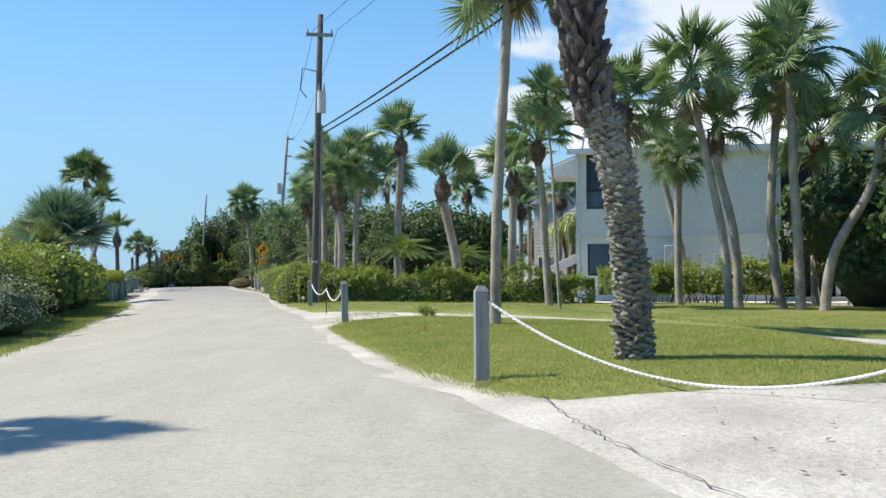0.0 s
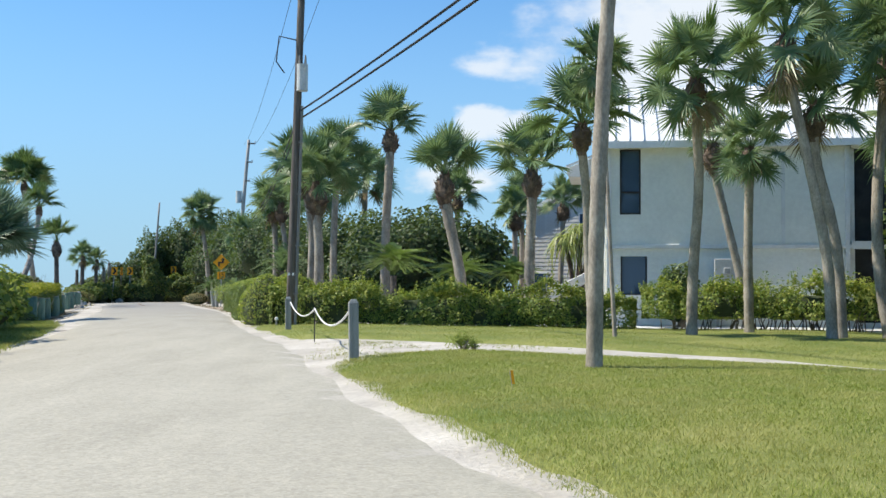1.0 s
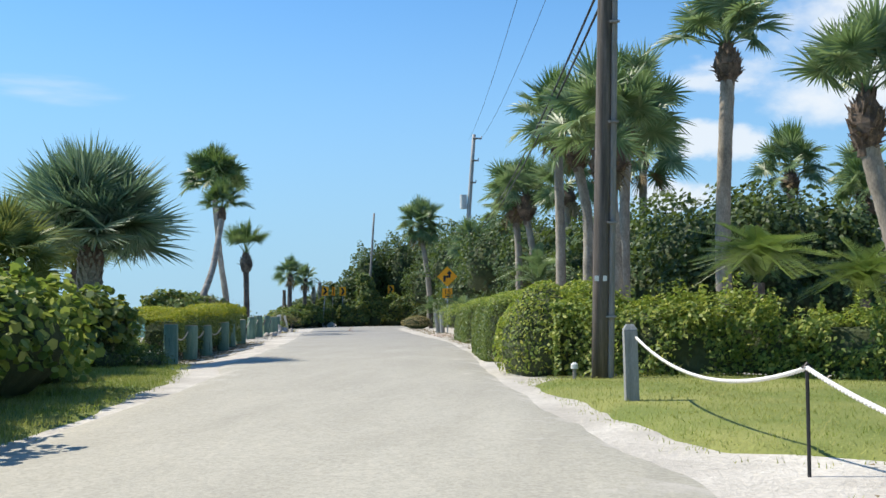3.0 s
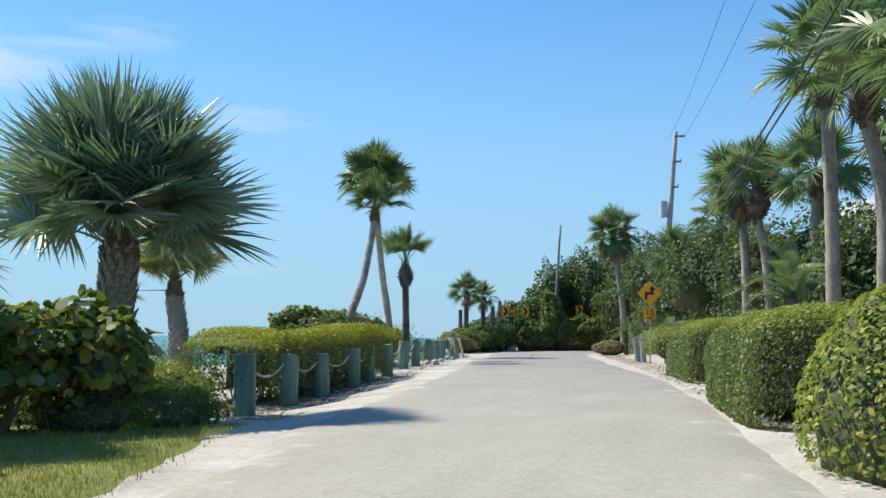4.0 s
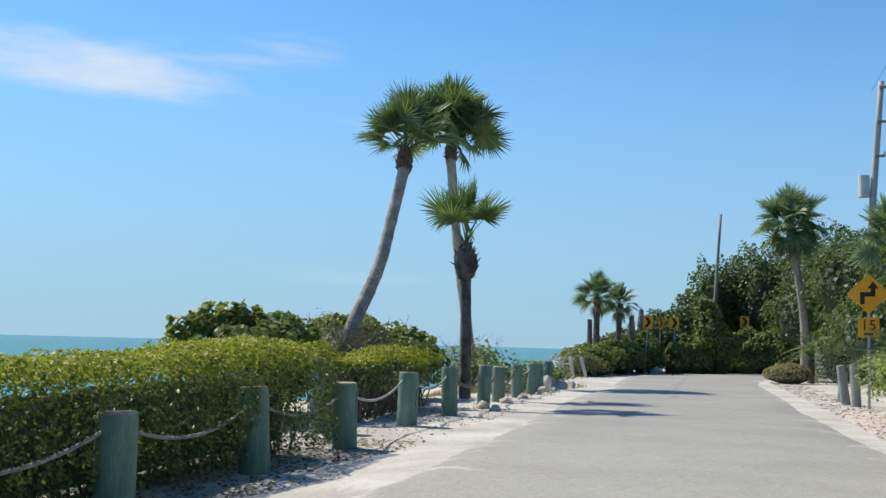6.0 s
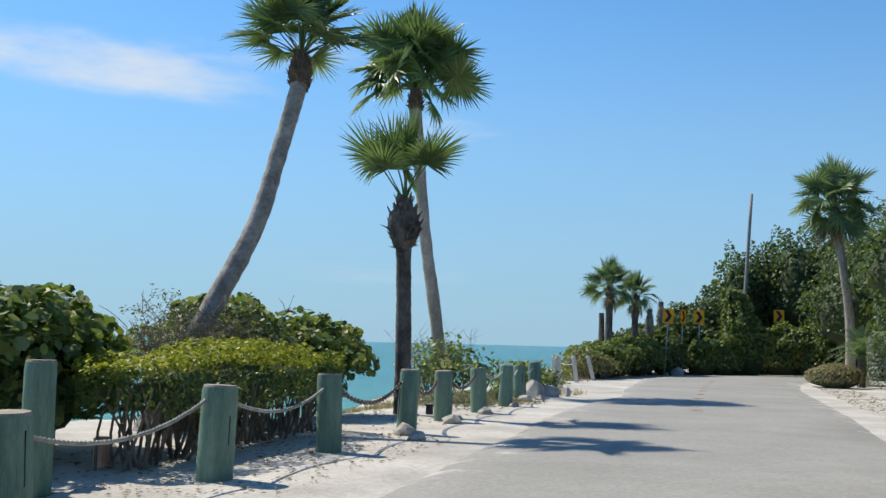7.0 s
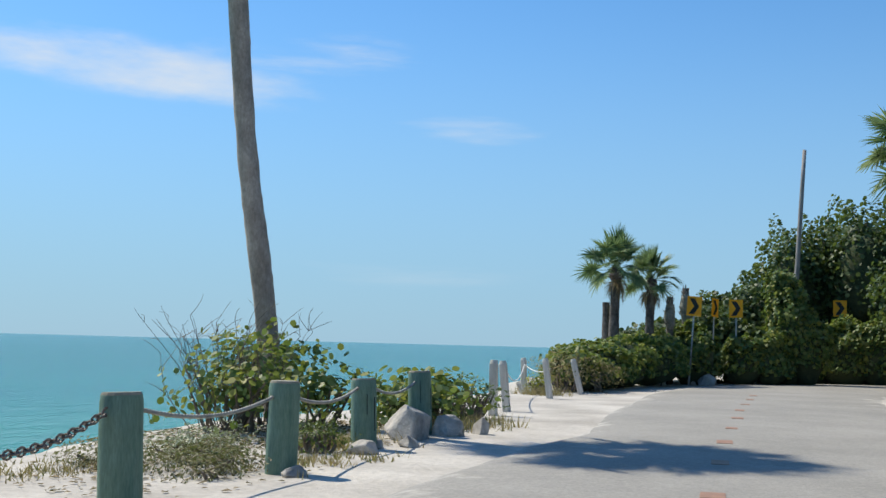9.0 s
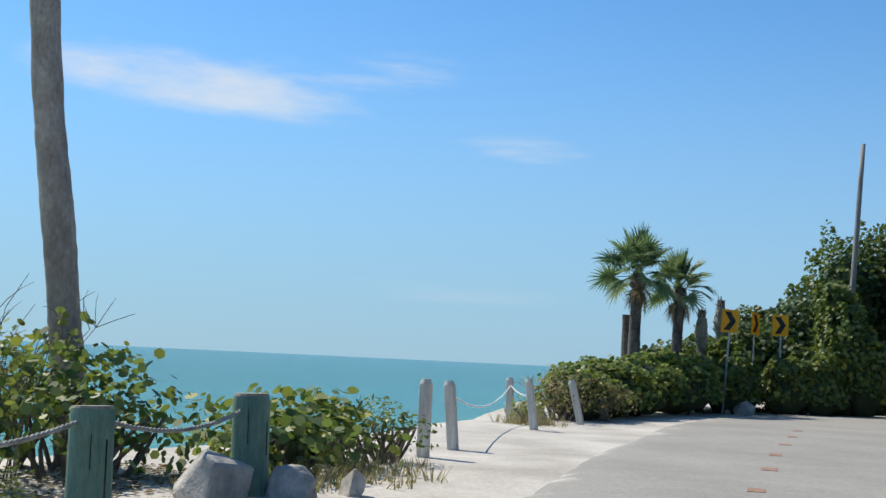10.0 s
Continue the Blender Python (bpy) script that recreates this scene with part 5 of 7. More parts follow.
def chevron(x, y, z, w, h, yaw, lean, label):
    ob = thing("chevron_sign", pose(x, y, ground_z(x, y), 0, lean, yaw), label, "road sign", "chevron signs at the bend")
    zc = z - ground_z(x, y)
    part("plate", plate_bm([(-w / 2, zc - h / 2), (w / 2, zc - h / 2), (w / 2, zc + h / 2), (-w / 2, zc + h / 2)]), M_ORANGE, ob)
    a, b = w * 0.34, h * 0.4
    part("arrow", plate_bm([(-a, zc - b), (a * 0.05, zc - b), (a, zc), (a * 0.05, zc + b), (-a, zc + b), (a * 0.0, zc)], 0.003), M_BLACK, ob, "black chevron arrow", pose(0, -0.006, 0))
    part("sign_post", box_bm(0.05, 0.03, zc + h * 0.3 + 0.3, at=(0, 0.03, (zc + h * 0.3 - 0.3) / 2)), M_STEEL, ob)


chevron(-25.45, 102.6, 2.8, 0.52, 0.66, -4, 4, "amber chevron sign on a leaning steel post")
chevron(-24.89, 106.44, 2.87, 0.52, 0.66, -4, 0, "amber chevron sign before dark foliage")
chevron(-22.35, 112.6, 3.14, 0.52, 0.66, 4, 0, "amber chevron sign in the shade of trees")
chevron(-25.3, 104.9, 2.85, 0.52, 0.66, 80, 4, "amber sign seen edge-on among foliage")

sx, sy = -11.78, 73.67
sign = thing("warning_sign", pose(sx, sy, ground_z(sx, sy), 0, 0, 2), "amber diamond winding-road sign with a speed plaque", "road sign")
zc = 2.77 - ground_z(sx, sy)
hd = 0.47
part("diamond_plate", plate_bm([(0, zc - hd), (hd, zc), (0, zc + hd), (-hd, zc)]), M_ORANGE, sign)
arrow = [(-0.18, -0.24), (-0.08, -0.24), (-0.08, -0.06), (0.15, -0.06), (0.15, 0.12), (0.22, 0.12), (0.1, 0.29), (-0.02, 0.12), (0.05, 0.12), (0.05, 0.04), (-0.18, 0.04)]
part("arrow", plate_bm([(a, zc + b) for a, b in arrow], 0.003), M_BLACK, sign, "black winding arrow", pose(0, -0.006, 0))
zp = 2.0 - ground_z(sx, sy)
plaque = part("speed_plaque", plate_bm([(-0.23, zp - 0.22), (0.23, zp - 0.22), (0.23, zp + 0.22), (-0.23, zp + 0.22)]), M_ORANGE, sign)
font = bpy.data.curves.new("figures", "FONT")
font.body, font.size, font.align_x, font.extrude = "15", 0.34, "CENTER", 0.002
tmp = new("figures", font)
dg = bpy.context.evaluated_depsgraph_get()
fig = bpy.data.meshes.new_from_object(tmp.evaluated_get(dg))
bpy.data.objects.remove(tmp)
part("figures", fig, M_BLACK, plaque, "black figures", pose(0, -0.006, zp - 0.06, 90))
part("unit_line", box_bm(0.2, 0.004, 0.05, at=(0, -0.006, zp - 0.15)), M_BLACK, plaque)
part("sign_post", box_bm(0.06, 0.04, zc + 0.3 + 0.3, at=(0, 0.035, (zc) / 2)), M_STEEL, sign)


# ---- the land side: rope posts on the lawn ----
def square_post(x, y, top, w, yaw, label, lean=(0, 0)):
    h = top - 0.055 - ground_z(x, y)
    ob = thing("lawn_post", pose(x, y, ground_z(x, y), lean[0], lean[1], yaw), label, "post", "rope posts on the lawn")
    bm = box_bm(w, w, h + 0.3, 0.008, (0, 0, h / 2 - 0.15))
    part("post_shaft", bm, M_GREYPOST, ob)
    v = [(-w / 2, -w / 2, 0), (w / 2, -w / 2, 0), (w / 2, w / 2, 0), (-w / 2, w / 2, 0), (-w * 0.26, -w * 0.26, 0.055), (w * 0.26, -w * 0.26, 0.055), (w * 0.26, w * 0.26, 0.055), (-w * 0.26, w * 0.26, 0.055)]
    part("chamfered_top", mesh_of("chamfered_top", v, [(0, 1, 5, 4), (1, 2, 6, 5), (2, 3, 7, 6), (3, 0, 4, 7), (4, 5, 6, 7), (3, 2, 1, 0)]), M_GREYPOST, ob, m=pose(0, 0, h + 0.001))
    return ob


post0 = square_post(0.29, 12.1, 0.85, 0.132, 6, "weathered grey square post with carved marks", (0, 0))
for k in range(6):
    part("carved_mark", box_bm(0.034, 0.006, 0.04, at=(0.006, -0.0675, 0.66 - 0.085 * k)), M_POLE_GREY, post0)
square_post(-2.07, 24.25, 0.865, 0.135, 8, "weathered grey square post holding a white rope", (0, -1))
square_post(-4.0, 34.5, 0.875, 0.135, 8, "weathered grey square post beside the utility pole", (0, -1))
square_post(4.07, 8.95, 0.85, 0.135, 30, "weathered grey square post holding a white rope")
stake = thing("rope_stake", pose(-3.05, 29.9, ground_z(-3.05, 29.9)), "thin dark metal stake holding up a rope", "stake")
v, f = tube([(0, 0, -0.2), (0, 0, 0.3), (0, 0, 0.62)], [0.012] * 3, 6)
part("rod", mesh_of("rod", v, f), M_DARKFRAME, stake)
v, f = tube([(0.0, 0, 0.6), (0.03, 0, 0.63), (0.0, 0, 0.66), (-0.03, 0, 0.63)], [0.008] * 4, 5)
part("hook", mesh_of("hook", v, f), M_DARKFRAME, stake)
sz = ground_z(-3.05, 29.9) + 0.63
R_LABEL = "thick white twisted rope hanging between posts"
rope((0.36, 12.05, 0.7), (4.0, 9.0, 0.7), 0.66, 0.015, M_ROPE, R_LABEL, group="white ropes")
rope((-2.13, 24.32, 0.71), (-3.05, 29.9, sz), 0.27, 0.015, M_ROPE, R_LABEL, group="white ropes")
rope((-3.05, 29.9, sz), (-3.95, 34.42, 0.74), 0.22, 0.015, M_ROPE, R_LABEL, group="white ropes")
shrub("weed_clump", pose(-0.5, 25.2, ground_z(-0.5, 25.2)), [(0, 0, 0.13, 0.2, 0.18, 0.19), (0.16, 0.08, 0.1, 0.15, 0.15, 0.13)], 1500, 0.05, M_HEDGE_LIT, "rounded clump of yellow-green weeds at the sandy drive", "weeds", seed=91, rough=0.22, depth=0.8, shrink=0.6, stems=10, aspect=0.22, core=False)
FLAG_X, FLAG_Y = -0.35, 19.05
flag = thing("marker_flag", pose(FLAG_X, FLAG_Y, ground_z(FLAG_X, FLAG_Y), 0, -8, 0), "small orange utility marker flag in the lawn", "marker flag")
v, f = tube([(0, 0, -0.1), (0, 0, 0.215)], [0.004] * 2, 5)
part("wire", mesh_of("wire", v, f), M_STEEL, flag)
part("pennant", box_bm(0.03, 0.004, 0.13, at=(0.015, 0, 0.15)), M_ORANGE, flag)

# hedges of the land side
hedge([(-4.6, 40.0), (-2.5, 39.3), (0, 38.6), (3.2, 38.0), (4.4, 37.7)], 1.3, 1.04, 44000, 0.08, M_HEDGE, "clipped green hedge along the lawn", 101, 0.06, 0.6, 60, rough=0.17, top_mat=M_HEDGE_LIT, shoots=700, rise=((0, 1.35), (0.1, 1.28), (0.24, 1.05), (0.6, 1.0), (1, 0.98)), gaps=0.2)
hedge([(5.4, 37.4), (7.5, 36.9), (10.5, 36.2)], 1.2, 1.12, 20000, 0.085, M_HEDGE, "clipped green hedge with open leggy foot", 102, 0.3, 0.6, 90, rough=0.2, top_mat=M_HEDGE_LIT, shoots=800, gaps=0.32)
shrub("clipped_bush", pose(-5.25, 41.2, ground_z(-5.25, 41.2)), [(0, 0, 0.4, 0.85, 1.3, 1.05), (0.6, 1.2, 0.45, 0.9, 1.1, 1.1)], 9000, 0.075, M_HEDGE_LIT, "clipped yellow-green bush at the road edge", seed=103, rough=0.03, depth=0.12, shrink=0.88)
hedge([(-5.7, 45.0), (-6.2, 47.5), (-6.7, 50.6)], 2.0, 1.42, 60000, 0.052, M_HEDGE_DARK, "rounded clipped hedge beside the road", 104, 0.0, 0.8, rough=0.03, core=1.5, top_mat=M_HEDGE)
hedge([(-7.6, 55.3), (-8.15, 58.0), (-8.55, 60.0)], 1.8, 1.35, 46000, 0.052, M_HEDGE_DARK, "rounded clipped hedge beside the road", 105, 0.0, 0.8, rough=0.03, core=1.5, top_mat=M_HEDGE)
shrub("clipped_bush", pose(-16.9, 94.2, ground_z(-16.9, 94.2)), [(0, 0, 0.35, 1.0, 0.9, 0.5)], 3000, 0.07, M_DRY, "low domed brownish-green bush on sand", seed=106, rough=0.04, depth=0.15, shrink=0.88)
hedge([(-15.5, 95.2), (-14.4, 95.6), (-12.8, 96.2)], 1.3, 2.1, 9000, 0.1, M_GREYSHRUB, "square-clipped silver-green hedge by the drive", 107, 0.1, 0.2, 12, rough=0.06)
shrub("shrub", pose(-10.6, 70.0, ground_z(-10.6, 70)), [(0, 0, 0.6, 0.9, 1.6, 0.7), (0.6, 3.2, 0.6, 1.0, 1.3, 0.8)], 5200, 0.08, M_HEDGE, "loose green shrub by the sign", seed=108, shrink=0.6, rough=0.18, depth=0.5)
shrub("clipped_bush", pose(-9.0, 64.5, ground_z(-9.0, 64.5)), [(0, 0, 0.4, 0.8, 0.8, 0.5)], 2200, 0.07, M_HEDGE_DARK, "low dark clipped bush", seed=109, rough=0.04, depth=0.15, shrink=0.88)
for i, (x, y, h, lx, ly) in enumerate(((-12.15, 74.6, 1.0, 0, 3), (-12.5, 75.6, 0.95, 0, -8), (-9.5, 61.2, 0.68, 0, 0), (-12.8, 77.2, 0.8, 0, 4))):
    round_post(x, y, h, 0.11, i + 120, (lx, ly), M_GREYPOST, M_POSTTOP, "weathered grey round timber post at a drive", "grey posts at the drives", split=False)
for i, (x, y) in enumerate(((-26.0, 101.6), (-25.5, 103.3), (-24.2, 107.5))):
    round_post(x, y, 0.75, 0.09, i + 130, (0, 0), M_WHITEPOST, M_POSTTOP, "short pale post at the road bend", "pale posts at the bend", split=False)

# ---- utility poles and wires ----
def utility_pole(x, y, top, r0, r1, label, mat, arms=(), side=0.0):
    z = ground_z(x, y)
    ob = thing("utility_pole", pose(x, y, z), label, "utility pole", "utility poles")
    t = Vector(top) - Vector((x, y, z))
    v, f = tube([t * k - Vector((0, 0, 0.4 if k == 0 else 0)) for k in (0, 0.15, 0.3, 0.5, 0.7, 0.85, 1.0)], [r0 + (r1 - r0) * k for k in (0, 0.15, 0.3, 0.5, 0.7, 0.85, 1.0)], 12, True, 0.01, random.Random(4))
    part("shaft", smooth(mesh_of("shaft", v, f)), mat, ob)
    for zz, length, yaw in arms:
        part("crossarm", box_bm(length, 0.09, 0.11, 0.008, at=(0, 0, 0)), M_POLE_GREY, ob, m=Matrix.Translation(t * (zz / t.z)) @ pose(side * length, -0.14, 0, 0, 0, yaw))
        for s in (-0.45, 0.45) if not side else (0.45,):
            bm = bmesh.new()
            bmesh.ops.create_cone(bm, cap_ends=True, segments=8, radius1=0.045, radius2=0.03, depth=0.14)
            part("insulator", bm, M_TANK, ob, m=Matrix.Translation(t * (zz / t.z)) @ pose(side * length, -0.14, 0, 0, 0, yaw) @ pose(length * s, 0, 0.12))
    return ob, t


pole, _ = utility_pole(-4.38, 38.7, (-4.12, 38.5, 9.75), 0.122, 0.095, "tall dark timber utility pole with a transformer", M_POLE, ((9.0, 0.9, 12),))
tank = box_bm(0.01, 0.01, 0.01)
bmesh.ops.create_cone(tank, cap_ends=True, segments=18, radius1=0.15, radius2=0.15, depth=0.72)
tk = part("transformer", tank, M_TANK, pole, "grey cylindrical transformer", pose(0.3, -0.3, 6.75))
for s in (-0.08, 0.08):
    bm = bmesh.new()
    bmesh.ops.create_cone(bm, cap_ends=True, segments=8, radius1=0.04, radius2=0.02, depth=0.28)
    part("bushing", bm, M_POLE_GREY, tk, m=pose(s, 0, 0.48))
v, f = tube([(0.12, -0.2, 7.8), (-0.35, -0.2, 7.9), (-0.42, -0.2, 7.2), (-0.2, -0.2, 6.9)], [0.02] * 4, 6)
part("cutout_switch", mesh_of("cutout_switch", v, f), M_CABLE, pole)
v, f = tube([(0.15, -0.06, -0.2), (0.225, -0.11, 3.0), (0.29, -0.17, 6.0)], [0.042] * 3, 8)
part("riser_conduit", mesh_of("riser_conduit", v, f), M_POLE_GREY, pole, "grey cable conduit")
for dx in (-0.06, 0.05):
    part("number_tag", box_bm(0.06, 0.012, 0.075, 0.002, (0.04 + dx, -0.135, 1.43)), M_TRIM, pole, "small white metal tag")
for zz in (0.9, 2.2, 3.6, 5.0):
    part("conduit_strap", box_bm(0.14, 0.05, 0.03, 0.004, (0.15 + 0.024 * zz, -0.11 - 0.02 * zz, zz)), M_POLE_GREY, pole)
pipe = thing("vent_pipe", pose(-4.72, 38.55, ground_z(-4.72, 38.55)), "short white-capped pipe beside a utility pole", "pipe")
v, f = tube([(0, 0, -0.1), (0, 0, 0.2)], [0.025] * 2, 8)
part("stem", mesh_of("stem", v, f), M_POLE_GREY, pipe)
v, f = tube([(0, 0, 0.19), (0, 0, 0.25), (0, 0, 0.275)], [0.05, 0.05, 0.02], 10)
part("cap", mesh_of("cap", v, f), M_TRIM, pipe, "white plastic cap")
far_pole, fp = utility_pole(-14.5, 97.9, (-13.5, 97.6, 13.3), 0.2, 0.12, "weathered utility pole above the trees", M_POLE_PALE, ((12.9, 0.62, 8), (11.4, 0.5, 8), (9.9, 0.42, 8)), side=0.42)
bm = bmesh.new()
bmesh.ops.create_cone(bm, cap_ends=True, segments=16, radius1=0.24, radius2=0.24, depth=0.95)
part("transformer", bm, M_TANK, far_pole, "grey cylindrical transformer", Matrix.Translation(fp * (8.6 / fp.z)) @ pose(-0.4, -0.1, 0))
utility_pole(-23.35, 108.2, (-23.1, 109.6, 9.15), 0.11, 0.075, "thin leaning grey pole in foliage", M_POLE_GREY)
utility_pole(9.8, -6.0, (9.8, -6, 9.5), 0.17, 0.11, "tall dark timber utility pole behind the drive", M_POLE, ((9.0, 0.9, 12),))


def wire(a, b, sag, r, label, name="overhead_wire"):
    v, f = tube([Vector(p) - Vector(a) for p in hang(a, b, sag, 25)], [r] * 25, 5)
    thing(name, Matrix.Translation(a), label, "wire", "overhead wires", mesh_of(name, v, f), M_CABLE)


for dz, r, dx in ((5.92, 0.026, 0.0), (5.74, 0.026, 0.05)):
    wire((-4.1 + dx, 38.45, dz), (9.7 + dx, -6.0, dz + 1.1), 0.45, r, "thick black service cable between utility poles")
    wire((-4.2 + dx, 38.9, dz), (-13.6 + dx, 97.7, dz + 1.0), 0.9, r * 0.8, "black cable running to the next pole")
for dx in (-0.4, 0.4):
    wire((-3.95 + dx, 38.5, 9.25), (-13.5 + dx, 97.6, 12.9), 0.7, 0.008, "thin overhead power line")
    wire((-3.95 + dx, 38.5, 9.25), (9.8 + dx, -6.0, 9.2), 0.7, 0.008, "thin overhead power line")

# ---- palms of the land side ----
CP = "cabbage palm with a round crown and frayed brown head"
palm(-1.85, 46.9, [(0, 0, 0), (-0.05, 0, 2.5), (0.1, -0.1, 5.9)], 0.185, 0.15, 0.82, 22, CP, 141, (0.9, 0.3), up=88, low=10, dead=0)
palm(0.6, 41.7, [(0, 0, 0), (-0.2, 0.1, 1.6), (-0.66, 0.2, 3.75)], 0.165, 0.165, 0.8, 18, CP, 142, (1.05, 0.32), up=88, low=26, dead=0)
palm(2.35, 40.6, [(0, 0, 0), (0.03, 0, 2.0), (0.1, 0.0, 3.85)], 0.17, 0.145, 0.84, 20, CP, 143, (0.95, 0.32), up=88, low=14, dead=0)
palm(6.0, 58.9, [(0, 0, 0), (0.0, 0, 2.0), (0.1, 0.0, 4.3)], 0.134, 0.118, 0.7, 22, CP, 144, (1.0, 0.32), low=-20)
palm(4.2, 61.9, [(0, 0, 0), (0.0, 0, 2.0), (0.0, 0.0, 4.0)], 0.151, 0.134, 0.75, 24, CP, 145, (1.0, 0.4), low=-20)
palm(3.02, 33.6, [(0, 0, 0), (-0.12, 0, 1.6), (-0.2, -0.2, 3.0), (-0.35, -0.4, 4.2)], 0.118, 0.101, 0.8, 24, "cabbage palm leaning slightly on the lawn", 146, (0.75, 0.24), up=86, low=-8, dead=0)
palm(3.1, 31.5, [(0, 0, 0), (-0.12, 0, 2.0), (-0.2, 0, 3.8), (-0.36, 0, 5.75)], 0.048, 0.035, 0.48, 40, "slender fan palm with a very thin trunk", 147, None, low=-75, dead=6, bark=M_BARK_PALE)
palm(5.15, 33.2, [(0, 0, 0), (0.05, 0, 1.5), (0.1, -0.3, 3.4), (-0.1, -0.8, 5.2)], 0.134, 0.109, 0.82, 24, CP, 148, (0.7, 0.24), low=-40, dead=4)
palm(7.05, 35.0, [(0, 0, 0), (-0.02, 0, 2.0), (-0.0, -0.1, 4.1)], 0.126, 0.109, 0.62, 24, CP, 149, (0.6, 0.22), low=-65, dead=5)
palm(7.55, 31.1, [(0.1, 0, 0), (-0.1, 0, 1.6), (-0.42, 0, 3.4), (-0.95, 0, 5.8)], 0.122, 0.105, 0.85, 26, "leaning cabbage palm with a full crown", 150, (0.8, 0.26), low=-40, dead=4)
palm(7.95, 31.6, [(0, 0, 0), (-0.11, 0, 2.0), (-0.5, 0, 3.7), (-0.58, 0, 4.4)], 0.126, 0.101, 0.75, 22, "leaning cabbage palm with a full crown", 151, (0.8, 0.26), low=-30)
palm(9.4, 32.4, [(0, 0, 0), (-0.27, 0, 1.5), (-0.31, 0, 3.2), (-0.1, 0, 5.8)], 0.151, 0.118, 0.85, 26, CP, 152, (0.7, 0.24), low=-45, dead=4)
palm(9.3, 30.6, [(0, 0, 0), (-0.06, 0, 1.8), (-0.16, 0, 3.8), (-0.22, 0, 6.2)], 0.143, 0.118, 0.92, 28, CP, 153, (0.7, 0.24), low=-45, dead=4)
palm(9.6, 29.8, [(0, 0, 0), (0.3, 0, 1.5), (1.3, 0, 3.3), (1.58, 0, 4.9)], 0.143, 0.118, 0.8, 24, "cabbage palm with a sweeping curved trunk", 154, (0.7, 0.24), low=-40, dead=3)
palm(8.3, 38.9, [(0, 0, 0), (-0.25, 0, 1.4), (-0.7, 0, 3.3), (-1.0, 0, 4.5)], 0.126, 0.109, 0.6, 18, "cabbage palm leaning before the white house", 155, (0.9, 0.3), low=0)
palm(0.86, 21.5, [(0, 0, 0), (0.05, 0, 2.0), (0.2, 0.1, 4.5), (0.3, 0.1, 6.2)], 0.1, 0.09, 0.9, 26, "tall cabbage palm standing on the lawn", 156, (0.6, 0.24), low=-45, dead=4)
palm(11.2, 27.5, [(0, 0, 0), (0.2, 0.0, 2), (0.5, 0, 4.2)], 0.151, 0.126, 0.9, 36, CP, 157, (0.7, 0.24), low=-45, dead=3)
palm(11.0, 34.5, [(0, 0, 0), (0.0, 0.0, 2), (0.1, 0, 4.6)], 0.151, 0.126, 0.9, 34, CP, 158, (0.7, 0.24), low=-45, dead=3)
# Unseen palm on the sea side, added to throw its shadow on the road.
palm(-7.9, 9.8, [(0, 0, 0), (0.1, 0, 2.5), (0.2, 0, 5.0)], 0.13, 0.11, 0.6, 26, CP, 159, (0.7, 0.24), low=-30, dead=3)
# palms along the road beyond the hedge
palm(-5.6, 53.4, [(0, 0, 0), (0.0, 0, 3), (-0.05, 0.0, 5.4)], 0.143, 0.126, 0.78, 24, CP, 161, (0.9, 0.28), low=-20)
palm(-4.9, 51.5, [(0, 0, 0), (0.1, 0, 3), (-0.15, 0.0, 4.7)], 0.143, 0.126, 0.78, 24, CP, 162, (0.9, 0.28), low=-20)
palm(-2.8, 62.9, [(0, 0, 0), (-0.3, 0, 3), (-0.3, 0.0, 6.0)], 0.160, 0.134, 1.0, 34, CP, 163, (0.6, 0.24), low=-40)
palm(-4.2, 46.4, [(0, 0, 0), (0.05, 0, 2), (-0.05, 0.0, 3.7)], 0.185, 0.151, 0.9, 28, CP, 164, (1.3, 0.42), low=-5, dead=1)
palm(-3.9, 50.6, [(0, 0, 0), (0.0, 0, 3), (0.1, 0.0, 5.4)], 0.143, 0.126, 0.85, 30, CP, 165, (0.6, 0.24), low=-35)
palm(-7.9, 67.0, [(0, 0, 0), (0.0, 0, 3), (-0.1, 0.0, 4.6)], 0.160, 0.134, 0.85, 26, CP, 166, (1.2, 0.42), low=-15)
palm(-7.1, 66.0, [(0, 0, 0), (-0.15, 0, 3), (-0.4, 0.0, 4.6)], 0.143, 0.126, 0.8, 26, CP, 167, (1.2, 0.4), low=-15)
palm(-5.9, 63.5, [(0, 0, 0), (0.0, 0, 3), (0.1, 0.0, 4.9)], 0.160, 0.134, 0.85, 26, CP, 168, (0.8, 0.32), low=-35, dead=4)
palm(-17.8, 104.6, [(0, 0, 0), (0.0, 0, 2.5), (-0.2, -0.3, 4.7), (-0.55, -0.5, 6.95)], 0.23, 0.18, 1.12, 46, "tall shaggy palm at the bend before dark trees", 169, (0.8, 0.25), low=-45, dead=12)
palm(-12.0, 84.5, [(0, 0, 0), (0.0, 0, 2.4), (0.0, 0.0, 4.0)], 0.143, 0.126, 0.9, 34, "shaggy palm with hanging dead fronds", 170, (0.8, 0.3), low=-60, dead=12)
palm(-9.9, 82.0, [(0, 0, 0), (0.0, 0, 3), (0.1, 0.0, 5.5)], 0.143, 0.126, 0.9, 30, "shaggy palm with hanging dead fronds", 173, (0.8, 0.3), low=-50, dead=9)
palm(5.0, 66.0, [(0, 0, 0), (0.0, 0, 3), (0.0, 0.0, 5.2)], 0.143, 0.126, 0.8, 26, CP, 171, (0.8, 0.3), low=-30)
palm(1.2, 58.0, [(0, 0, 0), (0.0, 0, 3), (0.0, 0.0, 4.6)], 0.143, 0.126, 0.75, 24, CP, 172, (0.8, 0.3), low=-20)


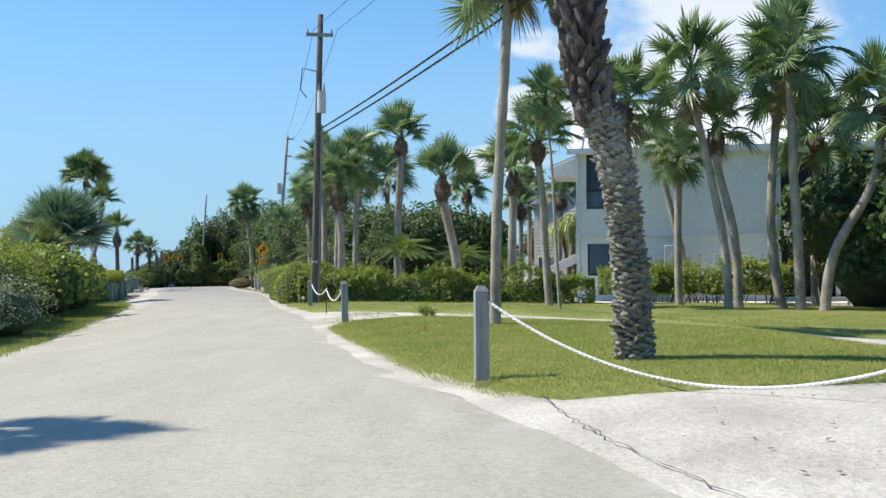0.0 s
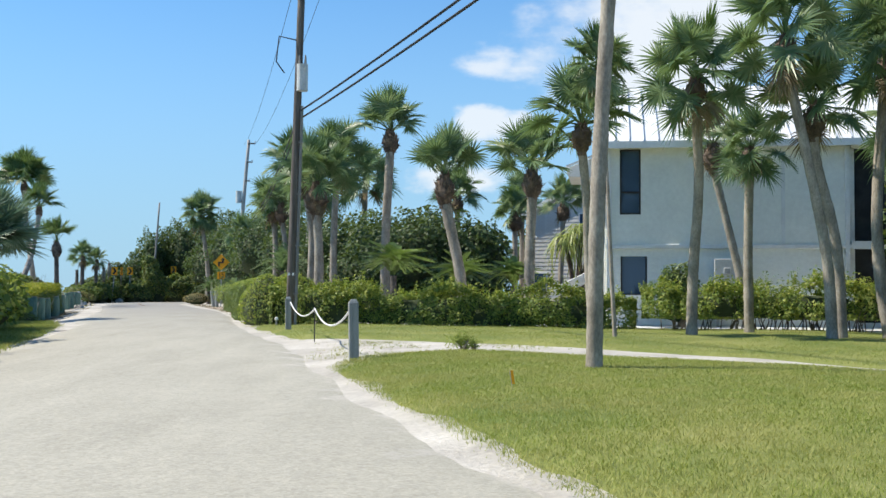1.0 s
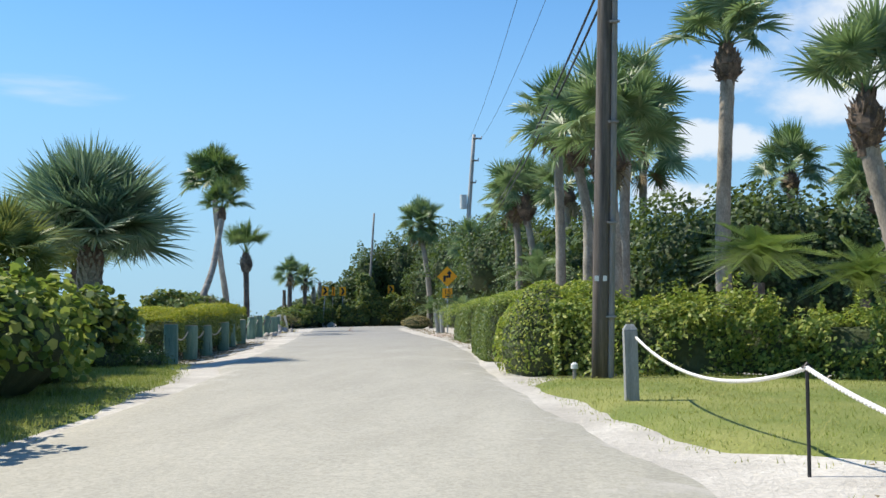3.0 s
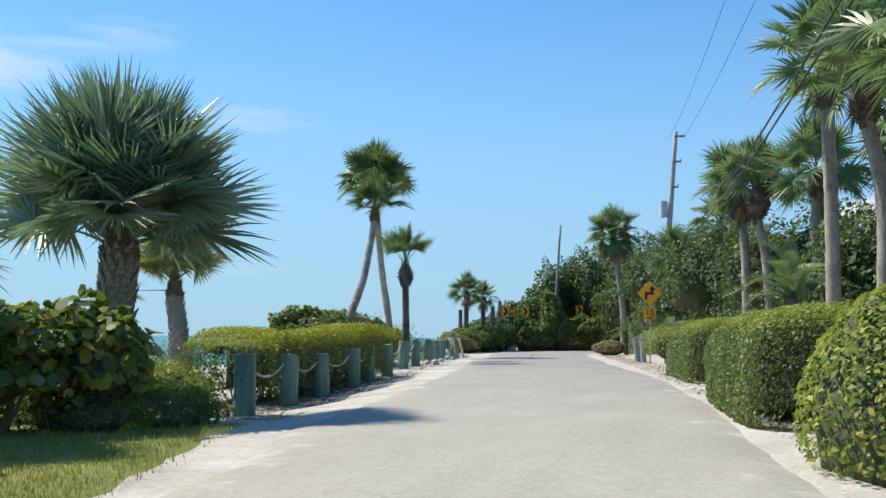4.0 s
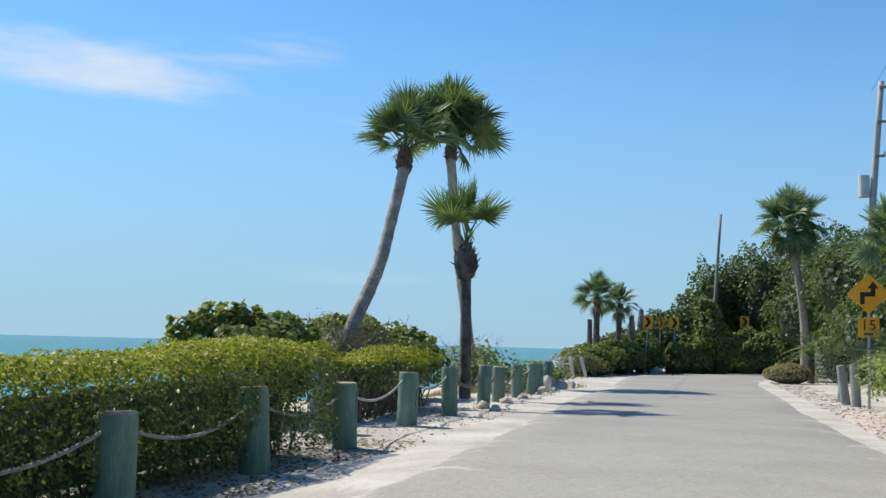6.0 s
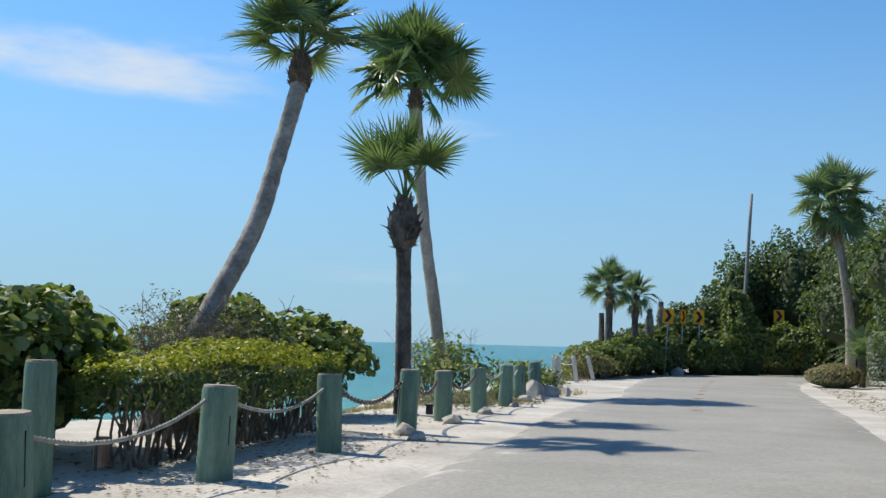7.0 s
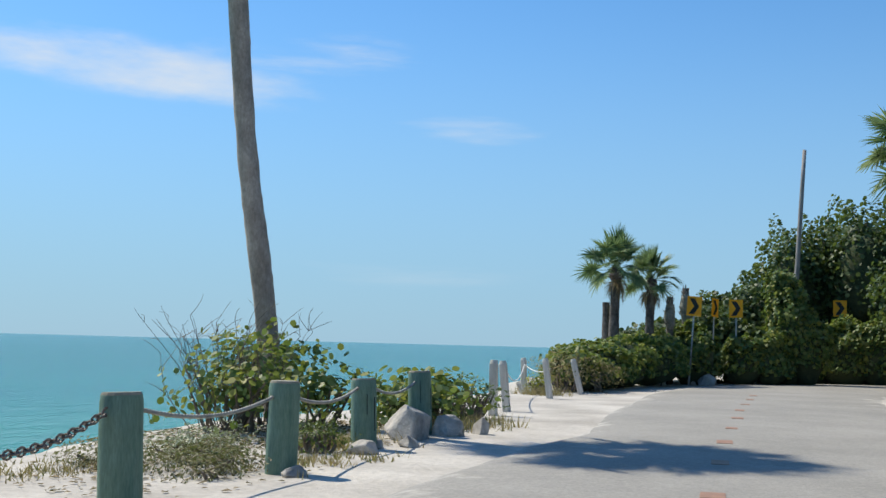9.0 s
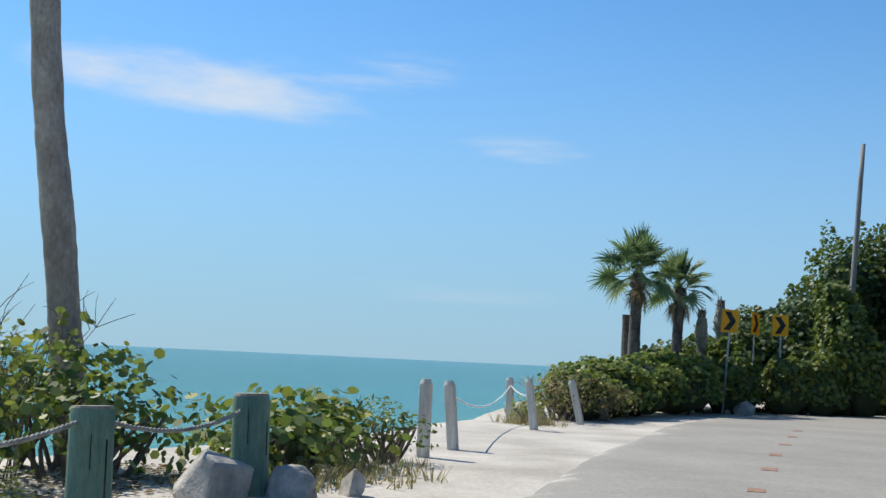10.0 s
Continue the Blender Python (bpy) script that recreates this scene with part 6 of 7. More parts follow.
# feather-leaved palms
def feather_frond(seed, pairs=26, length=1.6, droop=0.55, leaflet=0.34, material=None, width=0.017):
    rng = random.Random(seed)
    spine = curve_through([(0, 0, 0), (0, length * 0.5, length * 0.12), (0, length, -length * droop * 0.5)], 9)
    pieces = [tube(spine, [0.022 * (1 - i / 10) for i in range(9)], 4, False)]
    verts, faces = [], []
    for i in range(pairs):
        t = 0.12 + 0.88 * i / pairs
        k = min(int(t * 8), 7)
        p = spine[k].lerp(spine[k + 1], t * 8 - k)
        L = leaflet * math.sin(math.pi * min(1, 0.18 + 0.82 * t) * 0.97 + 0.03) * rng.uniform(0.85, 1.1) + 0.06
        for s in (-1, 1):
            d = Vector((s * 0.82, 0.5, 0.22 + rng.uniform(-0.15, 0.1))).normalized()
            o = len(verts)
            w = Vector((0, width, 0))
            verts += [p - w, p + w, p + d * L * 0.6 + w - Vector((0, 0, 0.02)), p + d * L * 0.6 - w - Vector((0, 0, 0.02)), p + d * L - Vector((0, 0, 0.1 * L))]
            faces += [(o, o + 1, o + 2, o + 3), (o + 3, o + 2, o + 4)]
    pieces.append((verts, faces))
    me = mesh_of("frond", *joined(pieces))
    me.materials.append(material or M_FROND)
    return me


FEATHERS_GREEN = [feather_frond(231 + i, 60, 1.6, 0.9 + 0.3 * i, 0.34, M_FROND_YOUNG, 0.011) for i in range(3)]
FEATHERS = [feather_frond(201 + i, 26, 1.6, 0.5 + 0.2 * i) for i in range(3)]


def feather_palm(x, y, height, scale, count, label, seed, trunk_r=0.1, low=-25, name="palm_tree", fronds=None):
    rng = random.Random(seed)
    ob = thing(name, pose(x, y, ground_z(x, y)), label, "palm tree", "feather palms")
    v, f = tube([(0, 0, -0.2), (0, 0, height * 0.5), (0, 0, height)], [trunk_r * 1.2, trunk_r, trunk_r], 9, True, 0.08, rng)
    part("trunk", mesh_of("trunk", v, f), M_BARK_DARK, ob)
    for i in range(count):
        el = 80 + (low - 80) * ((i + 0.5) / count) ** 0.9 + rng.uniform(-8, 8)
        k = scale * rng.uniform(0.85, 1.1)
        part("frond", (fronds or FEATHERS)[i % 3], None, ob, m=pose(0, 0, height, 0, 0, i * 137.5 + rng.uniform(-12, 12)) @ pose(0, 0, 0, el) @ Matrix.Diagonal((k, k, k, 1)))
    return ob


def strap_palm(x, y):
    """A stubby branched trunk with mops of long hanging strap leaves."""
    rng = random.Random(214)
    ob = thing("strap_leaf_palm", pose(x, y, ground_z(x, y)), "yellow-green strap-leaved palm with drooping mops of leaves", "palm tree")
    meshes = []
    for k in range(5):
        reach, rise, fall = 0.55 + 0.09 * k, 0.42 - 0.05 * k, 0.5 + 0.2 * k
        line = curve_through([(0, 0, 0), (0, reach * 0.4, rise), (0, reach * 0.85, rise * 0.75), (0, reach * 1.05, rise * 0.2 - fall * 0.5), (0, reach * 1.1, -fall)], 9)
        v, f = [], []
        for i, p in enumerate(line):
            w = 0.034 * min(1, 0.4 + i * 0.25) * (1 - (i / 8) ** 3 * 0.9)
            v += [p + Vector((-w, 0, -w * 0.3)), p + Vector((w, 0, -w * 0.3)), p + Vector((0, 0, w * 0.25))]
            if i:
                a = 3 * i
                f += [(a - 3, a - 1, a + 2, a), (a - 1, a - 2, a + 1, a + 2)]
        me = mesh_of("leaf", v, f)
        me.materials.append(M_STRAP)
        meshes.append(me)
    for hx, hy, hz, n in ((-0.5, 0.0, 2.85, 95), (0.55, 0.1, 2.95, 85), (0.1, -0.2, 3.3, 70), (1.15, 0.2, 2.45, 45)):
        v, f = tube(curve_through([(0, 0, -0.2), (hx * 0.4, hy * 0.4, hz * 0.5), (hx, hy, hz)], 7), [0.17, 0.15, 0.13, 0.12, 0.1, 0.09, 0.08], 9, True, 0.06, rng)
        part("branch", mesh_of("branch", v, f), M_BOOT, ob)
        for i in range(n):
            g = rng.uniform(0.75, 1.15)
            part("leaf", rng.choice(meshes), None, ob, m=pose(hx, hy, hz, 0, 0, i * 137.5 + rng.uniform(-20, 20)) @ pose(0, 0, 0, rng.uniform(-12, 40), rng.uniform(-15, 15)) @ Matrix.Diagonal((g, g, g, 1)))


feather_palm(-1.6, 43.6, 1.45, 0.74, 56, "pygmy date palm with arching feathery fronds", fronds=FEATHERS_GREEN, seed=211, low=30)
feather_palm(0.6, 45.4, 1.2, 0.72, 46, "pygmy date palm with arching feathery fronds", fronds=FEATHERS_GREEN, seed=212, low=26)
feather_palm(2.4, 45.6, 1.2, 0.66, 46, "pygmy date palm with arching feathery fronds", fronds=FEATHERS_GREEN, seed=213, low=26)
strap_palm(6.3, 56.0)
feather_palm(-11.0, 73.0, 0.7, 0.8, 34, "sago palm with stiff dark feather leaves", 215, 0.16, -5)
feather_palm(-6.4, 56.4, 1.8, 0.8, 28, "sago palm behind the clipped hedge", 216, 0.16, -10)
feather_palm(-16.3, 96.3, 1.0, 0.8, 30, "small sago palm beside the silver hedge", 217, 0.14, -15)


def date_palm(x, y):
    ob = thing("date_palm", pose(x, y, ground_z(x, y)), "stout date palm with a trunk of pale overlapping leaf stubs", "palm tree")
    line = curve_through([(0, 0, -0.2), (-0.01, 0, 0.5), (-0.05, -0.02, 1.1), (-0.14, -0.04, 1.86), (-0.28, -0.06, 2.4), (-0.44, -0.07, 2.9), (-0.55, -0.08, 3.5), (-0.62, -0.08, 4.4)], 36)
    rad = [0.143 + 0.04 * (1 - min(1, i / 7)) + 0.07 * max(0, (i - 24) / 11) for i in range(36)]
    v, f = tube(line, rad, 14)
    part("trunk", smooth(mesh_of("trunk", v, f)), M_BARK_DARK, ob)
    # leaf bases: thin ragged tongues that jut out and up from the trunk, in a few worn shapes
    rng = random.Random(9)
    lf = [(0, 1, 5, 8, 4), (4, 8, 9, 7), (8, 5, 6, 9), (7, 9, 6, 2, 3), (0, 4, 7, 3), (1, 2, 6, 5)]

    def tongue(out, rise, wide):
        j = lambda k: rng.uniform(-k, k)
        return [(-wide, -0.03, -0.05), (wide, -0.03, -0.05), (wide * 0.9, -0.03, 0.005), (-wide * 0.9, -0.03, 0.005),
                (-wide * 0.75 + j(0.012), out * 0.85 + j(0.015), rise - 0.03 + j(0.012)), (wide * 0.75 + j(0.012), out * 0.85 + j(0.015), rise - 0.03 + j(0.012)),
                (wide * 0.6 + j(0.012), out * 0.75 + j(0.015), rise + j(0.015)), (-wide * 0.6 + j(0.012), out * 0.75 + j(0.015), rise + j(0.015)),
                (j(0.02), out + j(0.02), rise - 0.035), (j(0.02), out * 0.9 + j(0.02), rise + 0.008)]
    shapes = [tongue(0.06 + 0.01 * (k % 4), 0.022 + 0.01 * (k % 3), 0.05 + 0.006 * (k % 3)) for k in range(10)]
    meshes = [mesh_of("leaf_base", q, lf) for q in shapes]
    for me in meshes:
        me.materials.append(M_DATE)

    def place(t, az, grow):
        k = min(int(t * 35), 34)
        p = line[k].lerp(line[k + 1], t * 35 - k)
        q = Matrix.Translation(p) @ pose(0, 0, 0, 0, 0, az) @ pose(0, rad[k], 0) @ pose(0, 0, 0, rng.uniform(-25, 15), rng.uniform(-22, 22), rng.uniform(-14, 14))
        return q @ Matrix.Diagonal((grow[0], grow[1], grow[2], 1))
    n = 298
    for i in range(n):
        g = rng.uniform(0.8, 1.2)
        part("leaf_base", rng.choice(meshes), None, ob, m=place(0.045 + 0.4 * (i + rng.uniform(0, 1)) / n, i * 137.508 + rng.uniform(-9, 9), (g * rng.uniform(0.9, 1.3), g * rng.uniform(0.6, 1.15), g * rng.uniform(0.6, 0.95))))
    # worn stubs between them, and the ragged head of long dark boots
    pieces = []
    for i in range(190):
        m = place(0.04 + 0.4 * rng.random(), rng.uniform(0, 360), (rng.uniform(0.5, 0.9), rng.uniform(0.4, 0.8), rng.uniform(0.5, 0.8)))
        pieces.append(([m @ Vector(q) for q in rng.choice(shapes)], lf))
    for i in range(240):
        m = place(0.44 + 0.22 * (i + 0.5) / 240, i * 137.508 + rng.uniform(-9, 9), (rng.uniform(0.8, 1.2), rng.uniform(0.6, 1.2), rng.uniform(0.7, 1.1)))
        pieces.append(([m @ Vector(q) for q in rng.choice(shapes)], lf))
    part("worn_stub", mesh_of("worn_stub", *joined(pieces)), M_DATE, ob, kind="stuff")
    pieces = []
    for i in range(150):
        m = place(0.62 + 0.36 * (i + 0.5) / 150, i * 137.508, (rng.uniform(0.7, 1.2), rng.uniform(0.9, 1.8), rng.uniform(1.6, 4.2)))
        pieces.append(([m @ Vector(q) for q in rng.choice(shapes)], lf))
    part("boot", mesh_of("boot", *joined(pieces)), M_BARK_DARK, ob, "dark ragged leaf stubs", kind="stuff")
    head = line[-1]
    for i in range(40):
        el = 80 + (26 - 80) * ((i + 0.5) / 40) ** 0.9 + rng.uniform(-6, 6)
        k = 1.35 * rng.uniform(0.85, 1.1)
        part("frond", FEATHERS[i % 3], None, ob, m=Matrix.Translation(head) @ pose(0, 0, 0, 0, 0, i * 137.5) @ pose(0, 0, 0, el) @ Matrix.Diagonal((k, k, k, 1)))


date_palm(1.95, 13.35)

# ---- woods ----
def wood(x, y, blobs, n, size, seed, label="dense dark-green seaside trees and scrub", mat=None):
    shrub("tree", pose(x, y, ground_z(x, y)), blobs, n, size, mat or M_WOODS, label, "tree", "roadside trees", seed=seed, aspect=0.8, spread=0.75, rough=0.13, depth=0.45, shrink=0.74, round_leaf=True, stems=5)


for i, (x, y, h, r) in enumerate(((0.2, 54.5, 4.2, 2.4), (-1.0, 56.0, 4.4, 3.0), (-3.2, 61.5, 4.4, 3.0), (-5.2, 69, 5.0, 3.2), (-7.6, 77, 5.6, 3.4), (-9.5, 85, 6.0, 3.6), (-11.5, 94, 6.6, 3.8), (-12.8, 103, 7.4, 4.0), (-16.0, 110.5, 7.8, 4.0), (-19.0, 118.5, 8.2, 4.0), (-15, 119, 8.0, 5.0), (9, 70, 6, 4), (18, 62, 6.5, 4))):
    rng = random.Random(300 + i)
    blobs = [(0, 0, h * 0.4, r, r, h * 0.6)]
    for k in range(9):
        a = k * 2.4 + rng.uniform(-0.4, 0.4)
        g = rng.uniform(0.32, 0.6)
        blobs.append((math.cos(a) * r * 0.75, math.sin(a) * r * 0.75, h * rng.uniform(0.2, 0.6), r * g, r * g, h * g * rng.uniform(0.4, 0.65)))
    wood(x, y, blobs, 26000 if y < 90 else 22000, 0.13 if y < 90 else 0.165, 300 + i)
for i, (x, y, h, r) in enumerate(((-25.9, 112.0, 3.9, 1.9), (-24.7, 115.6, 6.6, 2.2), (-22.0, 117.0, 8.2, 2.7), (-18.0, 120.5, 7.8, 3.0), (-26.6, 107.8, 2.6, 1.9), (-27.4, 104.6, 2.0, 1.6))):
    rng = random.Random(330 + i)
    blobs = [(0, 0, h * 0.4, r, r, h * 0.6)] + [(math.cos(k * 1.6) * r * 0.7, math.sin(k * 1.6) * r * 0.7, h * rng.uniform(0.35, 0.6), r * 0.6, r * 0.6, h * 0.33) for k in range(4)]
    wood(x, y, blobs, 11000, 0.17, 330 + i, "sea grape trees walling the road bend")
shrub("sea_grape_bush", pose(-26.3, 96.0, 0.1), [(0, 0, 0.6, 1.2, 1.5, 0.8), (0.4, -2.0, 0.5, 0.9, 1.2, 0.65), (-0.1, 2.2, 0.65, 1.2, 1.5, 0.85), (0.1, 4.6, 0.7, 1.2, 1.5, 0.9), (-0.4, 6.6, 0.8, 1.2, 1.4, 1.0)], 13000, 0.115, M_GRAPE, "rounded row of sea grape along the road edge", seed=341, rough=0.12, stems=12, **GRAPE)
# sea grapes that close the view under the signs
for x, y, blobs, n, sd in (
    (-24.4, 105.6, [(0, 0, 0.75, 0.8, 0.8, 1.0), (0.8, 0.6, 0.75, 0.8, 0.8, 1.05)], 2000, 342),
    (-23.2, 107.3, [(0, 0, 1.5, 0.9, 0.8, 1.9), (-0.2, 0.3, 2.9, 0.75, 0.75, 1.3), (0.6, 0.2, 1.2, 0.8, 0.8, 1.6)], 3400, 343),
    (-21.9, 110.9, [(0, 0, 0.9, 1.3, 0.9, 1.5), (1.3, 0.2, 1.0, 1.2, 0.9, 1.7), (-1.1, 0.1, 0.7, 0.9, 0.8, 1.3)], 3600, 344),
    (-25.6, 103.6, [(0, 0, 0.8, 0.9, 0.9, 1.2)], 1500, 345),
):
    shrub("sea_grape_bush", pose(x, y, ground_z(x, y)), blobs, int(n * 2.2), 0.135, M_GRAPE, "dense sea grape thicket below the bend signs", seed=sd, rough=0.14, stems=10, **GRAPE)
shrub("beach_shrub", pose(-25.7, 92.9, ground_z(-25.7, 92.9)), [(0, 0, 0.4, 0.9, 0.9, 0.6), (0.5, 1.0, 0.35, 0.7, 0.8, 0.5)], 2600, 0.07, M_DRY, "olive-brown twiggy shrub at the end of the thicket", seed=346, rough=0.2, depth=0.7, stems=24, core=False, aspect=0.4)
bare_twigs(-25.8, 93.2, 0.8, 1.15, 24, "bare twigs sticking out of a beach thicket", 39, 0.008)
for x, y, blobs, n, mat, lab, sd in (
    (-20.55, 73.3, [(0, 0, 0.07, 0.5, 0.6, 0.18), (-0.6, 0.6, 0.07, 0.5, 0.55, 0.16), (-0.9, -0.2, 0.06, 0.45, 0.5, 0.14), (0.3, -0.3, 0.05, 0.3, 0.35, 0.1)], 4600, M_WITHERED, "low olive-brown groundcover mat behind a bollard", 347),
    (-21.3, 74.0, [(0, 0, 0.1, 0.5, 0.6, 0.22)], 1300, M_GREYSHRUB, "low grey-green groundcover on beach sand", 348),
    (-20.9, 75.4, [(0, 0, 0.12, 0.35, 0.4, 0.26)], 900, M_HEDGE_DARK, "small leafy beach weed beside a bollard", 349),
):
    shrub("groundcover", pose(x, y, ground_z(x, y)), blobs, n, 0.045, mat, lab, "groundcover", seed=sd, rough=0.25, depth=0.7, stems=14, core=False, aspect=0.4)

hedge([(-25.6, 107.5), (-24.5, 110.5), (-22.6, 113.6), (-20.3, 116.6), (-17.2, 120), (-12.5, 125.5)], 1.6, 1.3, 16000, 0.16, M_WOODS, "dark understorey scrub along the outside of the bend", 371, 0.0, 0.6, category="scrub", rough=0.18, aspect=0.8)

# dark trees behind the lawn palms
for i, (x, y, h, r) in enumerate(((12.5, 33.0, 4.0, 2.3), (14.0, 29.5, 4.4, 2.6), (14.5, 36, 5, 2.5), (16, 25, 5, 3))):
    rng = random.Random(360 + i)
    blobs = [(0, 0, h * 0.4, r, r, h * 0.6)] + [(math.cos(k * 1.6) * r * 0.7, math.sin(k * 1.6) * r * 0.7, h * rng.uniform(0.3, 0.6), r * 0.6, r * 0.6, h * 0.33) for k in range(4)]
    wood(x, y, blobs, 6000, 0.2, 360 + i, "dark evergreen trees behind the lawn palms")

# ---- the white house ----
def wall_bm(x0, x1, z0, z1, y, thick, openings, bm=None):
    """A wall along x with openings (x0, x1, z0, z1) cut through, built of butted blocks."""
    bm = bm or bmesh.new()
    cuts = sorted({x0, x1, *[o[0] for o in openings], *[o[1] for o in openings]})
    for a, b in zip(cuts, cuts[1:]):
        holes = sorted((o[2], o[3]) for o in openings if o[0] <= a and o[1] >= b)
        z = z0
        for lo, hi in holes + [(z1, z1)]:
            if lo > z:
                box_bm(b - a, thick, lo - z, at=((a + b) / 2, y + thick / 2, (z + lo) / 2), bm=bm)
            z = hi
    return bm


def window(parent, x0, x1, z0, z1, y, frame_mat, bars=(), name="window"):
    ob = part(name, box_bm(x1 - x0 - 0.1, 0.012, z1 - z0 - 0.1, at=((x0 + x1) / 2, y + 0.06, (z0 + z1) / 2)), M_GLASS, parent, "dark reflecting window")
    t = 0.05
    bm = bmesh.new()
    for cx, cz, sx, sz in (((x0 + x1) / 2, z0 + t / 2, x1 - x0, t), ((x0 + x1) / 2, z1 - t / 2, x1 - x0, t), (x0 + t / 2, (z0 + z1) / 2, t, z1 - z0 - 2 * t), (x1 - t / 2, (z0 + z1) / 2, t, z1 - z0 - 2 * t)):
        box_bm(sx, 0.08, sz, at=(cx, y + 0.03, cz), bm=bm)
    for zb in bars:
        box_bm(x1 - x0 - 2 * t, 0.07, t, at=((x0 + x1) / 2, y + 0.03, zb), bm=bm)
    part("window_frame", bm, frame_mat, ob)
    return ob


def lap_boards(parent, x0, x1, z0, z1, y, pitch, mat, openings=(), along="x"):
    """Lap siding: tapered boards, each an object on one shared mesh per length."""
    cache = {}
    n = int(round((z1 - z0) / pitch))
    for i in range(n):
        z = z0 + i * pitch
        spans = [(x0, x1)]
        for o in openings:
            if o[2] < z + pitch * 0.5 < o[3]:
                spans = [q for a, b in spans for q in ((a, min(b, o[0])), (max(a, o[1]), b)) if q[1] - q[0] > 0.05]
        for a, b in spans:
            L = round(b - a, 3)
            if L not in cache:
                t, h = 0.028, pitch
                v = [(0, 0, 0), (L, 0, 0), (L, -t, 0), (0, -t, 0), (0, 0, h), (L, 0, h), (L, -0.006, h), (0, -0.006, h)]
                cache[L] = mesh_of("board", v, [(3, 2, 6, 7), (0, 1, 2, 3), (0, 3, 7, 4), (2, 1, 5, 6), (4, 7, 6, 5)])
                cache[L].materials.append(mat)
            part("board", cache[L], None, parent, m=pose(a, y, z) if along == "x" else pose(y, a, z, 0, 0, 90) if along == "y" else pose(y, b, z, 0, 0, -90))


HX0, HX1, HY = 4.65, 11.4, 40.5
TURN = Matrix.Translation((HX0, HY, 0)) @ pose(0, 0, 0, 0, 0, -11) @ Matrix.Translation((-HX0, -HY, 0))
house = thing("house", TURN, "white two-storey beach house with a standing-seam metal roof", "house")
ops_up = [(5.0, 5.6, 3.3, 5.2)]
ops_low = [(5.02, 5.78, 0.95, 2.18)]
part("upper_wall", wall_bm(HX0, HX1, 2.42, 5.35, HY, 0.2, ops_up), M_SIDING, house)
part("lower_wall", wall_bm(HX0, HX1, -0.1, 2.3, HY + 0.06, 0.2, ops_low), M_SIDING, house)
part("belt_course", box_bm(HX1 - HX0 + 0.1, 0.3, 0.118, 0.01, ((HX0 + HX1) / 2, HY + 0.1, 2.36)), M_TRIM, house)
lap_boards(house, HX0 + 0.12, HX1 - 0.12, 0.1, 2.28, HY + 0.058, 0.22, M_SIDING, ops_low)
lap_boards(house, HX0 + 0.12, HX0 + 0.24, 2.44, 5.3, HY - 0.002, 0.22, M_SIDING)
for x in (HX0 + 0.05, HX1 - 0.05):
    part("corner_trim", box_bm(0.12, 0.05, 5.2, at=(x, HY - 0.03, 2.6)), M_TRIM, house)
part("batten", box_bm(0.1, 0.04, 2.9, at=(9.6, HY - 0.022, 3.88)), M_TRIM, house)
window(house, 5.0, 5.6, 3.3, 5.2, HY, M_DARKFRAME, (3.95,))
window(house, 5.02, 5.78, 0.95, 2.18, HY + 0.06, M_DARKFRAME)
bm = bmesh.new()
box_bm(0.2, 2.1, 5.45, at=(HX0 + 0.1, HY + 1.26, 2.62), bm=bm)
box_bm(0.2, 6.0, 5.45, at=(HX0 + 3.1, HY + 5.3, 2.62), bm=bm)
box_bm(3.2, 0.2, 5.45, at=(HX0 + 1.6, HY + 2.41, 2.62), bm=bm)
part("side_wall", bm, M_SIDING, house)
lap_boards(house, HY + 0.05, HY + 2.2, 0.1, 5.3, HX0 - 0.002, 0.22, M_SIDING, along="minus_y")
part("back_wall", box_bm(HX1 + 1 - HX0, 0.2, 5.4, at=((HX0 + HX1 + 7) / 2, HY + 8.3, 2.6)), M_SIDING, house)
# roof: two slopes with raised seams, soffit and fascia
RX0, RX1, RY0, RYM, RZ0, RZM = 4.35, 17.0, 40.15, 44.6, 5.35, 7.7
pitch = math.atan2(RZM - RZ0, RYM - RY0)
run = math.hypot(RZM - RZ0, RYM - RY0)
for sgn, label in ((1, "front_slope"), (-1, "back_slope")):
    m = pose((RX0 + RX1) / 2, RYM - sgn * (RYM - RY0) / 2, (RZ0 + RZM) / 2, sgn * math.degrees(pitch))
    slope = part("roof_slope", box_bm(RX1 - RX0, run, 0.1, at=(0, 0, 0)), M_ROOF, house, "white metal roofing", m)
    for k in range(33):
        part("seam", box_bm(0.03, run, 0.05, at=(0, 0, 0)) if k == 0 else seam_me, M_ROOF, slope, m=pose(-(RX1 - RX0) / 2 + 0.1 + 0.41 * k, 0, 0.074)) if k else None
        if k == 0:
            seam_me = bm_mesh("seam", box_bm(0.03, run, 0.05))
            seam_me.materials.append(M_ROOF)
part("fascia", box_bm(RX1 - RX0, 0.04, 0.2, at=((RX0 + RX1) / 2, RY0 - 0.03, RZ0 - 0.06)), M_TRIM, house)
part("soffit", box_bm(RX1 - RX0, HY - RY0, 0.04, at=((RX0 + RX1) / 2, (HY + RY0) / 2, RZ0 - 0.1)), M_TRIM, house)
# canopy over the side door: a sloping soffit on a brace
rake = [(3.34, 4.9), (4.66, 4.84), (4.66, 5.72), (3.34, 5.2)]
rv = [(x, y, z) for y in (44.9, 47.6) for x, z in rake]
can = part("side_canopy", mesh_of("side_canopy", rv, [(0, 1, 2, 3), (7, 6, 5, 4), (0, 4, 5, 1), (1, 5, 6, 2), (2, 6, 7, 3), (3, 7, 4, 0)]), M_TRIM, house, "white boxed canopy over the side stair")
part("canopy_gutter", box_bm(0.1, 2.7, 0.12, 0.02), M_TRIM, can, m=pose(3.3, 46.25, 5.2))
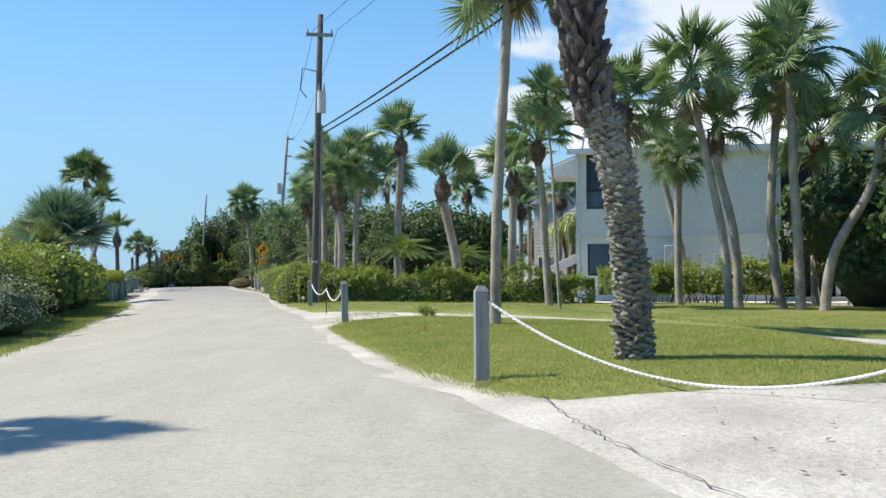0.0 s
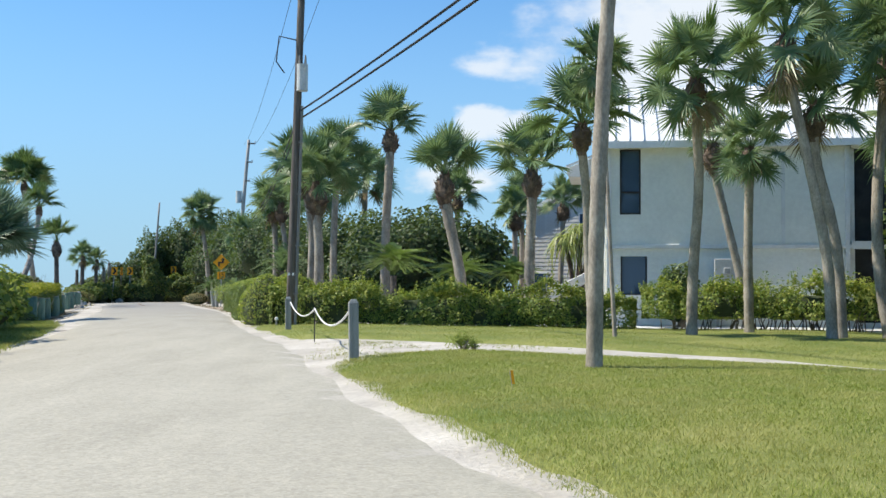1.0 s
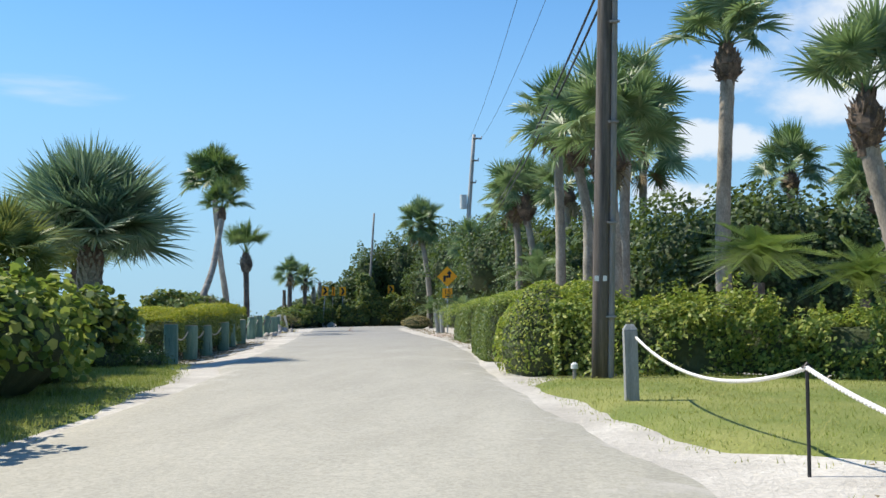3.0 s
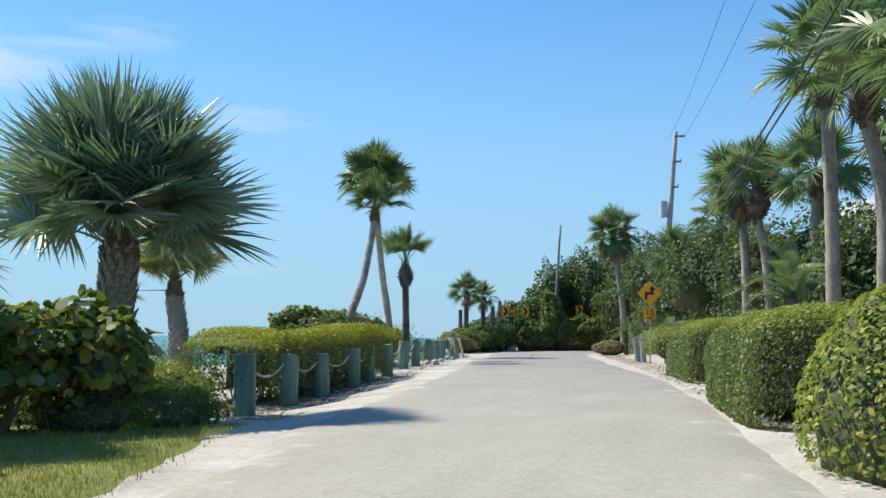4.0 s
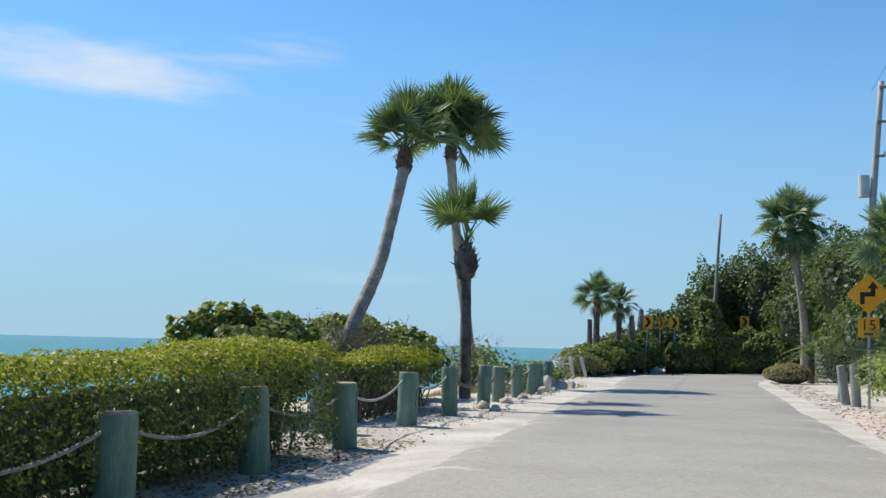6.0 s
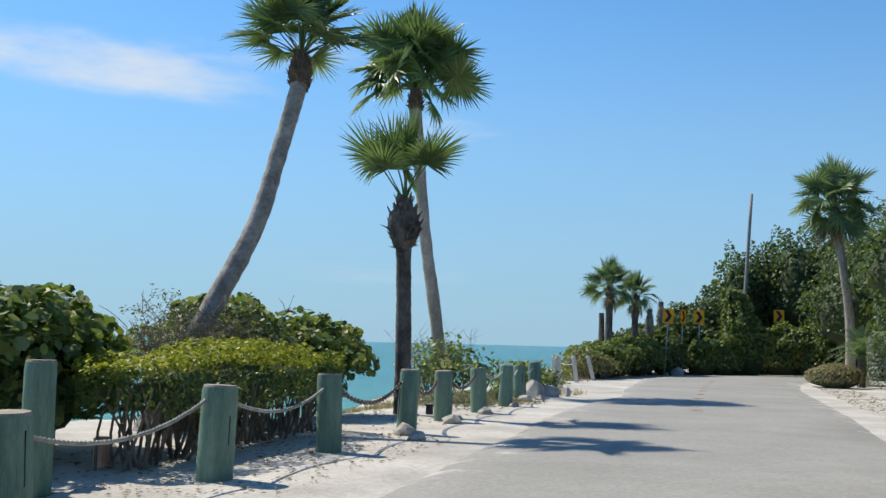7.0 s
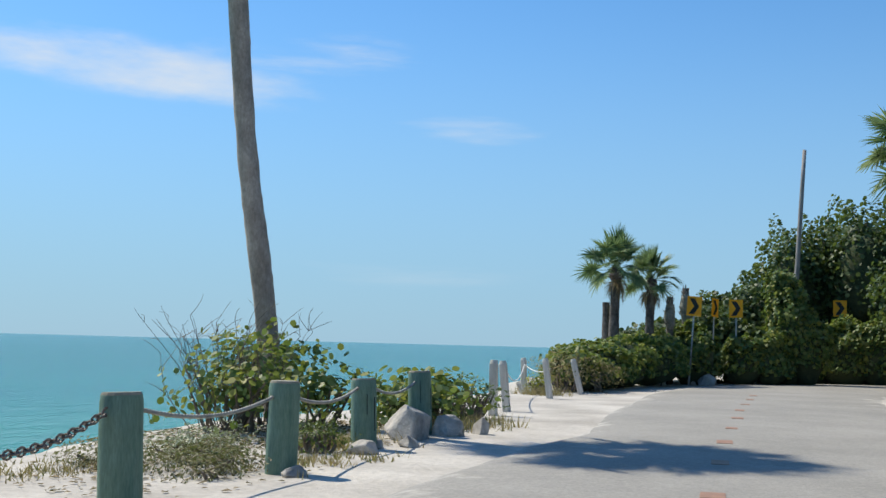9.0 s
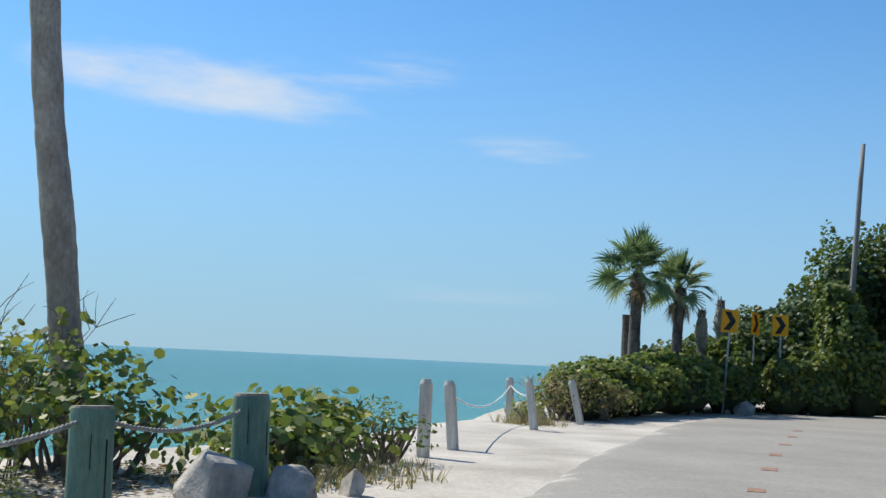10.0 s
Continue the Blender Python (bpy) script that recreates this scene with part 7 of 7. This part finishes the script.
part("drip_edge", box_bm(1.5, 0.05, 0.07), M_ROOF, can, m=pose(3.98, 44.87, 5.51, 0, -21.5))
part("porch_post", box_bm(0.16, 0.16, 4.9, 0.012, (4.6, 45.78, 2.42)), M_TRIM, house, "square white porch post")
sw = [(42.62, 2.95), (45.68, 2.3), (45.68, 0.0), (42.62, 0.0)]
wv = [(x, y, z) for x in (4.52, 4.68) for y, z in sw]
part("stair_parapet", mesh_of("stair_parapet", wv, [(3, 2, 1, 0), (4, 5, 6, 7), (0, 1, 5, 4), (1, 2, 6, 5), (2, 3, 7, 6), (3, 0, 4, 7)]), M_SIDING, house, "white boarded stair parapet")
part("parapet_cap", box_bm(0.22, 3.14, 0.05, 0.01), M_TRIM, house, m=pose(4.6, 44.15, 2.655, -12.0))
# screened porch at the far end of the front
porch = bmesh.new()
for z in (0.1, 2.4, 5.25):
    box_bm(4.0, 0.16, 0.22, at=(13.45, HY, z), bm=porch)
for x in (11.5, 13.4, 15.4):
    box_bm(0.14, 0.14, 5.1, at=(x, HY + 0.18, 2.65), bm=porch)
part("porch_frame", porch, M_TRIM, house)
part("porch_screen", box_bm(3.9, 0.02, 5.0, at=(13.45, HY + 0.3, 2.65)), M_SCREEN, house, "dark insect screen")
# meter boxes and a plinth of pale paving before the house
box = thing("meter_box", TURN @ pose(8.0, HY - 0.2, 0.9), "grey metal meter cabinet on the house wall", "meter box")
part("body", box_bm(0.7, 0.34, 1.1, 0.02, (0, 0, 0.55)), M_TANK, box)
part("dial", box_bm(0.2, 0.06, 0.2, 0.03, (0, -0.2, 0.75)), M_STEEL, box)
for s in (-0.25, 0.25):
    part("leg", box_bm(0.08, 0.08, 0.9, at=(s, 0, -0.45)), M_STEEL, box)
shrub("shrub", pose(6.4, 39.2, 0.0), [(0, 0, 0.9, 0.7, 0.5, 0.9)], 2200, 0.1, M_HEDGE_DARK, "dark shrub against the white house wall", seed=401)
pv = [(4.0, 38.1, 0.06), (16, 35.6, 0.06), (16, 40.4, 0.08), (4.0, 40.4, 0.08)]
tagged(thing("pavement", Matrix.Identity(4), "pale concrete apron before the house", "pavement", data=mesh_of("pavement", pv + [(x, y, z - 0.2) for x, y, z in pv], [(0, 1, 2, 3), (4, 7, 6, 5), (0, 4, 5, 1), (3, 2, 6, 7), (0, 3, 7, 4), (1, 5, 6, 2)]), material=M_TRIM), kind="structure")

# ---- the grey house ----
GY = 64.0
grey = thing("house", Matrix.Translation((7.4, GY, 0)) @ pose(0, 0, 0, 0, 0, -25) @ Matrix.Translation((-7.4, -GY, 0)), "grey clapboard house with a pale roof behind palms", "house")
g_ops = [(7.65, 8.95, 3.75, 5.1)]
part("front_wall", wall_bm(4.95, 17.0, -0.1, 5.05, GY, 0.2, g_ops), M_GREYSIDING, grey)
lap_boards(grey, 5.0, 9.45, 0.05, 5.0, GY - 0.002, 0.2, M_GREYSIDING, g_ops)
lap_boards(grey, 9.65, 16.9, 0.05, 6.0, GY - 0.002, 0.2, M_GREYSIDING)
gv = [(4.95, GY, 5.05), (9.5, GY, 5.05), (9.5, GY, 6.4), (7.4, GY, 6.5), (4.95, GY + 0.2, 5.05), (9.5, GY + 0.2, 5.05), (9.5, GY + 0.2, 6.4), (7.4, GY + 0.2, 6.5)]
part("gable", mesh_of("gable", gv, [(0, 1, 2, 3), (7, 6, 5, 4), (0, 3, 7, 4), (1, 0, 4, 5), (2, 1, 5, 6), (3, 2, 6, 7)]), M_GREYSIDING, grey)
part("upper_wall", box_bm(7.5, 0.2, 1.05, at=(13.25, GY + 0.1, 5.58)), M_GREYSIDING, grey)
part("corner_trim", box_bm(0.16, 0.06, 6.1, at=(9.55, GY - 0.04, 3.05)), M_TRIM, grey)
window(grey, 7.65, 8.95, 3.75, 5.1, GY, M_TRIM, (4.42,))
part("sash_bar", box_bm(0.05, 0.07, 1.25, at=(8.3, GY + 0.03, 4.42)), M_TRIM, grey)
part("side_wall", box_bm(0.2, 8, 5.1, at=(5.05, GY + 4.2, 2.5)), M_GREYSIDING, grey)
ra = math.degrees(math.atan2(1.5, 2.6))
part("roof_slope", box_bm(3.1, 9, 0.12, at=(0, 0, 0)), M_ROOF, grey, "pale roofing", pose(6.05, GY + 4.3, 5.78, 0, -ra))
part("roof_slope", box_bm(10, 9, 0.12), M_ROOF, grey, "pale roofing", pose(12.3, GY + 4.3, 6.55, 4))
part("rake_board", box_bm(3.1, 0.06, 0.22), M_TRIM, grey, m=pose(6.05, GY - 0.23, 5.72, 0, -ra))
part("lower_window", box_bm(0.7, 0.06, 0.9, at=(5.6, GY - 0.05, 1.6)), M_GLASS, grey)
part("lower_window_frame", box_bm(0.86, 0.04, 1.06, at=(5.6, GY - 0.035, 1.6)), M_TRIM, grey)
# slanting white stair wall between the houses
stairs = thing("stair_wall", pose(5.1, 47.5, 0.0), "slanting white stair parapet beside the house", "stair parapet")
sv = [(-1.3, 0, 0.72), (1.2, 0, 1.85), (1.2, 0, 2.2), (0.9, 0, 2.16), (-1.3, 0, 1.05)]
part("parapet", mesh_of("parapet", sv + [(x, 0.2, z) for x, _, z in sv], [(0, 1, 2, 3, 4), (9, 8, 7, 6, 5), (0, 5, 6, 1), (1, 6, 7, 2), (2, 7, 8, 3), (3, 8, 9, 4), (4, 9, 5, 0)]), M_TRIM, stairs)
for x, h in ((-1.2, 1.1), (1.1, 2.25)):
    part("newel_post", box_bm(0.14, 0.14, h, 0.01, (x, 0.1, h / 2)), M_TRIM, stairs)

# rust-stained patches where studs once sat in the road
STUD_LINE = [(73.9, -16.3), (80.2, -17.95), (83.5, -18.7), (87.0, -19.58), (91.1, -20.47), (95.5, -21.45)]
for i in range(9):
    y = 74.2 + i * 2.55
    x = interp(y, STUD_LINE)
    thing("road_marker", pose(x, y, ground_z(x, y) + 0.069, 0, 0, 16), "worn rusty stud patch in the asphalt", "road stud", "road studs", box_bm(0.19 - 0.02 * (i % 2), 0.34 + 0.07 * (i % 3), 0.012, 0.004), M_REFLECTOR)

# ---- small things on the ground ----
def litter(name, a, b, y0, y1, n, size, material, label, seed, lift=0.012):
    """Fallen leaves: small curled flakes scattered between two lines along y."""
    r = np.random.default_rng(seed)
    P = []
    for _ in range(n):
        y = r.uniform(y0, y1)
        x = interp(y, a) + (interp(y, b) - interp(y, a)) * r.random()
        P.append((x, y, ground_z(x, y) + lift))
    v, f = leaf_cloud(np.array(P), np.tile([0, 0, 2.0], (n, 1)), size, r, 0.6, 0.35)
    return thing(name, Matrix.Identity(4), label, "leaf litter", data=big_mesh(name, v, f), material=material, kind="stuff")


litter("beach_debris", [(74, -23.6), (79, -24.2)], [(74, -21.4), (79, -22.0)], 74.3, 79, 1500, 0.07, M_DEADFROND, "thick brown leaf litter under a sea grape", 509)
litter("beach_debris", [(70, -21.6), (80, -23.2)], [(70, -19.6), (80, -21.3)], 71.5, 79, 700, 0.06, M_DEADFROND, "brown twigs and dry leaf scraps on beach sand", 506)
tufts(-20.3, 74.6, 0.25, 0.5, 60, 0.08, M_DRY, "sparse dry beach grass by the bollards", 517)
tufts(-21.5, 72.3, 0.2, 0.6, 70, 0.07, M_DRY, "sparse dry beach grass near the water", 518)
PIPE_X, PIPE_Y = -18.35, 61.3
POST_LINE = [(y, x) for x, y in BOLLARDS]
litter("fallen_leaves", [(y, x - 2.4) for y, x in POST_LINE], [(y, x + 0.9) for y, x in POST_LINE], 45, 66, 3400, 0.055, M_DEADFROND, "brown fallen leaves on sand under the hedge", 501)
# Real litter here, thickened to darken the verge like a longer hedge shadow.
litter("fallen_leaves", [(y, x - 1.3) for y, x in POST_LINE], [(y, x + 0.75) for y, x in POST_LINE], 45, 59.5, 5200, 0.06, M_DEADFROND, "thick brown leaf litter standing in for hedge shadow", 508)
litter("fallen_leaves", [(y, x - 1.8) for y, x in POST_LINE], [(y, x + 0.3) for y, x in POST_LINE], 66, 79, 380, 0.08, M_DEADFROND, "scattered dry leaves on pale sand", 502)
litter("fallen_leaves", [(30, -2.9), (38, -5.2)], [(30, 1.0), (38, 3.0)], 25.5, 31, 130, 0.05, M_DEADFROND, "dry leaf scraps on the sandy drive", 503, 0.015)
litter("fallen_leaves", [(4, 1.6), (11, 0.8)], [(4, 6.0), (11, 4.5)], 4, 10.5, 70, 0.05, M_DEADFROND, "dry leaf scraps on the sandy drive", 504, 0.015)
litter("fallen_leaves", [(-10, 8), (45, -6.6), (60, -9.8), (75, -13.2), (95, -17.8)], [(-10, 9), (45, -5.6), (60, -8.8), (75, -12.0), (95, -16.6)], 43, 95, 2200, 0.07, M_DEADFROND, "dry leaves on the sandy shoulder", 505)
for cx, cy, n, h, s in ((-2.2, 27.2, 30, 0.04, 511), (-1.2, 27.6, 24, 0.04, 512), (-2.7, 25.6, 20, 0.035, 513), (-3.2, 31.4, 60, 0.045, 514), (-2.3, 31.0, 50, 0.045, 515), (-1.7, 23.9, 40, 0.05, 516), (-1.5, 25.0, 90, 0.045, 519), (-0.9, 24.6, 110, 0.045, 520), (-2.3, 25.9, 50, 0.04, 521), (-1.9, 28.6, 60, 0.04, 522), (0.6, 27.0, 70, 0.04, 523)):
    tufts(cx, cy, 0.3, 0.4, n, h, M_GRASS, "sparse green weeds in the sandy drive", s)
# worn seam where the asphalt meets the shell drive
rng = random.Random(77)
seam_pts = [(0.74, 11.2), (0.82, 9.9), (1.0, 8.6), (1.25, 7.2), (1.5, 5.6), (1.75, 4.0), (2.0, 2.6)]
line = [(x + rng.uniform(-0.03, 0.03), y, ground_z(x, y) + 0.03) for x, y in [(q[0], q[1]) for q in curve_through([(a, b, 0) for a, b in seam_pts], 60)]]
sv, sf = [], []
for i, (x, y, z) in enumerate(line):
    w = rng.uniform(0.002, 0.008)
    sv += [(x - w, y, z), (x + w, y, z + 0.002)]
    if i:
        sf.append((2 * i - 2, 2 * i - 1, 2 * i + 1, 2 * i))
thing("pavement_seam", Matrix.Identity(4), "dark worn seam between asphalt and shell drive", "pavement seam", data=mesh_of("pavement_seam", sv, sf), material=M_BARK_MID, kind="structure")
# a short plastic pipe standing under the hedge
pipe = thing("pipe_stub", pose(PIPE_X, PIPE_Y, ground_z(PIPE_X, PIPE_Y)), "short salmon-pink plastic pipe standing on sand", "pipe")
ring = [(0, 0, -0.08), (0, 0, 0.1), (0, 0, 0.2), (0, 0, 0.26), (0, 0, 0.27), (0, 0, 0.1)]
v, f = tube(ring, [0.075, 0.075, 0.074, 0.08, 0.062, 0.06], 16, False)
part("pipe_wall", mesh_of("pipe_wall", v, f), M_PVC, pipe)
part("pipe_collar", mesh_of("pipe_collar", *tube([(0, 0, 0.17), (0, 0, 0.2)], [0.088, 0.088], 16)), M_PVC, pipe)
# salmon-coloured pavers beside the drive posts
strip("pavement", [(64, -10.9), (72, -12.6)], [(64, -9.6), (72, -11.4)], 64.5, 71.5, 0.4, 0.012, M_PINK, "faded pink paving at a drive mouth", "pavement", 0.04, 6, 9)
# pale rail by the shore, seen past the hedge
rail = thing("beach_rail", pose(-20.9, 53.3, 0.0, 0, 0, -68), "white tubular rail near the shore", "railing")
for k in range(3):
    v, f = tube([(0, k * 0.45 - 1.0, -0.6), (0, k * 0.45 - 1.0, 0.95)], [0.045] * 2, 8)
    part("upright", mesh_of("upright", v, f), M_TRIM, rail)
for z in (0.45, 0.9):
    v, f = tube([(0, -1.05, z), (0, -0.05, z)], [0.028] * 2, 8)
    part("rail", mesh_of("rail", v, f), M_TRIM, rail)
